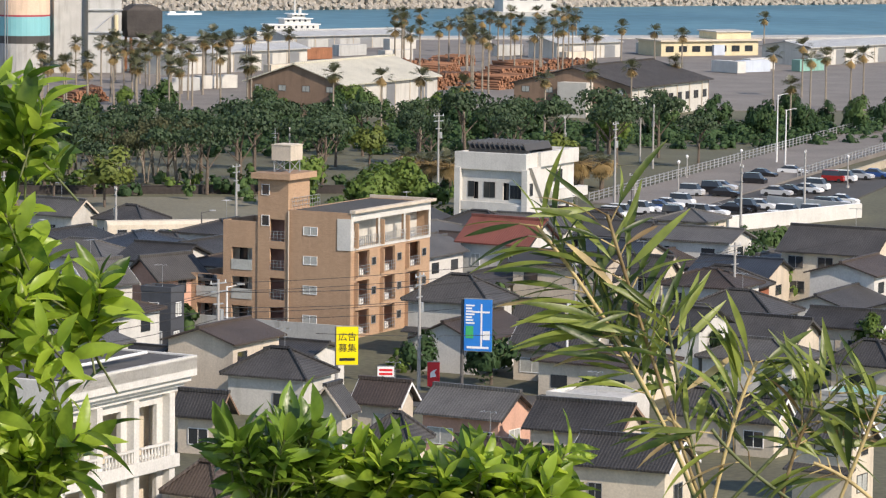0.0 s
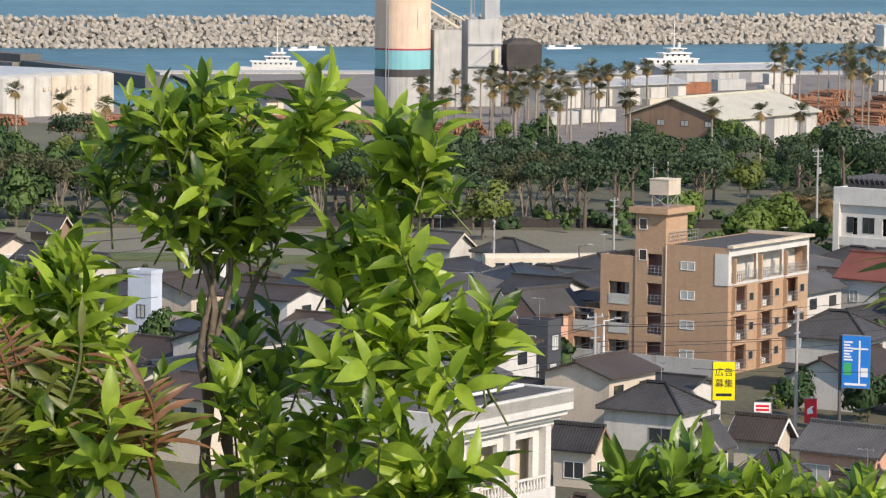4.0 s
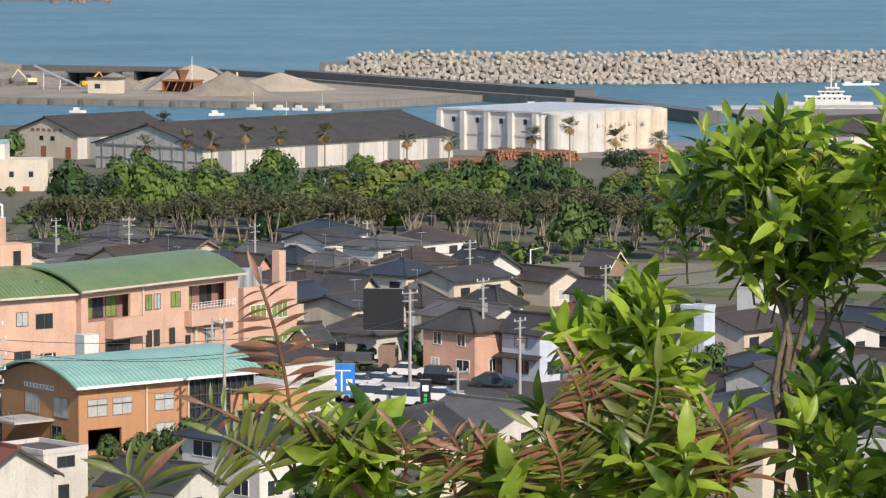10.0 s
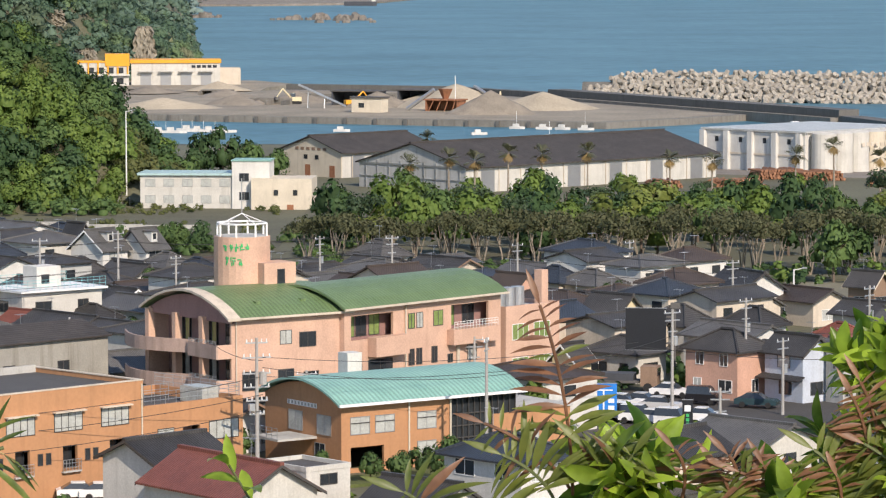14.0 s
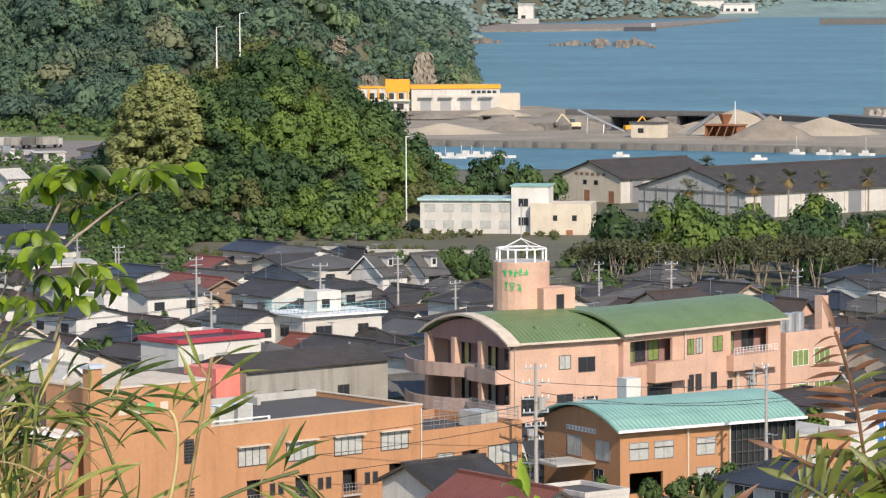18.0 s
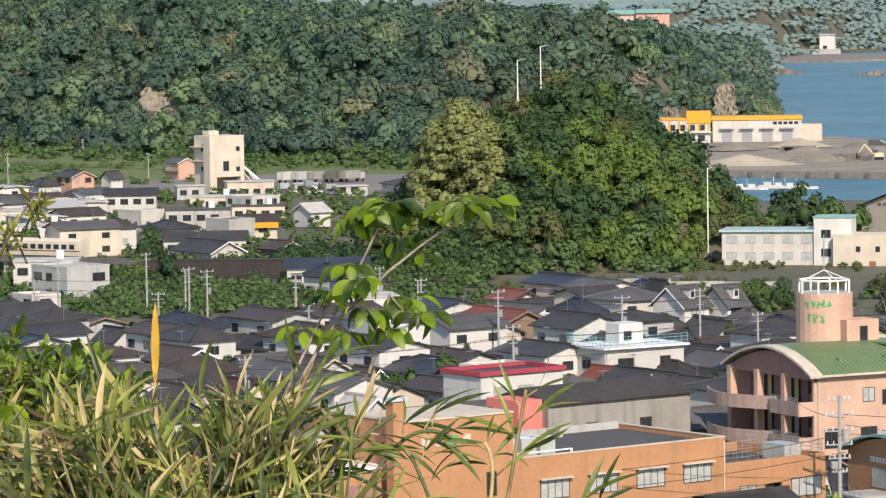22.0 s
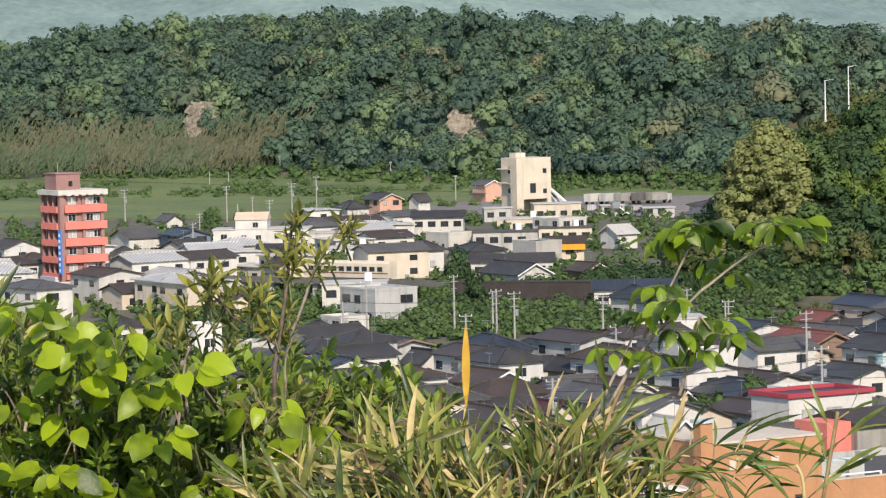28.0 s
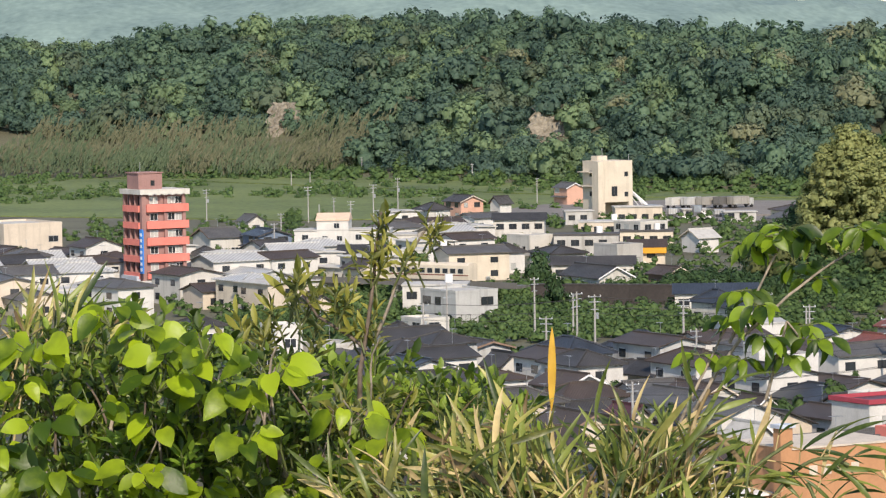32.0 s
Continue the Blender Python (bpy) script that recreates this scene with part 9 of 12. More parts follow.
car(181.4, 473.2, -39, "car_blue", 0)
car(183.7, 476.2, -44, "car_white", 0)
car(186.9, 479.0, -44, "car_white", 1)
car(194.1, 493.7, -42, "car_silver", 1)
car(198.9, 497.5, -42, "car_black", 1)
car(201.9, 501.6, -39, "car_silver", 0)
car(210.4, 509.8, -41, "car_black", 1)
car(216.3, 520.9, -43, "car_black", 0)
car(223.3, 525.9, -41, "car_white", 0)
car(183.3, 463.0, -45, "car_silver", 1)
car(185.6, 464.2, -46, "car_white", 0)
car(190.4, 468.2, -39, "car_black", 0)
car(192.7, 469.5, -42, "car_black", 1)
car(195.8, 472.3, -39, "car_white", 0)
car(191.2, 455.9, -40, "car_white", 0)
car(195.2, 460.8, -43, "car_white", 1)
car(206.4, 491.6, -42, "car_silver", 0)
car(209.2, 492.9, -39, "car_black", 0)
car(212.7, 495.1, -46, "car_white", 0)
car(216.0, 499.2, -44, "car_white", 1)
car(204.7, 469.8, -43, "car_black", 1)
car(207.6, 473.6, -39, "car_silver", 0)
car(210.5, 477.4, -42, "car_white", 0)
car(224.3, 512.4, -41, "car_red", 1)
car(226.0, 512.1, -41, "car_white", 1)
car(230.3, 516.5, -44, "car_silver", 0)
car(233.7, 518.0, -41, "car_blue", 0)
car(179.3, 462.1, -39, "car_black", 1)
car(198.2, 491.2, -41, "car_black", 0)
car(202.4, 472.8, -40, "car_silver", 0)
car(198.6, 460.2, -38, "car_silver", 1)
car(10.5, 367.1, -19, "car_white", 1)
car(11.8, 365.3, -19, "car_white", 1)
car(13.3, 363.5, -17, "car_white", 1)
car(15.1, 362.6, -22, "car_white", 0)
car(16.7, 360.8, -23, "car_white", 1)
car(20.1, 363.8, -16, "car_white", 0)
car(19.9, 354.0, -21, "car_white", 0)
car(12.4, 375.2, -21, "car_white", 0)
car(14.5, 376.1, -24, "car_silver", 0)
car(16.1, 372.8, -18, "car_silver", 0)
car(20.7, 378.8, -24, "car_black", 1)
car(26.0, 375.9, -18, "car_green", 0)
car(17.7, 384.6, -18, "car_white", 0)
car(9.3, 367.1, -20, "car_red", 0)
car(85.2, 337.7, -14, "car_white", 0)
car(-28.0, 667.8, 10, "car_white", 0)
car(-35.8, 312.4, 10, "car_white", 0)
car(-33.9, 312.3, 10, "car_white", 0)
palm(140.6, 699.2, 10.8)
palm(130.9, 628.0, 12.5)
palm(162.0, 733.5, 10.1)
palm(165.1, 715.9, 9.3)
palm(172.5, 735.5, 11.1)
palm(168.0, 708.1, 9.1)
palm(186.2, 751.8, 9.7)
palm(193.7, 760.7, 10.4)
palm(197.3, 758.1, 11.1)
palm(213.8, 805.0, 9.5)
palm(217.2, 799.7, 9.1)
palm(170.2, 598.1, 12.0)
palm(185.7, 621.9, 10.1)
palm(181.0, 583.3, 12.4)
palm(147.8, 615.3, 12.1)
palm(169.5, 695.3, 10.3)
palm(226.6, 626.7, 10.6)
palm(236.0, 631.3, 10.8)
palm(205.6, 591.7, 11.3)
palm(187.4, 580.4, 11.1)
palm(301.9, 707.2, 11.0)
palm(286.8, 659.9, 11.2)
palm(270.6, 629.9, 12.3)
palm(283.5, 678.3, 10.8)
palm(292.7, 661.6, 10.5)
palm(296.1, 663.0, 11.5)
palm(251.8, 594.6, 9.8)
palm(301.0, 790.3, 10.1)
palm(280.9, 721.7, 12.4)
palm(293.9, 793.4, 10.8)
palm(347.7, 838.4, 10.9)
palm(263.7, 681.0, 9.0)
palm(141.6, 702.3, 10.5)
palm(135.5, 652.2, 11.0)
palm(166.5, 763.7, 9.1)
palm(157.1, 699.9, 11.2)
palm(147.8, 649.3, 11.2)
palm(176.3, 761.4, 9.2)
palm(152.0, 640.7, 11.2)
palm(176.5, 733.1, 10.6)
palm(180.1, 729.8, 11.4)
palm(191.5, 753.5, 10.2)
palm(192.9, 740.3, 11.5)
palm(199.5, 750.5, 11.6)
palm(141.3, 659.7, 9.1)
palm(-14.8, 736.8, 9.2)
palm(-9.0, 628.9, 11.4)
palm(-4.5, 602.8, 12.4)
palm(1.2, 672.9, 9.9)
palm(7.1, 654.1, 10.6)
palm(15.1, 650.5, 11.1)
palm(29.6, 649.2, 10.1)
palm(36.2, 637.5, 10.3)
palm(52.4, 661.1, 10.1)
palm(61.8, 687.3, 10.3)
palm(64.9, 635.7, 11.1)
palm(73.4, 643.2, 10.1)
palm(-15.8, 630.7, 10.3)
palm(192.8, 772.7, 10.7)
palm(185.1, 748.7, 9.7)
palm(191.7, 761.9, 9.6)
palm(159.6, 700.5, 9.3)
palm(156.3, 708.5, 11.5)
palm(154.3, 676.5, 9.5)
palm(146.9, 662.9, 11.7)
palm(175.8, 768.1, 9.4)
palm(171.1, 731.4, 11.4)
palm(194.3, 765.2, 9.8)
palm(168.3, 668.1, 11.4)
palm(171.6, 772.9, 9.9)
palm(187.5, 747.2, 10.0)
palm(163.5, 721.3, 10.2)
palm(203.9, 786.7, 9.0)
palm(164.0, 629.0, 12.0)
palm(142.3, 624.6, 11.8)
palm(140.1, 653.8, 11.5)
palm(173.2, 714.1, 9.9)
palm(171.0, 771.0, 9.2)
palm(170.4, 716.7, 11.4)
palm(130.5, 642.9, 11.1)
palm(164.0, 631.7, 11.7)
palm(180.9, 763.6, 11.2)
palm(152.7, 723.7, 11.0)
palm(161.4, 690.9, 11.8)
palm(283.7, 834.2, 10.8)
palm(276.5, 777.3, 12.3)
palm(271.3, 837.8, 11.6)
palm(291.0, 824.8, 12.4)
palm(262.0, 728.7, 12.5)
palm(226.8, 749.5, 12.6)
palm(257.5, 843.7, 10.8)
palm(269.8, 806.0, 11.4)
palm(318.2, 908.6, 10.2)
palm(273.7, 883.3, 10.2)
palm(278.9, 768.7, 10.3)
palm(277.8, 833.9, 10.9)
palm(247.8, 765.2, 11.8)
palm(276.9, 853.5, 11.0)
palm(238.4, 769.5, 12.1)
palm(287.8, 884.0, 10.5)
palm(246.6, 758.4, 12.3)
palm(241.6, 741.8, 11.9)
palm(267.0, 812.2, 11.5)
palm(273.7, 791.6, 12.1)
palm(274.4, 830.0, 11.6)
palm(299.7, 868.3, 11.3)
palm(233.9, 712.0, 12.8)
palm(233.8, 718.7, 12.4)
palm(262.0, 822.9, 10.4)
palm(262.3, 743.9, 12.7)
palm(264.6, 753.1, 12.2)
palm(286.6, 850.6, 11.8)
palm(250.7, 829.0, 12.3)
palm(270.3, 886.8, 10.3)
palm(313.4, 878.5, 10.1)
palm(293.9, 829.6, 12.5)
palm(246.5, 716.6, 12.9)
palm(263.5, 779.4, 10.1)
palm(265.7, 767.4, 12.1)
palm(221.1, 719.7, 12.8)
palm(246.3, 808.8, 11.7)
palm(296.9, 849.0, 10.5)
palm(236.6, 749.9, 12.3)
palm(263.3, 812.6, 11.2)
palm(265.3, 825.3, 10.2)
palm(238.1, 720.7, 11.2)
tree(-57.1, 757.3, 10.0, "dark")
tree(-61.5, 754.4, 9.0, "dark")
tree(-51.5, 742.7, 9.0, "wood")
tree(-45.0, 729.3, 8.0, "wood")
tree(-17.1, 579.0, 12.0, "fresh")
tree(-13.1, 557.7, 12.0, "fresh")
tree(-8.0, 559.7, 11.0, "wood")
tree(-3.7, 559.6, 11.0, "fresh")
tree(1.4, 568.1, 10.0, "dark")
tree(5.6, 548.6, 10.0, "dark")
tree(9.0, 554.8, 10.0, "fresh")
tree(11.6, 556.9, 9.0, "wood")
tree(17.3, 548.2, 10.0, "gold")
tree(20.9, 554.3, 10.0, "gold")
tree(23.0, 544.2, 9.0, "fresh")
tree(29.6, 567.0, 10.0, "fresh")
tree(36.1, 596.2, 9.0, "dark")
tree(41.7, 610.6, 9.0, "dark")
tree(46.9, 618.1, 9.0, "dark")
tree(51.9, 610.2, 9.0, "dark")
tree(46.5, 517.8, 8.0, "wood")
tree(57.0, 567.9, 9.0, "wood")
tree(61.5, 561.3, 9.0, "dark")
tree(60.2, 520.0, 9.0, "fresh")
tree(49.8, 528.5, 8.0, "wood")
tree(-31.6, 639.0, 4.0, "wood")
tree(-50.3, 572.8, 5.0, "wood")
tree(-46.5, 569.1, 5.0, "dark")
tree(-52.4, 566.9, 5.0, "wood")
tree(-24.5, 525.2, 4.0, "wood")
tree(-10.2, 645.6, 4.0, "wood")
tree(137.5, 463.8, 8.0, "fresh")
tree(142.4, 472.5, 8.0, "fresh")
tree(143.6, 467.5, 8.0, "fresh")
tree(145.0, 465.8, 7.0, "fresh")
tree(134.4, 458.5, 7.0, "fresh")
tree(160.9, 544.7, 8.0, "gold")
tree(107.9, 492.5, 8.0, "gold")
tree(103.1, 503.5, 8.0, "fresh")
tree(183.3, 521.8, 7.0, "gold")
tree(135.0, 488.4, 8.0, "fresh")
tree(99.4, 320.2, 4.5, "dark")
tree(105.4, 317.1, 5.5, "dark")
tree(127.0, 318.8, 5.0, "wood")
tree(166.7, 397.7, 6.0, "wood")
tree(162.7, 408.9, 5.0, "wood")
tree(154.7, 387.0, 5.0, "wood")
tree(146.0, 323.4, 4.5, "fresh")
tree(125.9, 310.5, 5.0, "dark")
tree(159.1, 386.1, 5.0, "dark")
tree(99.8, 417.2, 4.0, "wood")
tree(156.7, 406.5, 5.0, "wood")
tree(-4.7, 321.7, 4.0, "wood")
tree(-11.6, 322.2, 3.2, "wood")
tree(-9.2, 322.2, 3.2, "wood")
tree(-7.2, 324.4, 3.4, "wood")
tree(-15.8, 320.1, 3.0, "wood")
tree(-126.0, 669.7, 5.0, "wood")
tree(-74.3, 478.2, 4.0, "wood")
tree(-80.4, 426.1, 5.0, "wood")
tree(-76.8, 440.2, 5.0, "wood")
tree(-114.6, 570.6, 5.0, "dark")
tree(-69.0, 376.5, 4.0, "wood")
tree(-174.5, 677.5, 7.0, "dark")
tree(-156.2, 619.9, 6.0, "dark")
tree(-209.5, 733.8, 6.0, "brown")
tree(-205.6, 703.6, 6.0, "wood")
tree(-212.6, 762.5, 5.0, "wood")

# ---- park belt ----
tr = random.Random(17)
for x, y in scatter(9, 900, (-30, 130, 531, 545), lambda x, y: True, 4.7):
    tree(x, y - x * .06, tr.uniform(7.5, 9.8), "brown")
for x, y in scatter(10, 900, (-28, 110, 560, 625), lambda x, y: True, 9.8):
    tree(x, y - x * .05, tr.uniform(7.5, 10.5), tr.choice(("dark", "wood", "wood", "pine", "fresh", "gold")))
for x, y in scatter(12, 600, (95, 215, 508, 575), lambda x, y: x < 150 or y > 535, 9.5):
    tree(x, y, tr.uniform(8.5, 12), tr.choice(("pine", "pine", "pine", "pine", "pine", "fresh")))
for x, y in scatter(13, 3000, (100, 350, 604, 634), lambda x, y: True, 8.6):
    tree(x, y - max(0, x - 195) * .1, tr.uniform(4.6, 6.9), tr.choice(("dark", "wood", "dark", "dark", "pine", "dark", "wood", "fresh") if x < 190 else ("dark", "wood", "dark", "dark", "wood")))
for x, y in scatter(14, 500, (20, 320, 640, 690), lambda x, y: y < 680 - max(0, x - 150) * .3, 16):
    tree(x, y, tr.uniform(4.5, 7), tr.choice(("dark", "wood", "pine", "fresh")))
# dry palm grove beside the river
for x, y in scatter(15, 200, (158, 186, 505, 520), lambda x, y: True, 3.0):
    p = thing("palm_tree", x, y, 0, tr.uniform(0, 360), "short palm hung with dry straw-coloured fronds", "palm tree", "dry palms")
    part("trunk", shared("dp_trunk", lambda: Build().tube((0, 0, 0), (0, 0, 4.2), .3, .25, 7).mesh("trunk", "bark")), "", p)
    part("dry_skirt", shared("dp_skirt", lambda: frond_mesh("dry_skirt", "leaf_palm_dry", 34, (-1.4, .2), 90, 1.9)), "", p, at=pose(0, 0, 4.2))
    part("fronds", shared("dp_fr", lambda: frond_mesh("fronds", "leaf_palm", 10, (.2, 1.3), 91, 1.5)), "", p, at=pose(0, 0, 4.3))

# scrub among the houses and at the foot of the hills
def scrub(name, seed, area, keep, gap, rad, material, label, n=90):
    rows = [(x, y, hsc(x, y) + rad * .35 * tr.uniform(.6, 1.2), rad * tr.uniform(.7, 1.3), .8) for x, y in scatter(seed, 2500, area, keep, gap)]
    woods(name, rows, material, label, (seed, seed + 1), n=n, card=.11, lobes=7)


scrub("hedge_scrub", 201, (-205, -102, 545, 690), lambda x, y: 550 + (x + 152) * .55 < y < 668 + (x + 160) * .1 and not (-168 < x < -128 and 629 < y < 642) and abs(y - 655 + (x + 222) * .384) > 6, 3.6, 2.3, "leaf_wood", "rank green shrubs between the railway and the houses")
scrub("mound_foot_scrub", 203, (-175, -68, 640, 672), lambda x, y: abs(y - (655 + (x + 100) * .05)) < 9, 3.4, 2.4, "leaf_wood", "green shrubs at the foot of the mound")
scrub("bank_scrub", 205, (-480, -180, 1035, 1290), lambda x, y: -26 < y - base_of(x) < 34, 6.5, 3.6, "leaf_wood", "scrub along the foot of the ridge", 70)
scrub("meadow_scrub", 209, (-520, -190, 960, 1240), lambda x, y: y > 965 - (x + 190) * .9 * .3 and noise.noise(Vector((x / 34, y / 48, 4))) > .1 and y < base_of(x) - 20, 5.0, 2.3, "leaf_wood", "clumps of rough shrubs and grass on the meadow", 50)
scrub("town_scrub", 211, (-350, -150, 600, 930), lambda x, y: noise.noise(Vector((x / 18, y / 18, 2))) > -.02, 6, 2.4, "leaf_wood", "garden shrubs and small trees between the houses", 60)
scrub("belt_scrub", 213, (95, 352, 596, 630), lambda x, y: 600 < y + max(0, x - 195) * .08 < 626, 4.2, 2.9, "leaf_dark", "dark evergreen shrubs filling the park belt", 110)
scrub("pine_scrub", 215, (95, 300, 575, 604), lambda x, y: noise.noise(Vector((x / 14, y / 14, 5))) > -.15, 4.6, 2.2, "leaf_dark", "dark evergreen shrubs under the pines", 80)
scrub("field_scrub", 207, (-110, -20, 560, 600), lambda x, y: noise.noise(Vector((x / 12, y / 12, 0))) > .05, 3.4, 2.0, "leaf_wood", "low green shrubs by the field")

# stepped field walls, a wire fence and weeds before the school
for x, y, w, h in ((-94, 624, 24, .7), (-90, 615, 30, .9), (-66, 618, 16, .6)):
    solo("field_wall", Build().box(0, w, 0, .5, 0, h).box(-.05, w + .05, -.05, .55, h, h + .12), "concrete", "low pale concrete wall stepping the field", "wall", x, y, 0, 2, "field walls")
wf = thing("wire_fence", -82, 676, 0, -4, "rusty wire fence with pale posts", "fence")
for i in range(8):
    part("post", Build().tube((i * 2, 0, 0), (i * 2, 0, 1.7), .06, .06, 5), "concrete", wf)
for k in range(3):
    part("wire", Build().box(0, 14, -.015, .015, .5 + k * .5, .53 + k * .5), "steel", wf)
scrub("weeds", 217, (-100, -40, 600, 680), lambda x, y: noise.noise(Vector((x / 9, y / 7, 8))) > .12 and not 630 < y < 652, 2.2, 1.0, "leaf_olive_wood", "rank weeds along the field edges", 50)

# railway: embankment, platform and a cream railcar
em = Build().side([(-5, 0), (5, 0), (2.5, 2.6), (-2.5, 2.6)], 0, 46)
solo("rail_bank", em, "dark_concrete", "dark railway embankment", "embankment", -275, 757, 0, -4, kind="structure")
solo("rail_bridge", Build().box(0, 60, -2, 2, 3.0, 3.5).box(0, 60, -2, -1.8, 3.5, 4.1), "dark_concrete", "low concrete railway bridge", "bridge", -222, 655, 0, -21, kind="structure")
for i in range(6):
    solo("bridge_pier", Build().box(-.5, .5, -1.2, 1.2, 0, 3.0), "concrete", "plain concrete pier of the railway bridge", "pier", -220 + i * 9.4, 654.2 - i * 3.6, 0, -21, "bridge piers")
solo("retaining_wall", Build().box(0, 34, 0, 2, 0, 3.3).box(0, 34, -.1, 2.1, 3.3, 3.55), "black_wall", "black weathered retaining wall", "wall", -165.5, 637, 0, 0, kind="structure")
rc = thing("railcar", -194, 644.3, 3.3, -21, "cream single railcar with a row of dark windows", "railcar")
part("body", Build().side([(-1.35, .9), (1.35, .9), (1.4, 1.6), (1.35, 3.5), (.8, 3.9), (-.8, 3.9), (-1.35, 3.5), (-1.4, 1.6)], 0, 19), "cream", rc)
part("underframe", Build().box(1, 18, -1.1, 1.1, .3, .9), "pole_dark", rc)
for i in range(10):
    win(rc, "side", 1.8 + i * 1.72, 2.1, 1.1, .8, "glass", "frame_grey", 0, -1.38)
part("stripe", Build().box(0, 19, -1.43, -1.4, 1.65, 1.85), "tile_red", rc)
rd = thing("railcar", 96, 437.5, -.2, -3, "cream single railcar passing behind the houses", "railcar")
part("body", Build().side([(-1.35, .9), (1.35, .9), (1.4, 1.6), (1.35, 3.5), (.8, 3.9), (-.8, 3.9), (-1.35, 3.5), (-1.4, 1.6)], 0, 17), "cream", rd)
part("underframe", Build().box(1, 16, -1.1, 1.1, .0, .9), "pole_dark", rd)
for i in range(9):
    win(rd, "side", 1.8 + i * 1.7, 2.1, 1.1, .8, "glass", "frame_grey", 0, -1.38)

# car park, ramp road and its rails
slab("car_park", [(166, 452), (205, 470), (240, 520), (226, 536), (196, 500), (163, 468)], .2, "asphalt", "asphalt car park with white bays", "car park", .3)
for i in range(14):
    solo("bay_line", Build().box(-.06, .06, -2.4, 2.4, 0, .012), "line_white", "white painted bay line", "road marking", 172 + i * 2.6, 461.5 + i * 2.2, .2, 40, "bay lines")
wl = thing("car_park_wall", 180.7, 446.3, 0, 30, "long white car park wall", "wall")
part("wall", Build().box(0, 29, 0, .3, 0, 1.9), "white_clean", wl)
part("coping", Build().box(0, 29, -.05, .35, 1.9, 2.0), "frame_white", wl)
part("return_wall", Build().box(29, 29.3, 0, 16, 0, 1.9), "white_clean", wl)
rdir = Vector((277.6 - 190, 611.2 - 500, 0)).normalized()
rn = Vector((rdir.y, -rdir.x, 0))
p0 = Vector((176, 487, 0))
def rp(s, o, z):
    q = p0 + rdir * s + rn * o
    return (q.x, q.y, z)
ramp = Build().add([rp(0, 0, .22), rp(220, 0, 1.6), rp(220, 16, 1.6), rp(0, 16, .22), rp(0, 0, -.2), rp(220, 0, -.2), rp(220, 16, -.2), rp(0, 16, -.2)], [(0, 3, 2, 1), (4, 5, 6, 7), (0, 1, 5, 4), (1, 2, 6, 5), (2, 3, 7, 6), (3, 0, 4, 7)])
solo("road", ramp, "pale_asphalt", "grey asphalt road rising to the harbour bridge", "road", kind="structure")
for o, name in ((0, "far"), (16, "near")):
    fence = thing("guard_rail", *rp(0, o, 0)[:2], 0, 0, "pale steel guard rail along the road", "guard rail", "road guard rails")
    base = Vector(rp(0, o, 0))
    s0 = 0 if o == 0 else 52
    for k in range(3):
        part("rail", Build().tube(Vector(rp(s0, o, .62 + s0 * .0063 + k * .42)) - base, Vector(rp(220, o, 2.0 + k * .42)) - base, .07, .07, 5), "frame_grey", fence)
    for i in range(int((220 - s0) / 2.2)):
        s = s0 + i * 2.2
        part("post", shared("rail_post", lambda: Build().box(-.07, .07, -.07, .07, 0, 1.4).mesh("post", "frame_grey")), "", fence, at=Matrix.Translation(Vector(rp(s, o, .2 + s * .0063)) - base))
solo("road_wall", Build().add([rp(60, 22, 0), rp(220, 22, 0), rp(220, 22.5, 0), rp(60, 22.5, 0), rp(60, 22, 1.2), rp(220, 22, 2.2), rp(220, 22.5, 2.2), rp(60, 22.5, 1.2)], [(3, 2, 1, 0), (4, 5, 6, 7), (0, 1, 5, 4), (1, 2, 6, 5), (2, 3, 7, 6), (3, 0, 4, 7)]), "sand", "low pale retaining wall beside the road", "wall", kind="structure")

# streets between the houses
slab("street", [(60, 318), (108, 300), (145, 330), (143, 340), (107, 309), (62, 327)], .1, "asphalt", "asphalt street with worn white lines", "street", .2)
slab("shop_car_park", [(4, 356), (18, 345), (40, 362), (38, 385), (12, 392)], .12, "asphalt", "asphalt car park beside the blue road sign", "car park", .2)
for i in range(8):
    solo("bay_line", Build().box(-.06, .06, -2.3, 2.3, 0, .012), "line_white", "white painted bay line", "road marking", 9 + i * 2.5, 361 - i * .3 + 2, .125, -20, "shop bay lines")

# signs
def billboard(x, y, rot, w, h, z, material, label, post="pole_dark", posts=(0,)):
    ob = thing("sign", x, y, 0, rot, label, "sign")
    part("panel", Build().box(-w / 2, w / 2, -.12, .12, z, z + h), material, ob)
    part("edge", Build().box(-w / 2 - .05, w / 2 + .05, -.1, .1, z + h, z + h + .06).box(-w / 2 - .05, w / 2 + .05, -.1, .1, z - .06, z), "frame_grey", ob)
    for p in posts:
        part("post", Build().tube((p, .25, 0), (p, .25, z + h), .16, .16, 8), post, ob)
    return ob


def write(ob, text, x, z, size, material, off=-.135):
    cu = bpy.data.curves.new("lettering", "FONT")
    cu.body, cu.size, cu.align_x, cu.extrude = text, size, "CENTER", .01
    cu.materials.append(MATS[material])
    t = new("lettering", cu)
    t.parent = ob
    t.matrix_basis = Matrix.Translation((x, off, z)) @ Matrix.Rotation(radians(90), 4, "X")
    return t


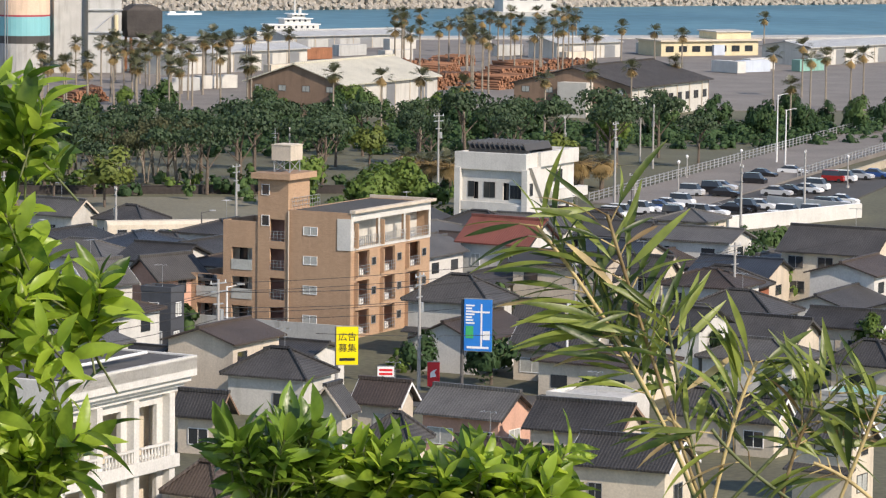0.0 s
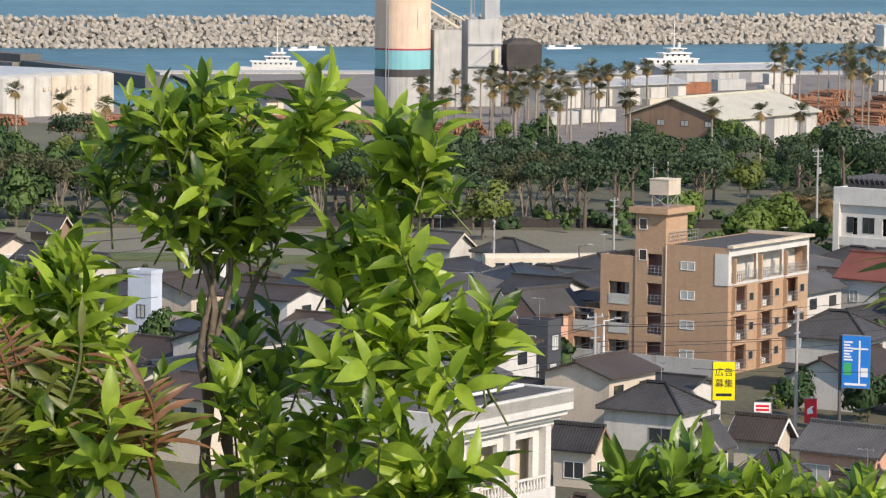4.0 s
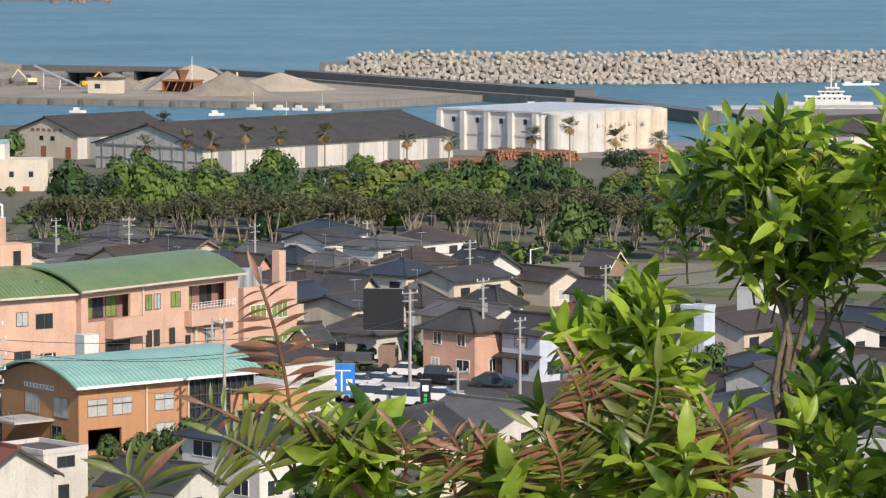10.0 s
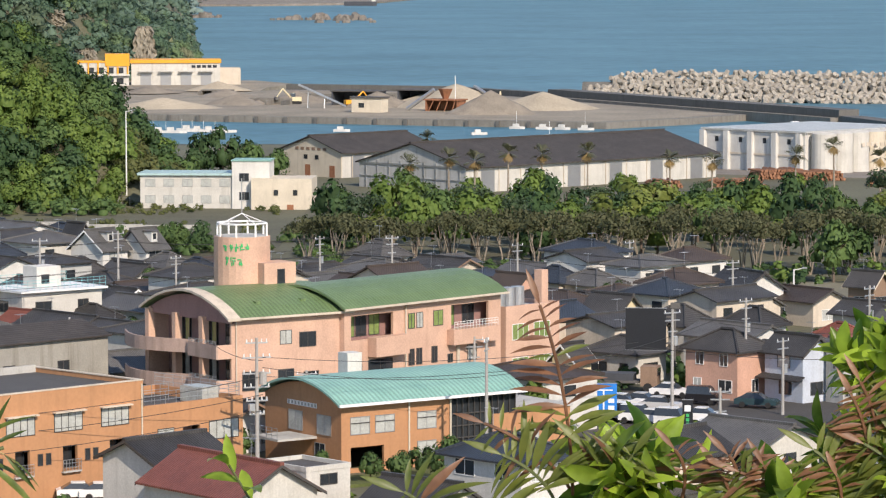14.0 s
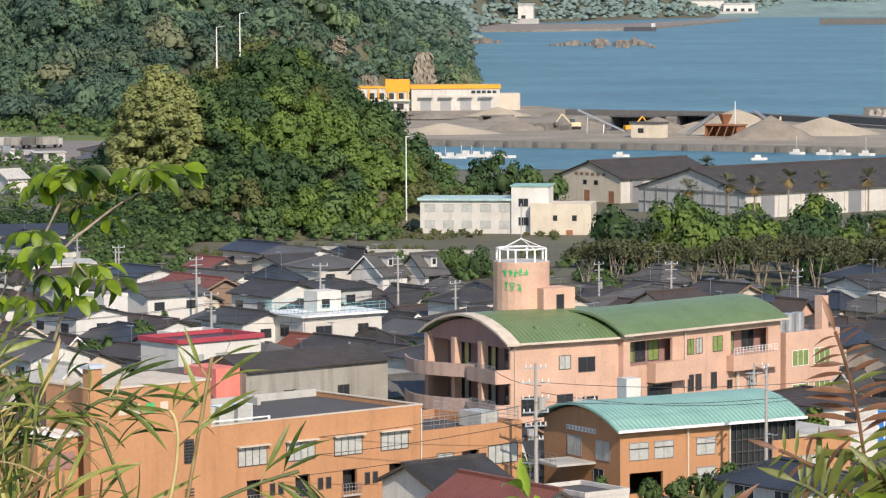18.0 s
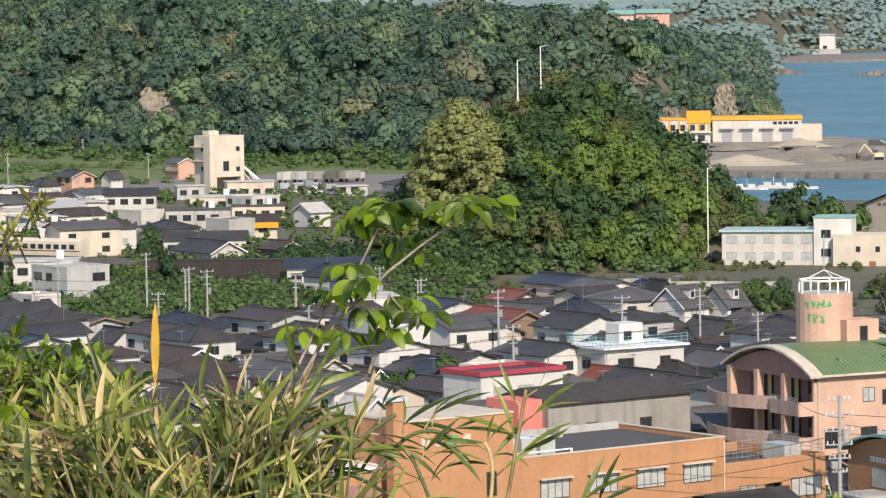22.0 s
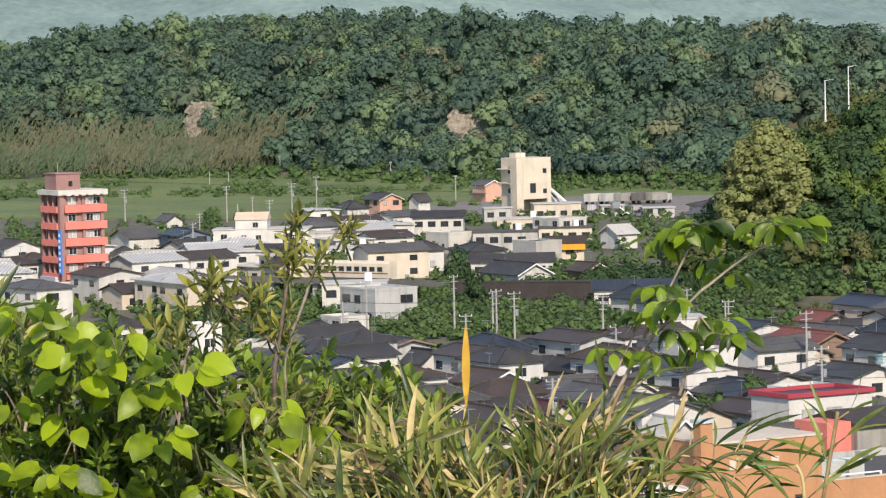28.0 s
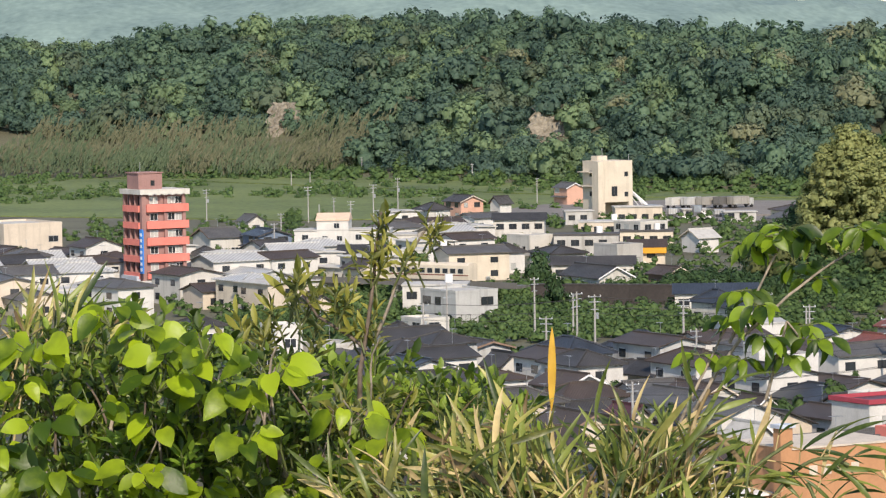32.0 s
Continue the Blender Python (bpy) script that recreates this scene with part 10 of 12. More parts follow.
ys = billboard(90.4, 312.5, -10, 1.95, 3.4, 2.9, "sign_yellow", "yellow billboard with black characters", "pole_grey", (-.9,))
write(ys, "広告", 0, 5.1, .82, "black_board")
write(ys, "募集", 0, 4.1, .82, "black_board")
part("text_bar", Build().box(-.7, .7, -.135, -.12, 3.25, 3.5), "black_board", ys, "line of small worn print")
bs = billboard(101.6, 309.5, -32, 2.5, 4.6, 4.2, "sign_blue", "blue road-side sign with white map lines and lettering bars", "pole_dark", (-1.5,))
part("map_line", Build().box(.25, .4, -.14, -.12, 4.6, 8.4), "sign_white", bs)
part("map_line", Build().box(-.5, 1.1, -.14, -.12, 7.6, 7.75), "sign_white", bs)
part("white_panel", Build().box(.45, 1.1, -.14, -.12, 5.2, 6.0), "sign_white", bs)
part("green_panel", Build().box(-1.1, -.4, -.14, -.12, 5.3, 6.4), "sign_green", bs)
for i in range(7):
    part("text_bar", Build().box(-1.1, -.3 - (i % 3) * .12, -.14, -.12, 6.6 + i * .26, 6.75 + i * .26), "sign_white", bs)
part("text_bar", Build().box(-1.0, 1.0, -.14, -.12, 4.4, 4.6), "sign_white", bs)
rs = billboard(99.3, 315.2, -15, 1.1, 2.2, .3, "sign_red", "red upright shop sign with a white emblem", "frame_grey", (0,))
part("emblem", Build().add([(-.3, -.14, 1.1), (.25, -.14, 1.2), (.1, -.14, 1.6), (.3, -.14, 1.9), (-.05, -.14, 1.75), (-.3, -.14, 1.55), (-.3, -.12, 1.1), (.25, -.12, 1.2), (.1, -.12, 1.6), (.3, -.12, 1.9), (-.05, -.12, 1.75), (-.3, -.12, 1.55)], [(0, 1, 2, 3, 4, 5)] + [(i, 6 + i, 6 + (i + 1) % 6, (i + 1) % 6) for i in range(6)]), "sign_white", rs)
ps = billboard(95.5, 317.5, -15, 1.5, .9, 1.0, "sign_white", "small white notice board with faded red bars", "pole_grey", (-.5, .5))
for i in range(2):
    part("text_bar", Build().box(-.6, .6, -.14, -.12, 1.15 + i * .35, 1.35 + i * .35), "sign_red", ps)
b2 = billboard(10.0, 362.5, -4, 2.6, 3.0, 1.2, "sign_blue", "blue road sign with white route lines", "pole_grey", (-1.6,))
part("route_line", Build().box(-.08, .08, -.14, -.12, 1.4, 3.6).box(-.9, .9, -.14, -.12, 3.5, 3.62), "sign_white", b2)
for x in (-.8, .75):
    for z in (1.6, 2.3):
        part("text_bar", Build().box(x - .3, x + .3, -.14, -.12, z, z + .42), "sign_white", b2)
bb = billboard(15.2, 389.6, -8, 4.3, 4.4, 4.6, "black_board", "large blank black billboard on a steel column", "pole_dark", (3.0,))
part("bracket", Build().box(-2, 3.1, .12, .3, 5.2, 5.4).box(-2, 3.1, .12, .3, 8.0, 8.2), "pole_dark", bb)
part("post_cap", Build().box(2.6, 3.6, .0, .5, 9.0, 9.6), "pole_dark", bb)
gs = billboard(17.8, 353.3, -5, 1.0, 3.4, .3, "black_board", "dark upright shop sign with a pale emblem", "pole_dark", (0,))
part("emblem", Build().box(-.3, .3, -.14, -.12, 2.6, 3.2), "sign_white", gs)
for i in range(4):
    part("text_bar", Build().box(-.15, .15, -.14, -.12, .8 + i * .42, 1.1 + i * .42), "sign_green", gs)
rb = thing("shop_awning", 109.6, 320.4, 0, -45, "red shop banner with white bars under the eaves", "banner")
part("banner", Build().box(0, 3.2, 0, .1, 1.4, 2.6), "sign_red", rb)
for i in range(3):
    part("text_bar", Build().box(.4 + i * .9, 1.0 + i * .9, -.02, 0, 1.8, 2.2), "sign_white", rb)

# crowded pole and overhead lines
ly = thing("utility_pole", -21.5, 322.0, 0, 20, "tall concrete utility pole crowded with crossarms and a transformer", "utility pole")
part("pole", Build().tube((0, 0, 0), (0, 0, 13.0), .2, .13, 10), "pole_grey", ly)
for z, w in ((6.2, .7), (7.4, 1.0), (8.6, 1.2), (9.8, 1.3), (11.2, 1.3), (12.5, 1.0)):
    arm = part("crossarm", Build().box(-w, w, -.06, .06, z, z + .12), "steel", ly)
    for q in (-.9, -.45, .45, .9):
        part("insulator", Build().tube((q * w, 0, z + .12), (q * w, 0, z + .4), .06, .05, 6), "frame_white", arm)
part("transformer", Build().tube((.5, -.15, 8.9), (.5, -.15, 10.0), .34, .34, 12), "pole_grey", ly)
part("switch_box", Build().box(-.75, -.25, -.3, .2, 6.6, 7.2), "steel", ly)
part("ladder_pegs", Build().path([(.22, 0, 2 + i * .35 + (i % 2) * .1) for i in range(14)], .02, 4), "steel", ly)


def cable(a, b, sag, n=10):
    a, b = Vector(a), Vector(b)
    pts = [a.lerp(b, i / n) - Vector((0, 0, sag * 4 * (i / n) * (1 - i / n))) for i in range(n + 1)]
    b2 = Build().path([p - a for p in pts], .028, 4)
    solo("power_line", b2, "wire", "thin black overhead cable", "cable", *a, 0, "overhead cables")


for a, b, s in (((60, 332, 9.0), (112, 338, 8.6), 1.0), ((60, 332, 8.2), (112, 338, 7.8), 1.0), ((60, 331, 6.4), (112, 337, 5.6), .9), ((112, 338, 8.4), (160, 360, 8), 1.2), ((-21, 322, 11.3), (13, 352, 9.4), 1.0), ((-21, 322, 9.6), (13, 352, 8.4), 1.0), ((-60, 300, 8), (-21, 322, 9.6), 1.2), ((-60, 300, 6.6), (-21, 322, 8), 1.2), ((-60, 296, 5.2), (-21, 322, 6.6), 1.2),
                ((-21, 322, 10.4), (-2, 331, 8.5), .6), ((-2, 331, 8.5), (22, 374, 9.5), .9), ((-36, 405, 8), (-21, 322, 11), 1.6), ((13, 352, 9), (45, 350, 8.5), .9), ((22, 374, 9), (45, 372, 8.6), .8), ((84, 300, 7.4), (130, 312, 6.8), 1.0), ((-60, 300, 7.4), (-100, 330, 8), 1.2)):
    cable(a, b, s)

street_poles = (((-100, 470), (-76, 476), (-50, 480), (-24, 486), (2, 474), (28, 448)), ((-92, 398), (-66, 424), (-40, 452), (-14, 470)), ((40, 402), (62, 424), (84, 440)), ((56, 300), (80, 318), (118, 330), (140, 344)), ((-150, 515), (-128, 530), (-104, 540)))
for run in street_poles:
    for x, y in run:
        utility_pole(x, y, tr.uniform(9.0, 10.5), tr.uniform(30, 60))
    for (x0, y0), (x1, y1) in zip(run[:-1], run[1:]):
        for z, o in ((9.0, -.5), (9.0, .5), (7.6, 0), (6.6, 0)):
            cable((x0 + o, y0, z), (x1 + o, y1, z), .7)

# freight containers and lorries on the port yard
for i, (x, y, m) in enumerate(((304, 930, "white"), (293, 872, "grey_wall"), (299, 838, "cream"), (321, 795, "white_clean"), (328, 797, "bluegrey"), (333, 806, "white_clean"), (394, 900, "white"), (400, 885, "rust"), (257, 849, "white"), (253, 875, "grey_wall"), (335, 882, "white"), (343, 800, "tin_teal"), (240, 860, "rust"), (275, 905, "white"), (350, 870, "bluegrey"), (213, 790, "cream"), (178, 742, "grey_wall"), (188, 750, "white"), (286, 770, "rust"), (300, 782, "white"))):
    ct = thing("freight_container", x, y, .12, tr.choice((20, 25, 110, 28)), "weathered steel freight container on the port yard", "container", "freight containers")
    part("box", Build().box(-4.5, 4.5, -1.25, 1.25, .1, 2.8), m, ct)
    part("door_bar", Build().box(4.5, 4.56, -.1, .1, .2, 2.7), "steel", ct)
# yard of the batching plant with parked box lorries
slab("plant_yard", [(-262, 940), (-172, 955), (-165, 1030), (-230, 1040), (-262, 1010)], .45, "pale_asphalt", "pale dusty yard of the batching plant", "yard", .3)
for i in range(5):
    bl = thing("box_lorry", -214.5 + i * 4.1, 987 + i * 1.2, .45, 62 + tr.uniform(-4, 4), "parked lorry with a pale box body", "lorry", "parked box lorries")
    part("box_body", Build().box(-4.2, 2.2, -1.15, 1.15, 1.0, 3.1), ("white", "grey_wall", "stained_wall", "dark_concrete", "stained_wall")[i], bl)
    part("cab", Build().side([(-1.1, .6), (1.1, .6), (1.05, 2.6), (-1.05, 2.6)], 2.4, 4.0), "grey_wall", bl)
    for px in (-3.2, 3.2):
        for s in (-1, 1):
            part("wheel", shared("lorry_wheel", lambda: Build().tube((0, -.15, 0), (0, .15, 0), .48, .48, 10).mesh("wheel", "rubber")), "", bl, at=pose(px, s * 1.0, .48))
# dormers on the two grey gabled houses
for o in [o for o in bpy.data.objects if o.parent is None and o.name.startswith("house") and (abs(o.location.x + 56.5) < .2 or abs(o.location.x + 50.5) < .2) and o.location.y > 515]:
    dm = part("dormer", Build().side([(-2.3, 5.9), (-.7, 5.9), (-.7, 7.35), (-2.3, 7.35)], -.55, .55), "white_clean", o)
    part("dormer_roof", Build().box(-.7, .7, -2.5, -.5, 7.35, 7.5), "tile_grey", dm)
    part("dormer_window", Build().box(-.3, .3, -2.36, -2.3, 6.3, 7.1), "glass", dm)

# flat lorry in the shop yard
lo = thing("lorry", 12.5, 391, .12, -12, "dark flat-bed lorry with a brown cab", "lorry")
part("bed", Build().box(-3.6, 2.2, -1.2, 1.2, .9, 1.15), "pole_dark", lo)
part("load", Build().box(-3.4, 1.6, -1.1, 1.1, 1.15, 1.9), "dark_wall", lo)
part("cab", Build().side([(-1.15, .6), (1.15, .6), (1.1, 2.7), (-1.1, 2.7)], 2.4, 4.2), "brown_wall", lo)
part("windscreen", Build().box(4.2, 4.24, -1, 1, 1.7, 2.5), "glass", lo)
for px in (-2.8, -1.6, 3.2):
    for s in (-1, 1):
        part("wheel", Build().tube((px, s * 1.0, .48), (px, s * 1.25, .48), .48, .48, 12), "rubber", lo)

# ---- more of the packed roofs of the town, street by street ----
BUSY = [(86, 338, 9), (80, 333, 7), (-40, 358, 9), (-33, 366, 8), (-52, 392, 8), (-140, 578, 22), (-120, 592, 18), (-156, 562, 14), (-200, 1000, 30), (88, 347, 13), (97, 339, 9), (78, 350, 8), (92, 333, 7), (101, 306, 9), (93, 311, 8), (85, 334, 7), (107, 316, 8), (98, 322, 6), (118, 326, 7), (109, 352, 17), (110, 366, 12), (152, 447, 14), (50, 250, 22), (-24, 374, 15), (-6, 385, 14), (4, 398, 10), (-7, 337, 15), (8, 345, 9), (-40, 316, 16), (-31, 330, 12), (-58, 305, 10), (-47, 372, 13), (-54, 441, 9), (-67, 406, 10), (20, 370, 19), (80, 475, 55), (185, 470, 28), (100, 315, 7), (92, 316, 5), (210, 500, 40), (-245, 658, 14), (-245, 757, 12), (-60, 680, 22), (-103, 728, 66), (-162, 615, 32), (-150, 640, 22), (-220, 925, 22), (-18, 318, 14), (-2, 322, 12), (8, 330, 14), (22, 335, 14), (30, 350, 12), (38, 362, 8)]
TAKEN = [(o.location.x, o.location.y) for o in bpy.data.objects if o.parent is None and o.name.split(".")[0] == "house"]


def free(x, y, gap):
    return all(math.hypot(x - a, y - b) > r for a, b, r in BUSY) and all(math.hypot(x - a, y - b) > gap for a, b in TAKEN)


fr = random.Random(23)
ROOFS = {}


def plain_house(x, y, rot, w, d, h, rise, wall, roofm):
    """A house among the many that show as little more than a roof: walls and roof join the common meshes."""
    m = pose(x, y, 0, 0, 0, rot)
    o, e = .55, h - .55 * rise / (d / 2)
    a = Build().side([(-d / 2, 0), (d / 2, 0), (d / 2, h), (0, h + rise - .05), (-d / 2, h)], -w / 2, w / 2)
    yo = d / 2 + o
    b = Build().side([(-yo, e), (0, h + rise), (yo, e), (yo, e + .16), (0, h + rise + .16), (-yo, e + .16)][::-1], -w / 2 - o, w / 2 + o)
    b.box(-w / 2 - o, w / 2 + o, -.2, .2, h + rise + .1, h + rise + .32)
    if rise > .5 and int(abs(x * 5 + y)) % 5 < 2 and w > d:
        xo, k = w / 2 + o, (w - d) / 2
        a = Build().box(-w / 2, w / 2, -d / 2, d / 2, 0, h)
        b = Build().add([(-xo, -yo, e), (xo, -yo, e), (xo, yo, e), (-xo, yo, e), (-xo, -yo, e + .16), (xo, -yo, e + .16), (xo, yo, e + .16), (-xo, yo, e + .16), (-k, 0, h + rise + .16), (k, 0, h + rise + .16)],
                        [(0, 1, 5, 4), (1, 2, 6, 5), (2, 3, 7, 6), (3, 0, 4, 7), (3, 2, 1, 0), (4, 5, 9, 8), (5, 6, 9), (6, 7, 8, 9), (7, 4, 8)])
        b.box(-k - .2, k + .2, -.18, .18, h + rise + .06, h + rise + .34)
        for q, v in ((-1, -1), (1, -1), (1, 1), (-1, 1)):
            b.tube((q * xo, v * yo, e + .2), (q * k, 0, h + rise + .2), .13, .13, 4)
    c = Build()
    if y < 400:
        tint = {"white": "white", "white_clean": "white", "beige": "beige", "cream": "cream", "grey_wall": "grey"}[wall]
        tiles = {"tile_dark": "dark grey", "tile_grey": "grey", "tile_brown": "brown", "tile_blue": "blue-black", "tile_red": "red-brown"}[roofm]
        ob = solo("house", a, wall, f"small {tint} {'two-storey' if h > 4 else 'single-storey'} house with {tiles} tiled gable roof", "house", x, y, 0, rot, "houses of the town")
        part("roof", b, roofm, ob)
        z = 3.5 if h > 4 else .8
        for s in (-.3, .25):
            part("window", Build().box(w * s - .8, w * s + .8, -d / 2 - .05, -d / 2 + .02, z, z + 1.15), "glass", ob)
        part("window", Build().box(w / 2 - .02, w / 2 + .05, -.8, .8, z + .1, z + 1.2), "glass", ob)
        return
    for s in (-.3, .25):
        c.box(w * s - .8, w * s + .8, -d / 2 - .05, -d / 2 + .02, .8, 2.0)
        if h > 4:
            c.box(w * s - .8, w * s + .8, -d / 2 - .05, -d / 2 + .02, 3.5, 4.6)
    c.box(w / 2 - .02, w / 2 + .05, -.8, .8, .9 + (h > 4) * 2.6, 2.0 + (h > 4) * 2.6)
    e2 = Build()
    if fr.random() < .5:
        ax = fr.uniform(-.3, .3) * w
        top = h + rise + fr.uniform(1.4, 2.4)
        e2.path([(ax, 0, h + rise - .2), (ax, 0, top), (ax - .6, -.3, top), (ax - .6, .3, top + .02), (ax - .2, -.3, top), (ax - .2, .3, top + .02), (ax + .2, -.3, top), (ax + .2, .3, top + .02), (ax + .6, -.3, top)], .028, 4)
    e2.box(w * .1, w * .1 + .8, -d / 2 - .4, -d / 2 - .08, .2, .8)
    for k, s in ((wall, a), (roofm, b), ("glass", c), ("steel", e2)):
        ROOFS.setdefault(k, Build()).add([m @ Vector(v) for v in s.v], s.f)


def infill(x0, x1, y0, y1, step, keep, chance=.9, low=.75):
    c, s = math.cos(radians(45)), math.sin(radians(45))
    n = int(400 / step)
    for i in range(-n, n):
        for j in range(-n, n):
            cx, cy = (x0 + x1) / 2, (y0 + y1) / 2
            x, y = cx + c * i * step - s * j * step * .92 + fr.uniform(-1, 1), cy + s * i * step + c * j * step * .92 + fr.uniform(-1, 1)
            if not (x0 < x < x1 and y0 < y < y1) or fr.random() > chance or not keep(x, y) or not free(x, y, step * .72):
                continue
            one = fr.random() < low
            w, d = fr.uniform(.72, .95) * step, fr.uniform(.58, .75) * step
            wall, wn = fr.choice((("white_clean", "white"), ("beige", "beige"), ("cream", "cream"), ("white", "white"), ("grey_wall", "grey"), ("white_clean", "white")))
            roofm, rn_ = fr.choice((("tile_dark", "dark grey tiled"), ("tile_dark", "dark grey tiled"), ("tile_grey", "grey tiled"), ("tile_brown", "brown tiled"), ("tile_blue", "blue-black tiled"), ("tile_dark", "dark grey tiled"), ("tile_brown", "brown tiled"), ("tile_grey", "grey tiled")))
            if y < 480 and wall == "grey_wall":
                wall, wn = "white_clean", "white"
            kind = fr.choice(("gable", "gable", "hip"))
            if len(TAKEN) > 205:
                flat = y > 560 and fr.random() < .3
                if y > 560:
                    roofm = fr.choice(("tile_grey", "tile_grey", "tile_dark", "tile_brown", "tile_brown", "tin_white", "tile_grey"))
                if flat:
                    roofm = fr.choice(("flat_roof_light", "concrete", "white"))
                plain_house(x, y, -45 + fr.choice((0, 90)) + fr.uniform(-12, 12) * (y > 560), w * fr.uniform(.8, 1.25), d, 3.2 if one else 5.5, .15 if flat else fr.uniform(.9, 1.5), wall, roofm)
                TAKEN.append((x, y))
                continue
            house(x, y, -45 + fr.choice((0, 90)) + fr.uniform(-5, 5), w, d, 3.0 if one else 5.3, fr.uniform(1.3, 1.8), kind, wall, roofm, 1 if one else 2, f"{wn} {'single-storey' if one else 'two-storey'} house with {rn_} {kind} roof")
            TAKEN.append((x, y))


infill(-115, 165, 296, 470, 10.5, lambda x, y: y > 300 + abs(x) * .02 and y < 470 - max(0, x - 20) * .25, .9, .58)
infill(-60, 110, 440, 520, 10.5, lambda x, y: y < 515 - max(0, x) * .45, .9, .6)
infill(-175, -60, 400, 600, 11, lambda x, y: y < (560 if x > -95 else 512) and x > -y * .33, .85, .55)
infill(-360, -150, 600, 960, 12, lambda x, y: y < 900 + (x + 150) * .15 and not (-205 < x < -125 and y < 690) and not (y > 690 and -.272 < x / y < -.19) and not (y > 730 and x / y < -.3), .62, .42)

rest_of_town = thing("packed_houses", 0, 0, 0, 0, "closely packed small houses with tiled roofs further back in the town", "houses", kind="stuff")
for k, b in ROOFS.items():
    part({"glass": "window_panes", "steel": "aerials"}.get(k, "roof_tiles" if k.startswith("tile") else "house_walls"), b, k, rest_of_town)

# garden shrubs and small trees in the gaps between the houses
gaps = lambda x, y: all(math.hypot(x - a, y - b) > 5.0 for a, b in TAKEN) and all(math.hypot(x - a, y - b) > r * .9 for a, b, r in BUSY)
for k, (seed, m, lab) in enumerate(((221, "leaf_wood", "green garden shrubs between the houses"), (222, "leaf_dark", "dark clipped garden shrubs between the houses"), (223, "leaf_fresh", "fresh green garden shrubs between the houses"))):
    rows = [(x, y, tr.uniform(.5, 1.6), tr.uniform(1.0, 2.1), tr.uniform(.8, 1.3)) for x, y in scatter(seed, 5000, (-180, 175, 300, 530), gaps, 6.5 + k * 2.5)]
    woods("garden_shrubs", rows, m, lab, (seed, seed + 10), n=46, card=.19, lobes=5)
# small garden trees
for x, y in scatter(77, 1500, (-150, 120, 330, 520), lambda x, y: all(math.hypot(x - a, y - b) > 6.2 for a, b in TAKEN) and all(math.hypot(x - a, y - b) > r for a, b, r in BUSY), 15)[:26]:
    tree(x, y, tr.uniform(3.6, 5.4), tr.choice(("wood", "dark", "wood", "fresh")))
# ---- near plants: leaves are folded, curved blades on twigs ----
mat("leaf_glossy", (0.068, 0.168, 0.016), rough=0.36, scale=3.0, fine=25, var=0.45, second=(0.37, 0.51, 0.06), island=1.0, bump=0.05, trans=0.55)
mat("leaf_deep", (0.045, 0.115, 0.016), rough=0.34, scale=3.0, fine=25, var=0.35, second=(0.20, 0.32, 0.04), island=0.9, bump=0.05, trans=0.35)
mat("leaf_heart", (0.10, 0.20, 0.010), rough=0.42, scale=4.0, fine=30, var=0.45, second=(0.37, 0.49, 0.02), island=1.0, bump=0.05, trans=0.5)
mat("leaf_spray", (0.045, 0.105, 0.010), rough=0.42, scale=4.0, fine=30, var=0.4, second=(0.24, 0.36, 0.02), island=1.0, bump=0.05, trans=0.45)
mat("leaf_small", (0.055, 0.115, 0.014), rough=0.5, scale=4.0, fine=30, var=0.45, second=(0.21, 0.30, 0.03), island=1.0, bump=0.05, trans=0.35)
mat("leaf_olive", (0.11, 0.145, 0.02), rough=0.5, scale=4.0, fine=30, var=0.4, second=(0.33, 0.32, 0.06), island=1.0, bump=0.05, trans=0.4)
mat("leaf_bamboo", (0.055, 0.105, 0.018), rough=0.4, scale=4.0, fine=30, var=0.4, second=(0.24, 0.29, 0.06), island=1.0, bump=0.05, trans=0.4)
mat("leaf_sasa", (0.10, 0.13, 0.02), rough=0.4, scale=5.0, fine=30, var=0.4, second=(0.46, 0.43, 0.12), island=1.0, bump=0.05, trans=0.4)
mat("leaf_straw", (0.25, 0.17, 0.07), rough=0.65, scale=4.0, fine=30, var=0.35, second=(0.62, 0.50, 0.24), island=1.0, bump=0.05, trans=0.25)
mat("leaf_red", (0.13, 0.055, 0.035), rough=0.45, scale=5.0, fine=30, var=0.4, second=(0.30, 0.155, 0.08), island=0.9, bump=0.05, trans=0.35)
mat("leaf_frond", (0.07, 0.12, 0.02), rough=0.45, scale=5.0, fine=30, var=0.35, second=(0.18, 0.20, 0.04), island=0.9, bump=0.05, trans=0.35)
mat("leaf_yellow", (0.62, 0.32, 0.02), rough=0.5, scale=6.0, fine=30, var=0.3, second=(0.75, 0.48, 0.06), bump=0.05, trans=0.3)
mat("twig_green", (0.10, 0.12, 0.04), rough=0.6, scale=8, fine=40)


def blade(width, fold, curl, tip=1.0, base=1.0, n=6, heart=False):
    """A leaf of length 1 along x: two halves folded along the midrib, bending down towards the tip."""
    V, F = [], []
    for i in range(n + 1):
        k = i / n
        w = width * (math.sin(math.pi * min(1, max(0.0, k)) ** base) ** tip)
        if heart:
            w = width * (math.sin(math.pi * (0.16 + 0.84 * k)) ** 0.8) * (1.0 if k < .999 else 0)
        w = max(w, 0.004)
        z = -curl * k * k
        lift = fold * w
        V += [(k, -w, z + lift), (k, 0, z), (k, w, z + lift)]
    for i in range(n):
        a = 3 * i
        F += [(a, a + 3, a + 4, a + 1), (a + 1, a + 4, a + 5, a + 2)]
    return np.array(V), np.array(F)


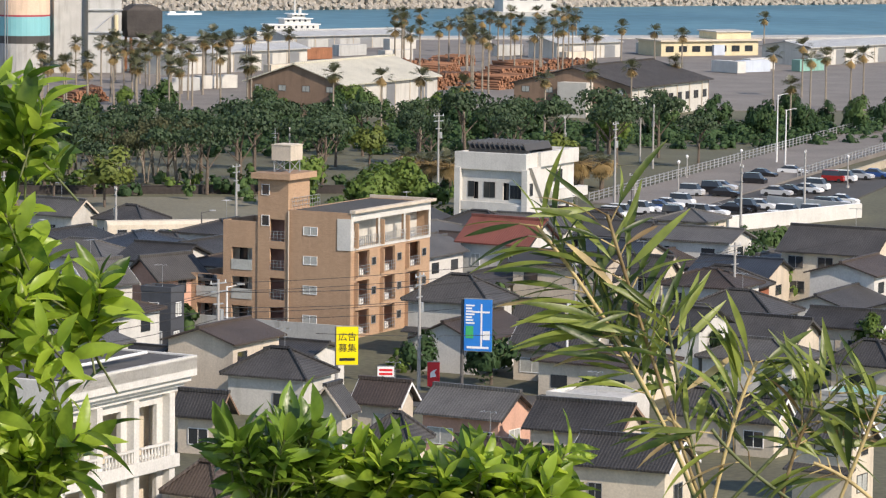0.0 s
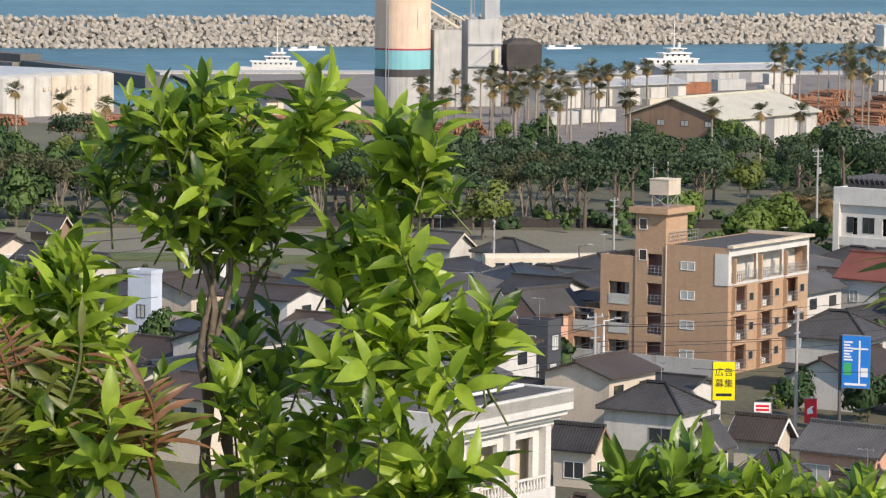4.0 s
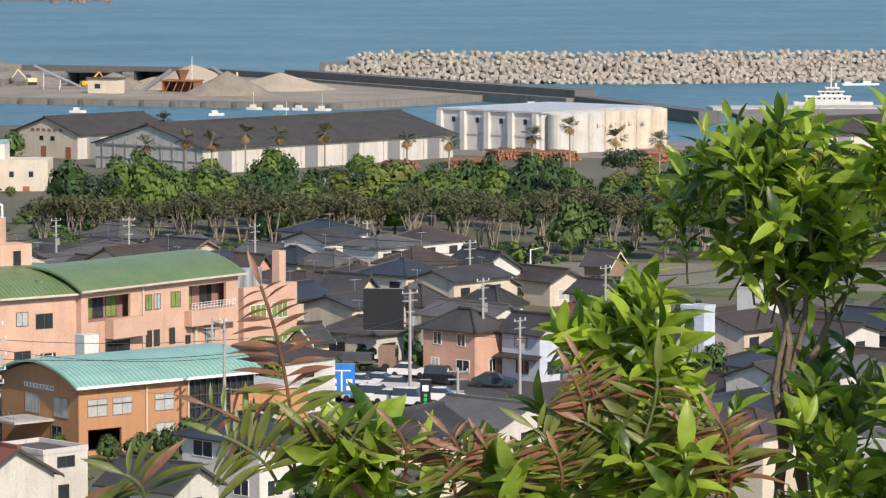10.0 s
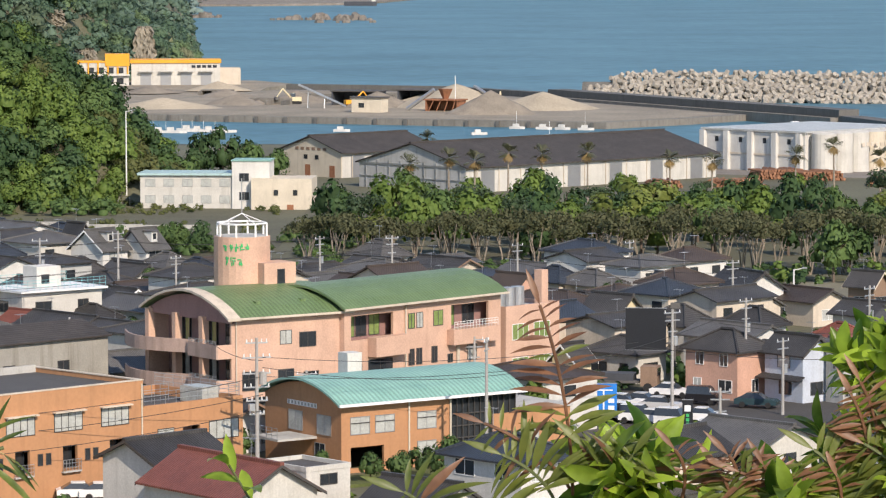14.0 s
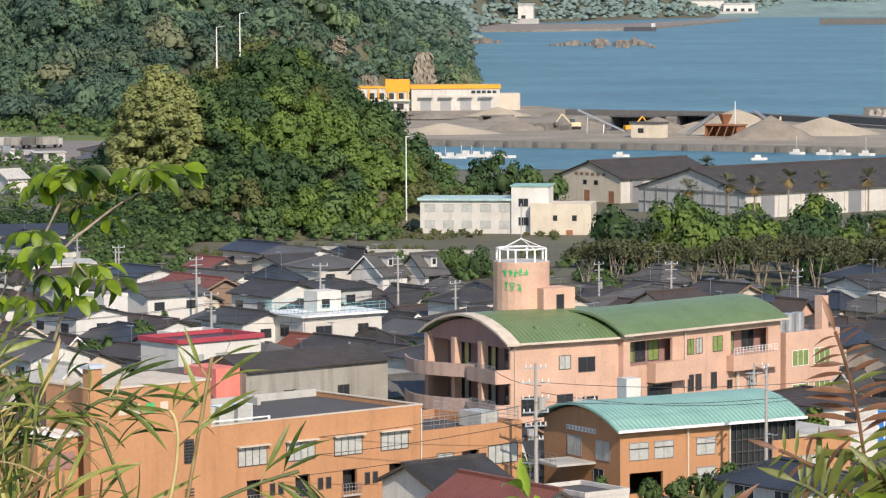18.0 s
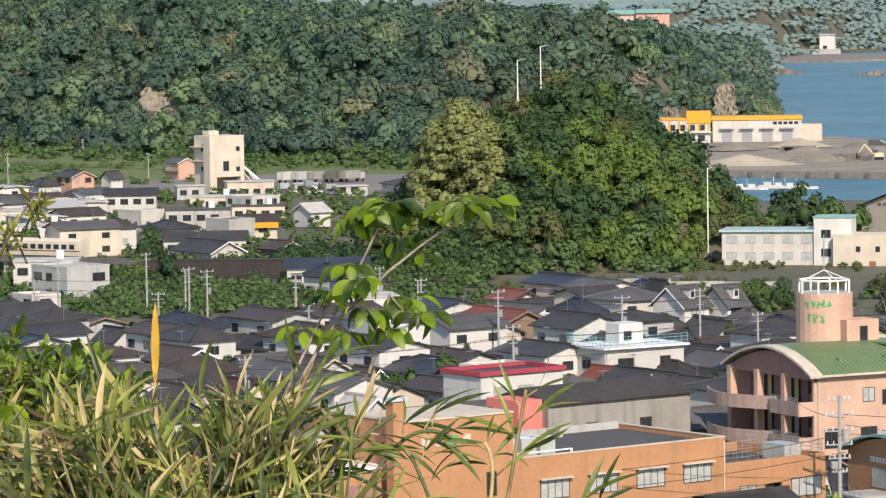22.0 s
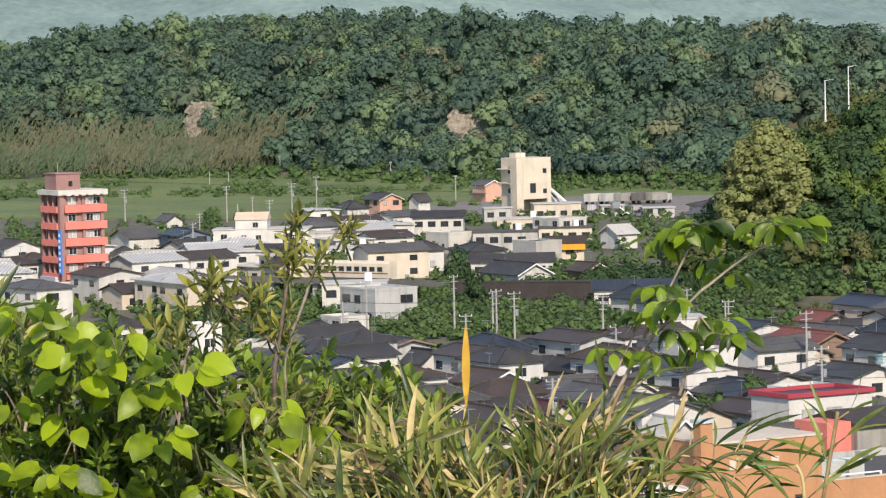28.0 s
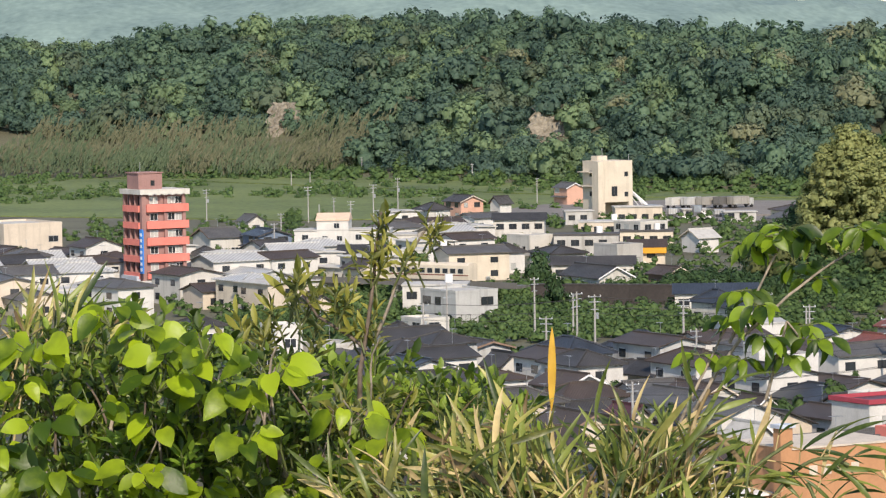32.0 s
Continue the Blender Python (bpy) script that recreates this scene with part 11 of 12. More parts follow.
BLADES = {"glossy": [blade(.18, .5, .2, .8), blade(.19, .3, .42, .75), blade(.155, .7, .1, .85), blade(.17, .4, .6, .8)], "deep": [blade(.18, .4, .3), blade(.16, .6, .12)], "spray": [blade(.25, .35, .35, .8), blade(.22, .55, .6, .8), blade(.27, .3, .2, .85)], "heart": [blade(.4, .22, .25, heart=True), blade(.36, .4, .45, heart=True), blade(.32, .15, .15, heart=True)],
          "oval_small": [blade(.24, .4, .2), blade(.22, .5, .1)], "small": [blade(.26, .3, .2, n=3), blade(.24, .5, .1, n=3)], "olive": [blade(.14, .4, .25, n=4), blade(.12, .5, .1, n=4)], "lance": [blade(.055, .3, .25, .8), blade(.05, .5, .45, .8)], "leaflet": [blade(.095, .3, .2), blade(.085, .4, .38)],
          "long": [blade(.046, .5, .35, .75, n=8), blade(.036, .4, .8, .75, n=8), blade(.05, .3, .2, .75, n=8), blade(.04, .4, .5, .75, n=8)]}
MAT_OF = {"spray": "leaf_spray", "glossy": "leaf_glossy", "deep": "leaf_deep", "heart": "leaf_heart", "oval_small": "leaf_small", "small": "leaf_small", "olive": "leaf_olive"}
PLANTS = {}
LABELS = {"spray": ("oak_twig", "thin pale branch with drooping clusters of pointed leaves"), "glossy": ("bush", "leafy bush with glossy bright green leaves on the slope"), "deep": ("bush", "bush with dark glossy leaves on the slope"), "heart": ("climber", "climber with light green heart-shaped leaves"),
          "oval_small": ("shrub", "shrub with small oval green leaves"), "small": ("shrub", "dense shrub with small leaves further down the slope"), "olive": ("sapling", "thin sapling with tufts of olive-yellow leaves"),
          "bamboo": ("dwarf_bamboo", "dwarf bamboo with long narrow leaves"), "sasa": ("bamboo_grass", "tangled bamboo grass with green and straw-dry blades"), "frond": ("sumac", "sumac shoot with feathered reddish and green leaflets")}


def bucket(plant, material):
    return PLANTS.setdefault(plant, {}).setdefault(material, [[], [], 0])


def lay(plant, material, shape, p, d, up, size):
    """Sets one blade at p, pointing along d, its face towards up."""
    V, F = shape
    d = d / (np.linalg.norm(d) + 1e-9)
    s = np.cross(up, d); s = s / (np.linalg.norm(s) + 1e-9)
    u = np.cross(d, s)
    b = bucket(plant, material)
    b[0].append((V[:, :1] * d + V[:, 1:2] * s + V[:, 2:] * u) * size + p)
    b[1].append(F + b[2]); b[2] += len(V)


def rod(plant, material, pts, r):
    b = bucket(plant, material)
    sh = Build().path([Vector(p) for p in pts], r, 5)
    quads = [f for f in sh.f if len(f) == 4]
    b[0].append(np.array(sh.v)); b[1].append(np.array(quads) + b[2]); b[2] += len(sh.v)


def leaf_cloud(c, rx, dep, rz, n, kind, L, seed, per):
    r = np.random.RandomState(seed)
    shapes, m = BLADES[kind], MAT_OF[kind]
    c = np.array(c)
    for i in range(n):
        while True:
            q = r.uniform(-1, 1, 3)
            if q @ q < 1:
                break
        p = c + q * (rx, dep, rz)
        out = np.array((q[0] * .8, q[1] * .5 - .25, q[2] * .4)) + r.normal(scale=.25, size=3)
        d = np.array((0, 0, 1.0)) * (0.9 if kind != "heart" else .35) + out
        d /= np.linalg.norm(d)
        ln = L * r.uniform(1.0, 1.9)
        q0 = p - d * ln + np.array((0, 0, -.02))
        rod(kind, "twig_green", (q0, (p + q0) / 2 + r.normal(scale=.004, size=3), p), .0022)
        a0 = r.uniform(0, 6.28)
        s1 = np.cross(d, (0, 1, .3)); s1 /= np.linalg.norm(s1); s2 = np.cross(d, s1)
        per_twig = per + (3 if kind in ("glossy", "deep") else 0)
        for k in range(per_twig):
            t = k / per_twig
            a = a0 + k * 2.4
            spread = r.uniform(.2, .65) + t * .9
            rad = s1 * math.cos(a) + s2 * math.sin(a)
            dd = d * math.cos(spread) + rad * math.sin(spread)
            pos = p - d * ln * t * .85
            up = d * .9 + rad * -.5 + np.array((.2, -.3, .3)) + r.normal(scale=.4, size=3) + (np.array((0, -.5, .5)) if kind == "heart" else 0)
            if kind == "heart":
                dd = rad + np.array((0, 0, -.75)) + r.normal(scale=.25, size=3)
                pos = pos + rad * L * .6
                rod(kind, "twig_green", (p - d * ln * t * .85, pos), .0014)
            lay(kind, m, shapes[r.randint(len(shapes))], pos, dd, up, L * r.uniform(.5, 1.05))


def twig(pts, r, material):
    P = [Vector(p) for p in pts]
    out = []
    for a, b in zip(P[:-1], P[1:]):
        for k in range(5):
            q = a.lerp(b, k / 5)
            out.append(q + Vector((noise.noise(q * 9), noise.noise(q * 9 + Vector((5, 0, 0))), 0)) * .018)
    out.append(P[-1])
    for i in range(len(out) - 1):
        k = 1 - .6 * i / len(out)
        rod("glossy" if material == "bark" else "heart", material, (out[i], out[i + 1]), r * k)


def frond(base, tip, n, L, red, bend, seed):
    r = np.random.RandomState(seed)
    a, b = np.array(base), np.array(tip)
    mid = (a + b) / 2 + np.array((bend, -.02, .02))
    curve = lambda t: a * (1 - t) ** 2 + 2 * mid * t * (1 - t) + b * t * t
    pts = [curve(i / 10) for i in range(11)]
    shoot = thing("sumac_shoot", *[float(k) for k in base], 0, "sumac shoot with feathered reddish and green leaflets" if red > .3 else "sumac shoot with feathered green leaflets", "plant", "sumac shoots")
    inv = Matrix.Translation(-shoot.matrix_basis.translation)
    stem_m = "leaf_red" if red > .5 else "twig_green"
    part("stem", Build().path([Vector([float(k) for k in p]) for p in pts], .0032, 5), stem_m, shoot, at=inv)

    def leaflet(m, shape, p, d, up, size):
        d = d / np.linalg.norm(d)
        s = np.cross(up, d); s = s / np.linalg.norm(s)
        u = np.cross(d, s)
        V, F = BLADES["leaflet"][shape]
        me = shared(("leaflet", shape, m), lambda: soup("leaflet", V, F, m, True))
        M = Matrix([[float(a * size) for a in row] + [float(q)] for row, q in zip(np.stack([d, s, u], 1), p)] + [[0, 0, 0, 1]])
        part("leaflet", me, "", shoot, at=inv @ M)
    for i in range(n):
        t = .32 + .68 * (i + .5) / n
        p = curve(t)
        ax = curve(min(1, t + .02)) - curve(t - .02); ax /= np.linalg.norm(ax)
        side = np.cross(ax, (0, 1, 0)); side /= np.linalg.norm(side)
        m = "leaf_red" if r.uniform() < red * (.2 + .75 * t) else "leaf_frond"
        s = L * (.45 + .85 * (1 - t) ** .8 + .2 * math.sin(math.pi * t))
        for sg in (-1, 1):
            d = ax * .45 + side * sg + np.array((0, r.uniform(-.3, .3), -.1 + r.uniform(-.15, .2)))
            leaflet(m, r.randint(2), p, d, np.array((0, -.55, .8)) + r.normal(scale=.2, size=3), s * r.uniform(.85, 1.1))
    leaflet("leaf_red" if red > .4 else "leaf_frond", 0, curve(1), curve(1) - curve(.95), np.array((0, -.8, .4)), L * .8)


def culm(pts, n, L, dry, seed):
    r = np.random.RandomState(seed)
    P = [np.array(p) for p in pts]
    curve = lambda t: P[0] * (1 - t) ** 2 + 2 * P[1] * t * (1 - t) + P[2] * t * t
    rod("bamboo", "leaf_straw" if r.uniform() < .6 else "twig_green", [curve(i / 12) for i in range(13)], .0035)
    for i in range(n):
        t = .45 + .58 * (i / n)
        p = curve(min(t, 1))
        ax = curve(min(1, t)) - curve(min(1, t) - .05); ax /= np.linalg.norm(ax)
        side = np.cross(ax, (0, 1, 0)); side /= np.linalg.norm(side)
        sg = 1 if i % 2 else -1
        q = p + (side * sg * .5 + ax * .5) * r.uniform(.01, .05)
        rod("bamboo", "leaf_straw", (p, q), .0014)
        for k in range(2):
            d = ax * r.uniform(.4, 1.2) + side * sg * r.uniform(.3, 1.0) + np.array((0, r.uniform(-.4, .4), r.uniform(-.5, .1)))
            lay("bamboo", "leaf_straw" if r.uniform() < dry else "leaf_bamboo", BLADES["lance"][r.randint(2)], q, d, np.array((0, -.6, .7)) + r.normal(scale=.4, size=3), L * r.uniform(.6, 1.2))


def spray(c, n, L, seed):
    """A cluster of pointed leaves hanging round the end of a twig."""
    r = np.random.RandomState(seed)
    c = np.array(c)
    for i in range(n):
        a = i * 2.4 + r.uniform(-.4, .4)
        q = np.array((math.cos(a), math.sin(a) * .8, r.uniform(-.25, .45)))
        p = c + q * L * r.uniform(.1, .55)
        lay("spray", "leaf_spray", BLADES["spray"][r.randint(3)], p, q + np.array((0, -.15, -r.uniform(.2, 1.1))), np.array((.1, -.55, .8)) + r.normal(scale=.3, size=3), L * r.uniform(.65, 1.2))
        rod("spray", "twig_green", (c, p), .0011)


def broad(c, n, L, seed):
    """A shoot of the climber: broad round leaves on thin stalks, turned up to the light."""
    r = np.random.RandomState(seed)
    c = np.array(c)
    for i in range(n):
        a = i * 2.4 + r.uniform(-.5, .5)
        q = np.array((math.cos(a), math.sin(a), r.uniform(-.3, .5)))
        p = c + q * L * r.uniform(.3, .9)
        lay("heart", "leaf_heart", BLADES["heart"][r.randint(len(BLADES["heart"]))], p, q * (1, .7, .3) + np.array((0, -.2, -r.uniform(.1, .8))), np.array((.15, -.6, .75)) + r.normal(scale=.3, size=3), L * r.uniform(.6, 1.2))
        rod("heart", "twig_green", (c + np.array((0, 0, -L * .5)), p), .0012)


def sasa(c, rx, dep, n, L, seed, tilt=0.0, dry=.2):
    """Bamboo grass: canes that end in fans of long blades, most of them leaning one way."""
    r = np.random.RandomState(seed)
    c = np.array(c)
    for i in range(n // 6):
        q = np.clip(r.normal(scale=.5, size=2), -1.15, 1.15)
        p = c + np.array((q[0] * rx, q[1] * dep, r.uniform(-.12, .06) * (1 - .35 * abs(q[0]))))
        lean = np.array((math.sin(tilt) * .7 + r.normal(scale=.2), r.normal(scale=.2), 1.0)); lean /= np.linalg.norm(lean)
        rod("sasa", "leaf_straw" if r.uniform() < .65 else "twig_green", (p - lean * .26, p - lean * .12 + r.normal(scale=.006, size=3), p), .0021)
        for k in range(r.randint(4, 8)):
            a = tilt + r.normal(scale=.8)
            d = np.array((math.sin(a), r.normal(scale=.35), math.cos(a) * .9 + .1)) + lean * .2
            m = "leaf_straw" if r.uniform() < dry * .75 else "leaf_bamboo" if r.uniform() < .6 else "leaf_sasa"
            lay("sasa", m, BLADES["long"][r.randint(4)], p - lean * r.uniform(0, .09), d, np.array((0, -.7, .6)) + r.normal(scale=.5, size=3), L * r.uniform(.45, 1.15))


def golden_blade(a, b):
    a, b = np.array(a), np.array(b)
    V, F = blade(.05, .5, .04, .7, n=8)
    lay("golden", "leaf_yellow", (V, F), a, b - a, np.array((.3, -1, .1)), float(np.linalg.norm(b - a)))


def finish_plants():
    for plant, sets in PLANTS.items():
        name, label = LABELS.get(plant, ("grass_blade", "single golden-yellow upright bamboo leaf"))
        V0 = next(iter(sets.values()))[0][0]
        root = thing(name, *[float(k) for k in V0[0]], 0, label, "plant", kind="" if plant == "golden" else "stuff")
        inv = Matrix.Translation(-root.matrix_basis.translation)
        for m, (V, F, n) in sets.items():
            me = soup("leaves", np.concatenate(V), np.concatenate(F), m, True)
            part({"twig_green": "twigs", "bark": "stems", "bark_pale": "branches"}.get(m, "foliage"), me, m, root, at=inv)


# ---- plants on the slope in front of the camera ----
leaf_cloud((0.870, 6.638, 46.520), 0.169, 0.2, 0.148, 44, "glossy", 0.07, 906, 9)
leaf_cloud((1.020, 6.666, 46.472), 0.093, 0.15, 0.093, 12, "glossy", 0.08, 1091, 9)
leaf_cloud((0.928, 6.781, 46.410), 0.188, 0.15, 0.058, 12, "deep", 0.075, 1036, 9)
leaf_cloud((0.841, 6.541, 46.623), 0.131, 0.12, 0.050, 12, "glossy", 0.075, 796, 9)
leaf_cloud((1.063, 6.406, 46.646), 0.040, 0.05, 0.069, 7, "glossy", 0.095, 1021, 9)
leaf_cloud((1.215, 6.378, 46.584), 0.040, 0.06, 0.040, 4, "glossy", 0.095, 1241, 9)
leaf_cloud((1.142, 6.493, 46.394), 0.081, 0.12, 0.050, 6, "glossy", 0.085, 1326, 9)
leaf_cloud((1.193, 6.382, 46.364), 0.050, 0.12, 0.089, 8, "glossy", 0.095, 1436, 9)
leaf_cloud((1.361, 6.347, 46.236), 0.050, 0.08, 0.060, 6, "glossy", 0.1, 1736, 9)
leaf_cloud((1.157, 6.287, 46.225), 0.137, 0.15, 0.073, 11, "glossy", 0.088, 1566, 9)
leaf_cloud((1.030, 6.411, 46.080), 0.258, 0.25, 0.119, 24, "glossy", 0.088, 1546, 9)
leaf_cloud((1.247, 6.371, 45.992), 0.089, 0.12, 0.050, 10, "glossy", 0.09, 1856, 9)
leaf_cloud((0.602, 6.468, 46.318), 0.089, 0.12, 0.074, 13, "glossy", 0.085, 876, 9)
leaf_cloud((0.672, 6.461, 46.259), 0.069, 0.12, 0.060, 8, "glossy", 0.085, 1006, 9)
leaf_cloud((0.515, 6.376, 46.299), 0.039, 0.06, 0.039, 3, "glossy", 0.09, 826, 9)
leaf_cloud((0.504, 6.477, 46.138), 0.050, 0.06, 0.040, 4, "glossy", 0.085, 956, 9)
leaf_cloud((0.658, 6.412, 46.065), 0.192, 0.2, 0.103, 15, "glossy", 0.088, 1196, 9)
leaf_cloud((0.392, 6.435, 45.985), 0.167, 0.15, 0.049, 10, "glossy", 0.1, 1006, 9)
leaf_cloud((0.735, 6.655, 46.122), 0.112, 0.1, 0.061, 7, "deep", 0.09, 1156, 9)
leaf_cloud((1.046, 6.713, 46.195), 0.187, 0.1, 0.062, 7, "deep", 0.09, 1366, 9)
twig([(0.939, 6.679, 45.886), (0.916, 6.682, 46.158), (0.930, 6.680, 46.336)], 0.01, "bark")
twig([(0.980, 6.673, 45.886), (0.941, 6.678, 46.179), (0.965, 6.675, 46.336)], 0.01, "bark")
twig([(0.928, 6.680, 45.886), (0.935, 6.679, 46.242), (0.904, 6.684, 46.346)], 0.01, "bark")
twig([(0.969, 6.674, 45.886), (0.967, 6.675, 46.201), (1.037, 6.664, 46.337)], 0.01, "bark")
twig([(1.165, 6.642, 45.888), (1.163, 6.642, 45.993), (1.142, 6.646, 46.098)], 0.01, "bark")
twig([(1.247, 6.626, 45.889), (1.293, 6.617, 46.205), (1.281, 6.620, 46.392)], 0.01, "bark")
twig([(0.639, 6.716, 45.885), (0.628, 6.717, 46.094), (0.597, 6.720, 46.240)], 0.01, "bark")
leaf_cloud((1.643, 6.186, 46.003), 0.083, 0.1, 0.068, 16, "deep", 0.085, 1245, 9)
leaf_cloud((1.714, 6.166, 46.008), 0.049, 0.08, 0.068, 8, "deep", 0.085, 1315, 9)
leaf_cloud((1.824, 6.135, 45.964), 0.088, 0.1, 0.054, 16, "glossy", 0.085, 1475, 9)
leaf_cloud((1.956, 6.094, 45.945), 0.117, 0.12, 0.049, 20, "glossy", 0.08, 1635, 9)
leaf_cloud((2.087, 6.050, 45.942), 0.088, 0.1, 0.054, 14, "glossy", 0.085, 1780, 9)
leaf_cloud((1.756, 6.258, 45.901), 0.139, 0.1, 0.040, 14, "deep", 0.09, 1420, 9)
leaf_cloud((1.260, 6.275, 46.235), 0.059, 0.15, 0.098, 5, "glossy", 0.09, 610, 9)
leaf_cloud((1.241, 6.278, 46.568), 0.034, 0.08, 0.068, 6, "glossy", 0.1, 250, 9)
leaf_cloud((1.213, 6.284, 46.372), 0.039, 0.1, 0.088, 6, "glossy", 0.1, 420, 9)
leaf_cloud((1.309, 6.316, 45.980), 0.098, 0.12, 0.079, 7, "glossy", 0.1, 900, 9)
culm([(2.329, 5.854, 45.906), (2.225, 5.894, 46.178), (2.058, 5.954, 46.389)], 22, 0.12, 0.06, 1350)
culm([(2.333, 5.852, 45.906), (2.233, 5.891, 46.198), (2.171, 5.914, 46.410)], 18, 0.12, 0.06, 1455)
culm([(2.324, 5.856, 45.906), (2.253, 5.883, 46.120), (2.123, 5.931, 46.273)], 13, 0.12, 0.06, 1540)
culm([(2.338, 5.850, 45.906), (2.279, 5.873, 46.160), (2.269, 5.877, 46.237)], 10, 0.12, 0.06, 1740)
culm([(2.347, 5.847, 45.906), (2.379, 5.834, 46.084), (2.413, 5.819, 46.163)], 11, 0.12, 0.06, 1980)
culm([(2.364, 5.839, 45.907), (2.486, 5.789, 46.048), (2.547, 5.762, 46.127)], 13, 0.12, 0.06, 2170)
culm([(2.542, 5.764, 45.912), (2.584, 5.746, 46.031), (2.608, 5.735, 46.110)], 11, 0.12, 0.06, 2260)
culm([(2.454, 5.803, 45.910), (2.470, 5.796, 46.008), (2.503, 5.781, 46.087)], 8, 0.12, 0.06, 2160)
culm([(2.338, 5.850, 45.906), (2.317, 5.858, 46.043), (2.272, 5.876, 46.062)], 6, 0.12, 0.06, 1920)
culm([(2.489, 5.787, 45.911), (2.381, 5.833, 45.986), (2.344, 5.848, 46.044)], 6, 0.12, 0.06, 2020)
culm([(2.612, 5.733, 45.915), (2.559, 5.757, 45.972), (2.505, 5.780, 45.990)], 8, 0.12, 0.06, 2260)
frond((0.028, 6.399, 46.020), (-0.030, 6.350, 46.386), 14, 0.082, 0.75, 0.03, 1381)
frond((0.023, 6.399, 46.060), (-0.126, 6.350, 46.181), 7, 0.07, 0.9, 0.03, 1493)
frond((0.028, 6.399, 46.020), (0.130, 6.346, 46.126), 8, 0.09, 0.15, 0.03, 1810)
frond((0.003, 6.399, 46.020), (-0.095, 6.350, 46.126), 8, 0.09, 0.2, 0.03, 1580)
frond((0.210, 6.393, 46.020), (0.203, 6.343, 46.136), 6, 0.07, 0.95, 0.03, 1875)
frond((0.299, 6.388, 46.021), (0.295, 6.338, 46.127), 8, 0.075, 0.9, 0.03, 1980)
frond((0.348, 6.385, 46.021), (0.315, 6.337, 46.098), 7, 0.08, 0.6, 0.03, 2030)
frond((0.533, 6.370, 46.023), (0.508, 6.322, 46.227), 12, 0.075, 0.8, 0.03, 2100)
frond((0.591, 6.364, 46.024), (0.652, 6.307, 46.228), 8, 0.1, 0.3, 0.03, 2250)
frond((0.494, 6.373, 46.023), (0.441, 6.328, 46.138), 7, 0.09, 0.3, 0.03, 2120)
frond((0.630, 6.359, 46.025), (0.527, 6.320, 46.149), 8, 0.09, 0.5, 0.03, 2200)
frond((0.072, 6.398, 46.020), (0.052, 6.348, 46.136), 7, 0.1, 0.1, 0.03, 1720)
frond((0.773, 6.346, 45.982), (0.761, 6.297, 46.148), 9, 0.09, 0.85, 0.03, 1825)
frond((0.685, 6.356, 45.981), (0.650, 6.310, 46.097), 8, 0.09, 0.4, 0.03, 1760)
frond((-0.238, 6.398, 45.984), (-0.265, 6.347, 46.061), 6, 0.1, 0.1, 0.03, 860)
frond((0.369, 6.387, 45.943), (0.356, 6.338, 46.109), 12, 0.07, 0.9, 0.03, 860)
frond((0.555, 6.372, 46.042), (0.520, 6.325, 46.256), 12, 0.07, 0.75, 0.03, 880)
frond((0.790, 6.346, 45.943), (0.695, 6.307, 46.148), 12, 0.07, 0.7, 0.03, 1170)
frond((0.301, 6.391, 45.943), (0.279, 6.342, 46.099), 10, 0.08, 0.7, 0.03, 790)
frond((0.467, 6.380, 45.943), (0.482, 6.328, 46.089), 10, 0.07, 0.6, 0.03, 1010)
leaf_cloud((0.151, 6.395, 46.090), 0.088, 0.08, 0.049, 10, "glossy", 0.11, 1873, 9)
leaf_cloud((0.639, 6.459, 46.329), 0.040, 0.08, 0.060, 5, "glossy", 0.09, 2113, 9)
leaf_cloud((0.620, 6.361, 46.094), 0.068, 0.1, 0.039, 7, "glossy", 0.1, 2353, 9)
leaf_cloud((0.406, 6.381, 46.062), 0.088, 0.1, 0.029, 6, "glossy", 0.1, 2163, 9)
leaf_cloud((-0.554, 6.283, 46.110), 0.013, 0.02, 0.019, 1, "glossy", 0.09, 1146, 3)
culm([(-1.570, 6.132, 46.105), (-1.552, 6.150, 46.240), (-1.520, 6.169, 46.330)], 9, 0.10, 0.25, 680)
culm([(-1.551, 6.137, 46.104), (-1.500, 6.156, 46.300), (-1.450, 6.173, 46.400)], 7, 0.09, 0.3, 730)
culm([(-1.523, 6.143, 46.103), (-1.418, 6.166, 46.250), (-1.310, 6.191, 46.310)], 7, 0.09, 0.1, 970)
culm([(-1.400, 6.180, 46.100), (-1.310, 6.190, 46.330), (-1.215, 6.200, 46.270)], 6, 0.09, 0.1, 975)
culm([(-1.136, 6.219, 46.096), (-1.105, 6.223, 46.271), (-1.090, 6.226, 46.350)], 5, 0.09, 0.1, 1155)
culm([(-1.165, 6.214, 46.096), (-1.134, 6.219, 46.232), (-1.162, 6.214, 46.260)], 5, 0.085, 0.15, 1190)
culm([(-1.231, 6.202, 46.097), (-1.267, 6.196, 46.200), (-1.286, 6.192, 46.240)], 4, 0.085, 0.15, 1040)
culm([(-1.098, 6.225, 46.095), (-1.021, 6.236, 46.133), (-0.944, 6.247, 46.152)], 5, 0.11, 0.1, 1540)
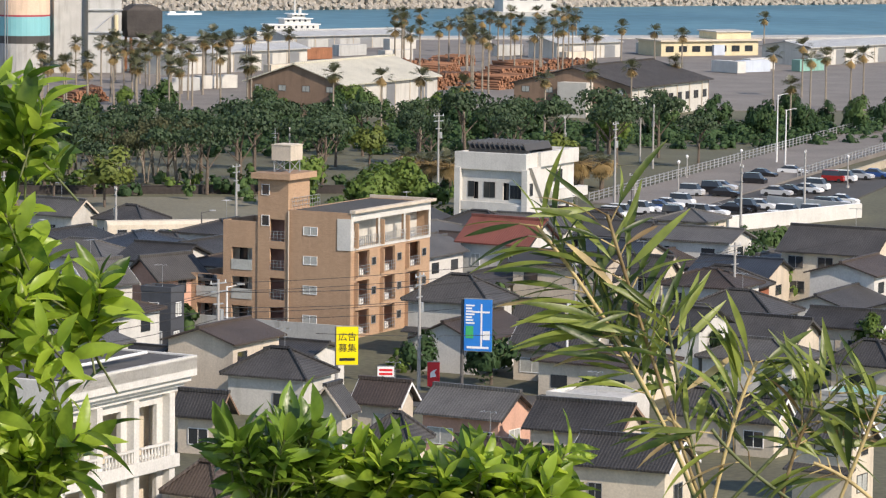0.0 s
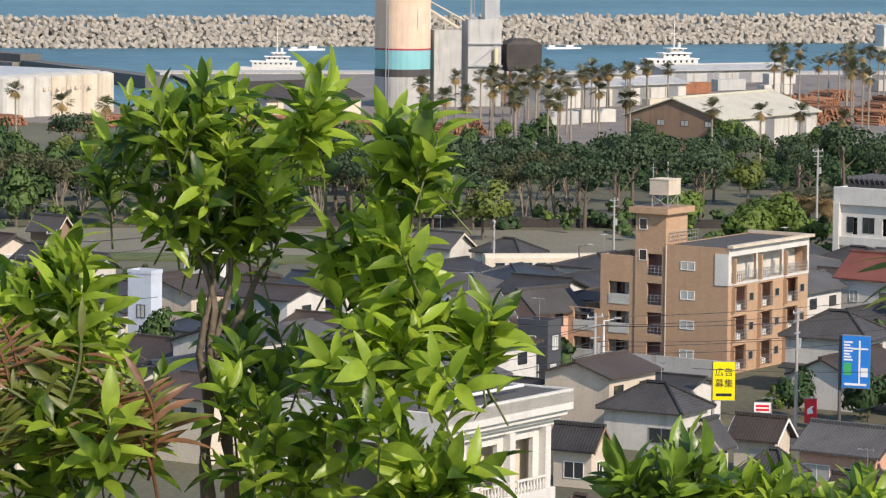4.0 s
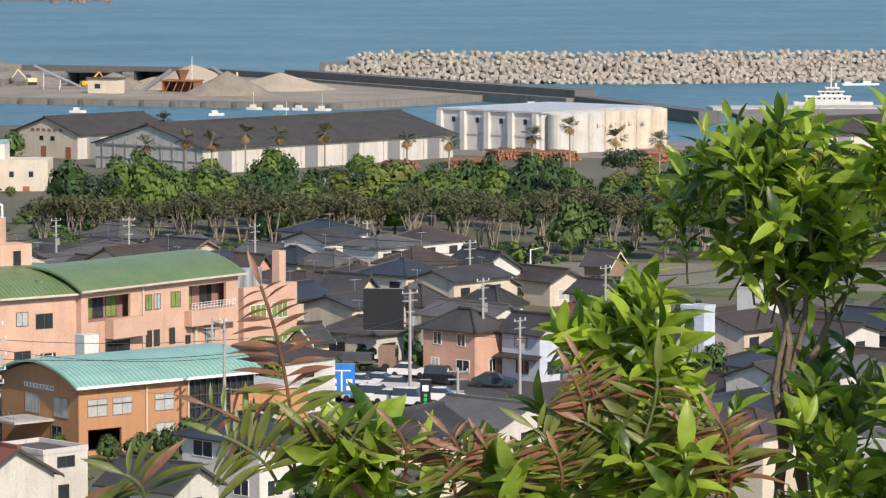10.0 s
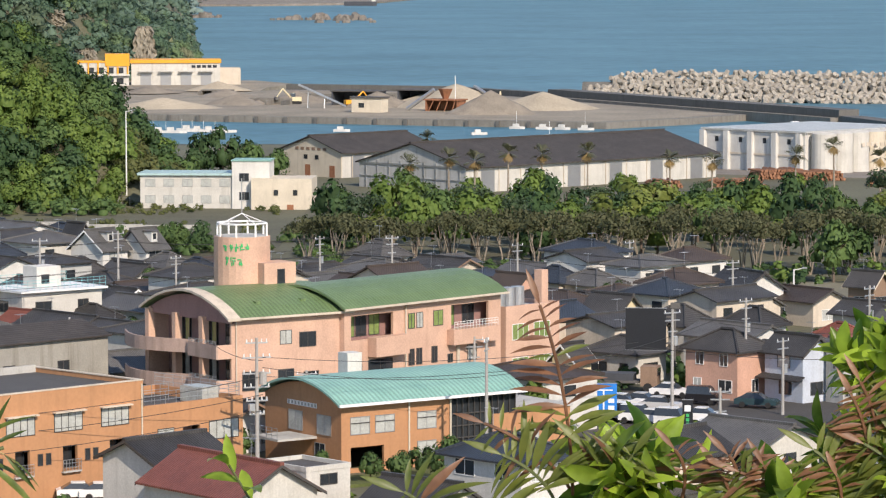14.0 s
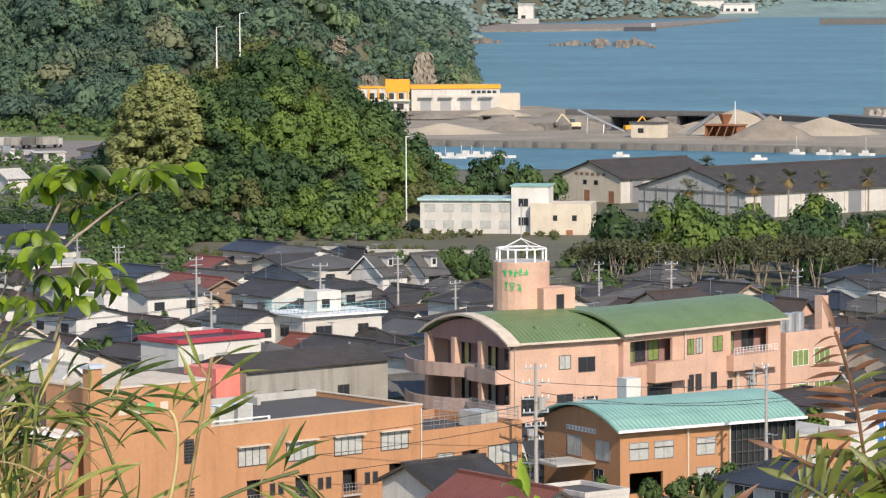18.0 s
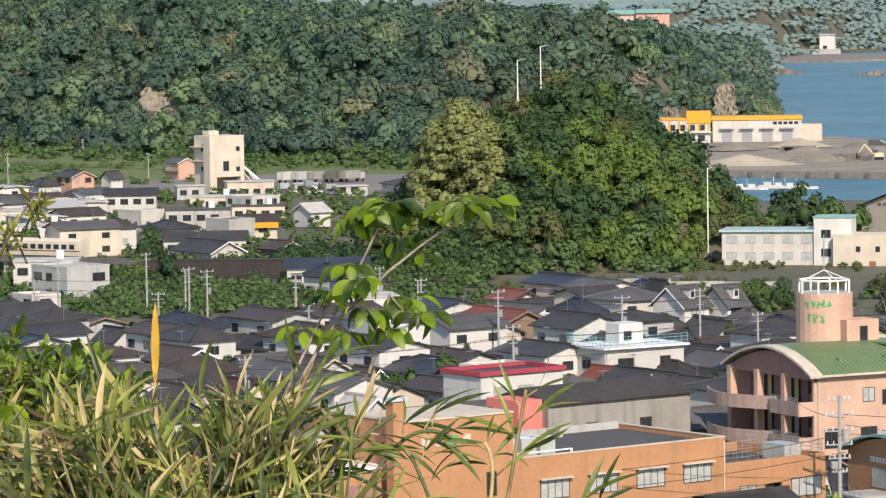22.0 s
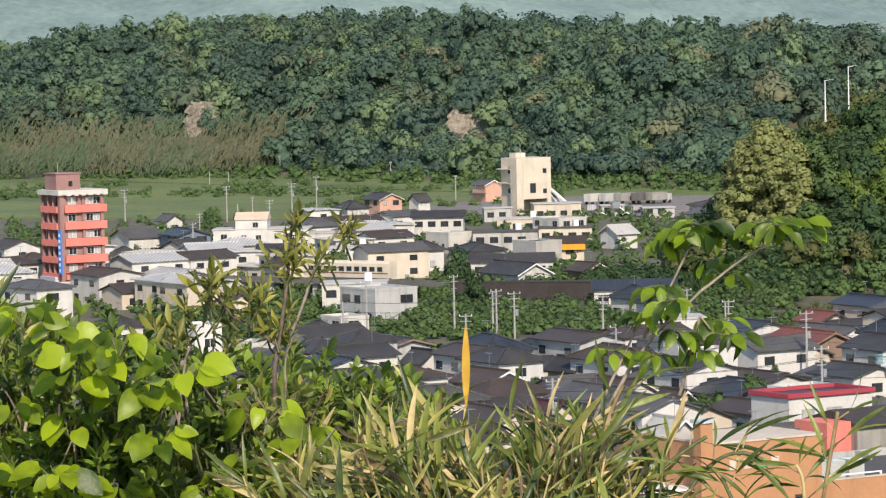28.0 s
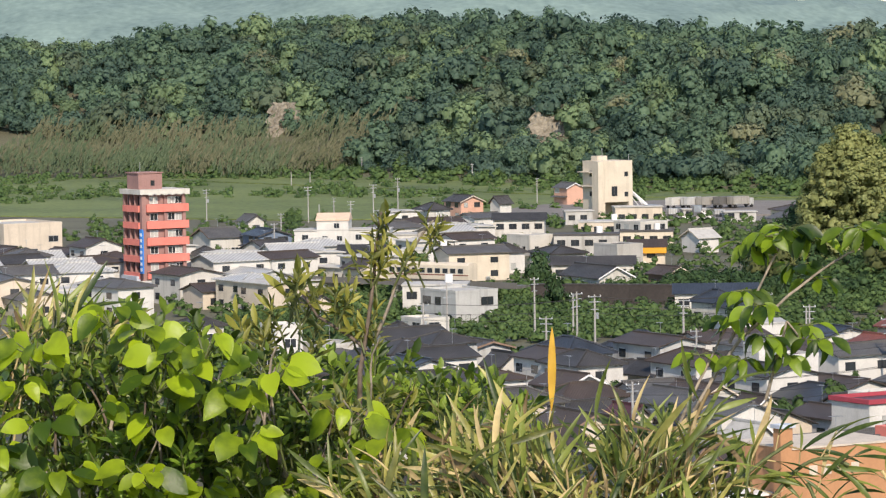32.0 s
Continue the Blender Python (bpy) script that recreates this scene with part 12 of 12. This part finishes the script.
# the oak twig
twig([(-1.524, 6.36, 46.344), (-1.482, 6.36, 46.414), (-1.425, 6.36, 46.473), (-1.339, 6.36, 46.548), (-1.273, 6.36, 46.592), (-1.22, 6.36, 46.629)], 0.0042, "bark_pale")
twig([(-1.451, 6.36, 46.463), (-1.399, 6.36, 46.543), (-1.363, 6.36, 46.612), (-1.347, 6.36, 46.647)], 0.0034, "bark_pale")
twig([(-1.392, 6.36, 46.364), (-1.365, 6.36, 46.464), (-1.349, 6.36, 46.503), (-1.33, 6.36, 46.474)], 0.0036, "bark_pale")
twig([(-1.56, 6.36, 46.30), (-1.512, 6.36, 46.40), (-1.455, 6.36, 46.493)], 0.0036, "bark_pale")
for i, (x, z, n) in enumerate(((-1.347, 46.650, 13), (-1.312, 46.635, 10), (-1.38, 46.640, 10), (-1.416, 46.622, 12), (-1.338, 46.584, 11), (-1.206, 46.650, 12), (-1.232, 46.655, 8), (-1.178, 46.655, 9), (-1.394, 46.520, 11), (-1.455, 46.493, 11),
                               (-1.322, 46.480, 12), (-1.385, 46.464, 12), (-1.424, 46.545, 9), (-1.300, 46.562, 5), (-1.426, 46.424, 12), (-1.35, 46.43, 10), (-1.512, 46.428, 8), (-1.29, 46.46, 8))):
    spray((x, 6.36 + .03 * math.sin(i * 2.1), z + .012), n, .044, 300 + i)
# bamboo grass
sasa((-1.897, 6.10, 46.250), 0.17, .3, 380, .118, 3, -.85, .26)
sasa((-1.796, 6.14, 46.290), 0.14, .3, 230, .118, 4, -.75, .26)
sasa((-1.667, 6.10, 46.246), 0.15, .3, 380, .112, 5, -.35, .24)
sasa((-1.567, 6.16, 46.262), 0.12, .25, 200, .11, 7, .05, .2)
sasa((-1.488, 6.12, 46.276), 0.10, .25, 170, .112, 8, .35, .2)
sasa((-1.401, 6.12, 46.170), 0.15, .25, 90, .11, 9, .5, .15)
sasa((-1.728, 6.02, 46.150), 0.24, .3, 360, .11, 10, -.3, .32)
sasa((-1.990, 6.06, 46.170), 0.14, .3, 190, .118, 11, -.8, .28)
sasa((-2.750, 6.383, 46.470), 0.095, .2, 150, .11, 6, .3, .35)
golden_blade((-1.684, 6.0, 46.378), (-1.681, 6.0, 46.518))
# climber over the bushes
for i, (x, z, n) in enumerate(((-2.49, 46.535, 9), (-2.454, 46.495, 9), (-2.303, 46.485, 10), (-2.393, 46.423, 7), (-2.337, 46.389, 9), (-2.264, 46.405, 9), (-2.59, 46.347, 10), (-2.427, 46.339, 6), (-2.476, 46.249, 9), (-2.571, 46.257, 9), (-2.63, 46.476, 10),
                               (-2.082, 46.265, 6), (-2.18, 46.44, 6), (-2.515, 46.378, 8), (-2.009, 46.314, 5), (-2.625, 46.227, 8), (-2.234, 46.321, 5), (-2.069, 46.363, 5), (-2.68, 46.41, 9), (-2.40, 46.26, 7), (-2.33, 46.23, 7), (-2.17, 46.22, 6), (-2.70, 46.29, 9), (-2.36, 46.46, 6))):
    broad((x, 6.05 + .06 * math.sin(i * 1.9), z), n + 2, .052, 500 + i)
# bushes under it
leaf_cloud((-2.703, 6.35, 46.400), 0.17, 0.2, 0.10, 80, "oval_small", 0.036, 1152, 9)
leaf_cloud((-2.480, 6.32, 46.385), 0.18, 0.2, 0.11, 100, "oval_small", 0.036, 1153, 9)
leaf_cloud((-2.315, 6.32, 46.345), 0.18, 0.2, 0.10, 90, "oval_small", 0.036, 1462, 9)
leaf_cloud((-2.650, 6.25, 46.250), 0.2, 0.2, 0.11, 90, "oval_small", 0.036, 1463, 9)
leaf_cloud((-2.428, 6.25, 46.230), 0.2, 0.2, 0.10, 60, "deep", 0.05, 1464, 8)
leaf_cloud((-2.208, 6.25, 46.250), 0.18, 0.2, 0.11, 90, "oval_small", 0.036, 1465, 9)
leaf_cloud((-2.152, 6.45, 46.320), 0.12, 0.2, 0.07, 26, "olive", 0.045, 1466, 9)
leaf_cloud((-2.044, 6.55, 46.330), 0.11, 0.2, 0.07, 36, "oval_small", 0.032, 1467, 9)
leaf_cloud((-1.990, 6.65, 46.270), 0.12, 0.2, 0.09, 40, "oval_small", 0.030, 1468, 9)
leaf_cloud((-2.368, 6.60, 46.450), 0.10, 0.15, 0.06, 18, "olive", 0.05, 1072, 8)
leaf_cloud((-2.330, 6.60, 46.545), 0.05, 0.08, 0.04, 6, "olive", 0.06, 952, 7)
leaf_cloud((-2.800, 9.125, 46.060), 0.189, 0.4, 0.102, 40, "small", 0.05, 1512, 10)
leaf_cloud((-2.660, 9.165, 46.058), 0.160, 0.4, 0.087, 30, "small", 0.05, 1612, 10)
leaf_cloud((-2.844, 8.590, 46.210), 0.137, 0.3, 0.082, 24, "small", 0.05, 1302, 10)
leaf_cloud((-3.208, 7.934, 46.330), 0.259, 0.4, 0.104, 40, "small", 0.045, 832, 10)
leaf_cloud((-2.426, 7.145, 46.248), 0.160, 0.3, 0.126, 36, "small", 0.05, 976, 10)
br = random.Random(61)
for i in range(26):
    x, z = br.uniform(-2.7, -2.0), br.uniform(46.2, 46.36)
    dx = br.uniform(-.1, .12)
    twig([(x, 6.2 + br.uniform(-.1, .2), z - .12), (x + dx * .5, 6.2, z), (x + dx, 6.18, z + br.uniform(.04, .14))], br.uniform(.0022, .0045), br.choice(("bark_pale", "bark_pale", "bark")))
twig([(-2.180, 6.493, 46.288), (-2.180, 6.492, 46.392), (-2.156, 6.500, 46.538), (-2.131, 6.507, 46.688)], 0.006, "bark")
twig([(-2.152, 6.501, 46.454), (-2.106, 6.515, 46.558), (-2.039, 6.535, 46.671)], 0.004, "bark_pale")
twig([(-2.167, 6.496, 46.434), (-2.246, 6.472, 46.498), (-2.284, 6.459, 46.571)], 0.004, "bark")
leaf_cloud((-2.132, 6.507, 46.662), 0.023, 0.04, 0.036, 5, "olive", 0.04, 1104, 8)
leaf_cloud((-2.150, 6.502, 46.605), 0.042, 0.04, 0.026, 6, "olive", 0.04, 1142, 8)
leaf_cloud((-2.039, 6.535, 46.666), 0.027, 0.04, 0.019, 4, "olive", 0.04, 1192, 8)
leaf_cloud((-2.215, 6.481, 46.539), 0.047, 0.04, 0.023, 6, "olive", 0.04, 1142, 8)
leaf_cloud((-2.284, 6.459, 46.571), 0.031, 0.04, 0.019, 4, "olive", 0.04, 1042, 8)
leaf_cloud((-2.166, 6.497, 46.491), 0.042, 0.04, 0.031, 6, "olive", 0.04, 1237, 8)
leaf_cloud((-2.090, 6.520, 46.604), 0.026, 0.04, 0.019, 3, "olive", 0.04, 1202, 8)
finish_plants()
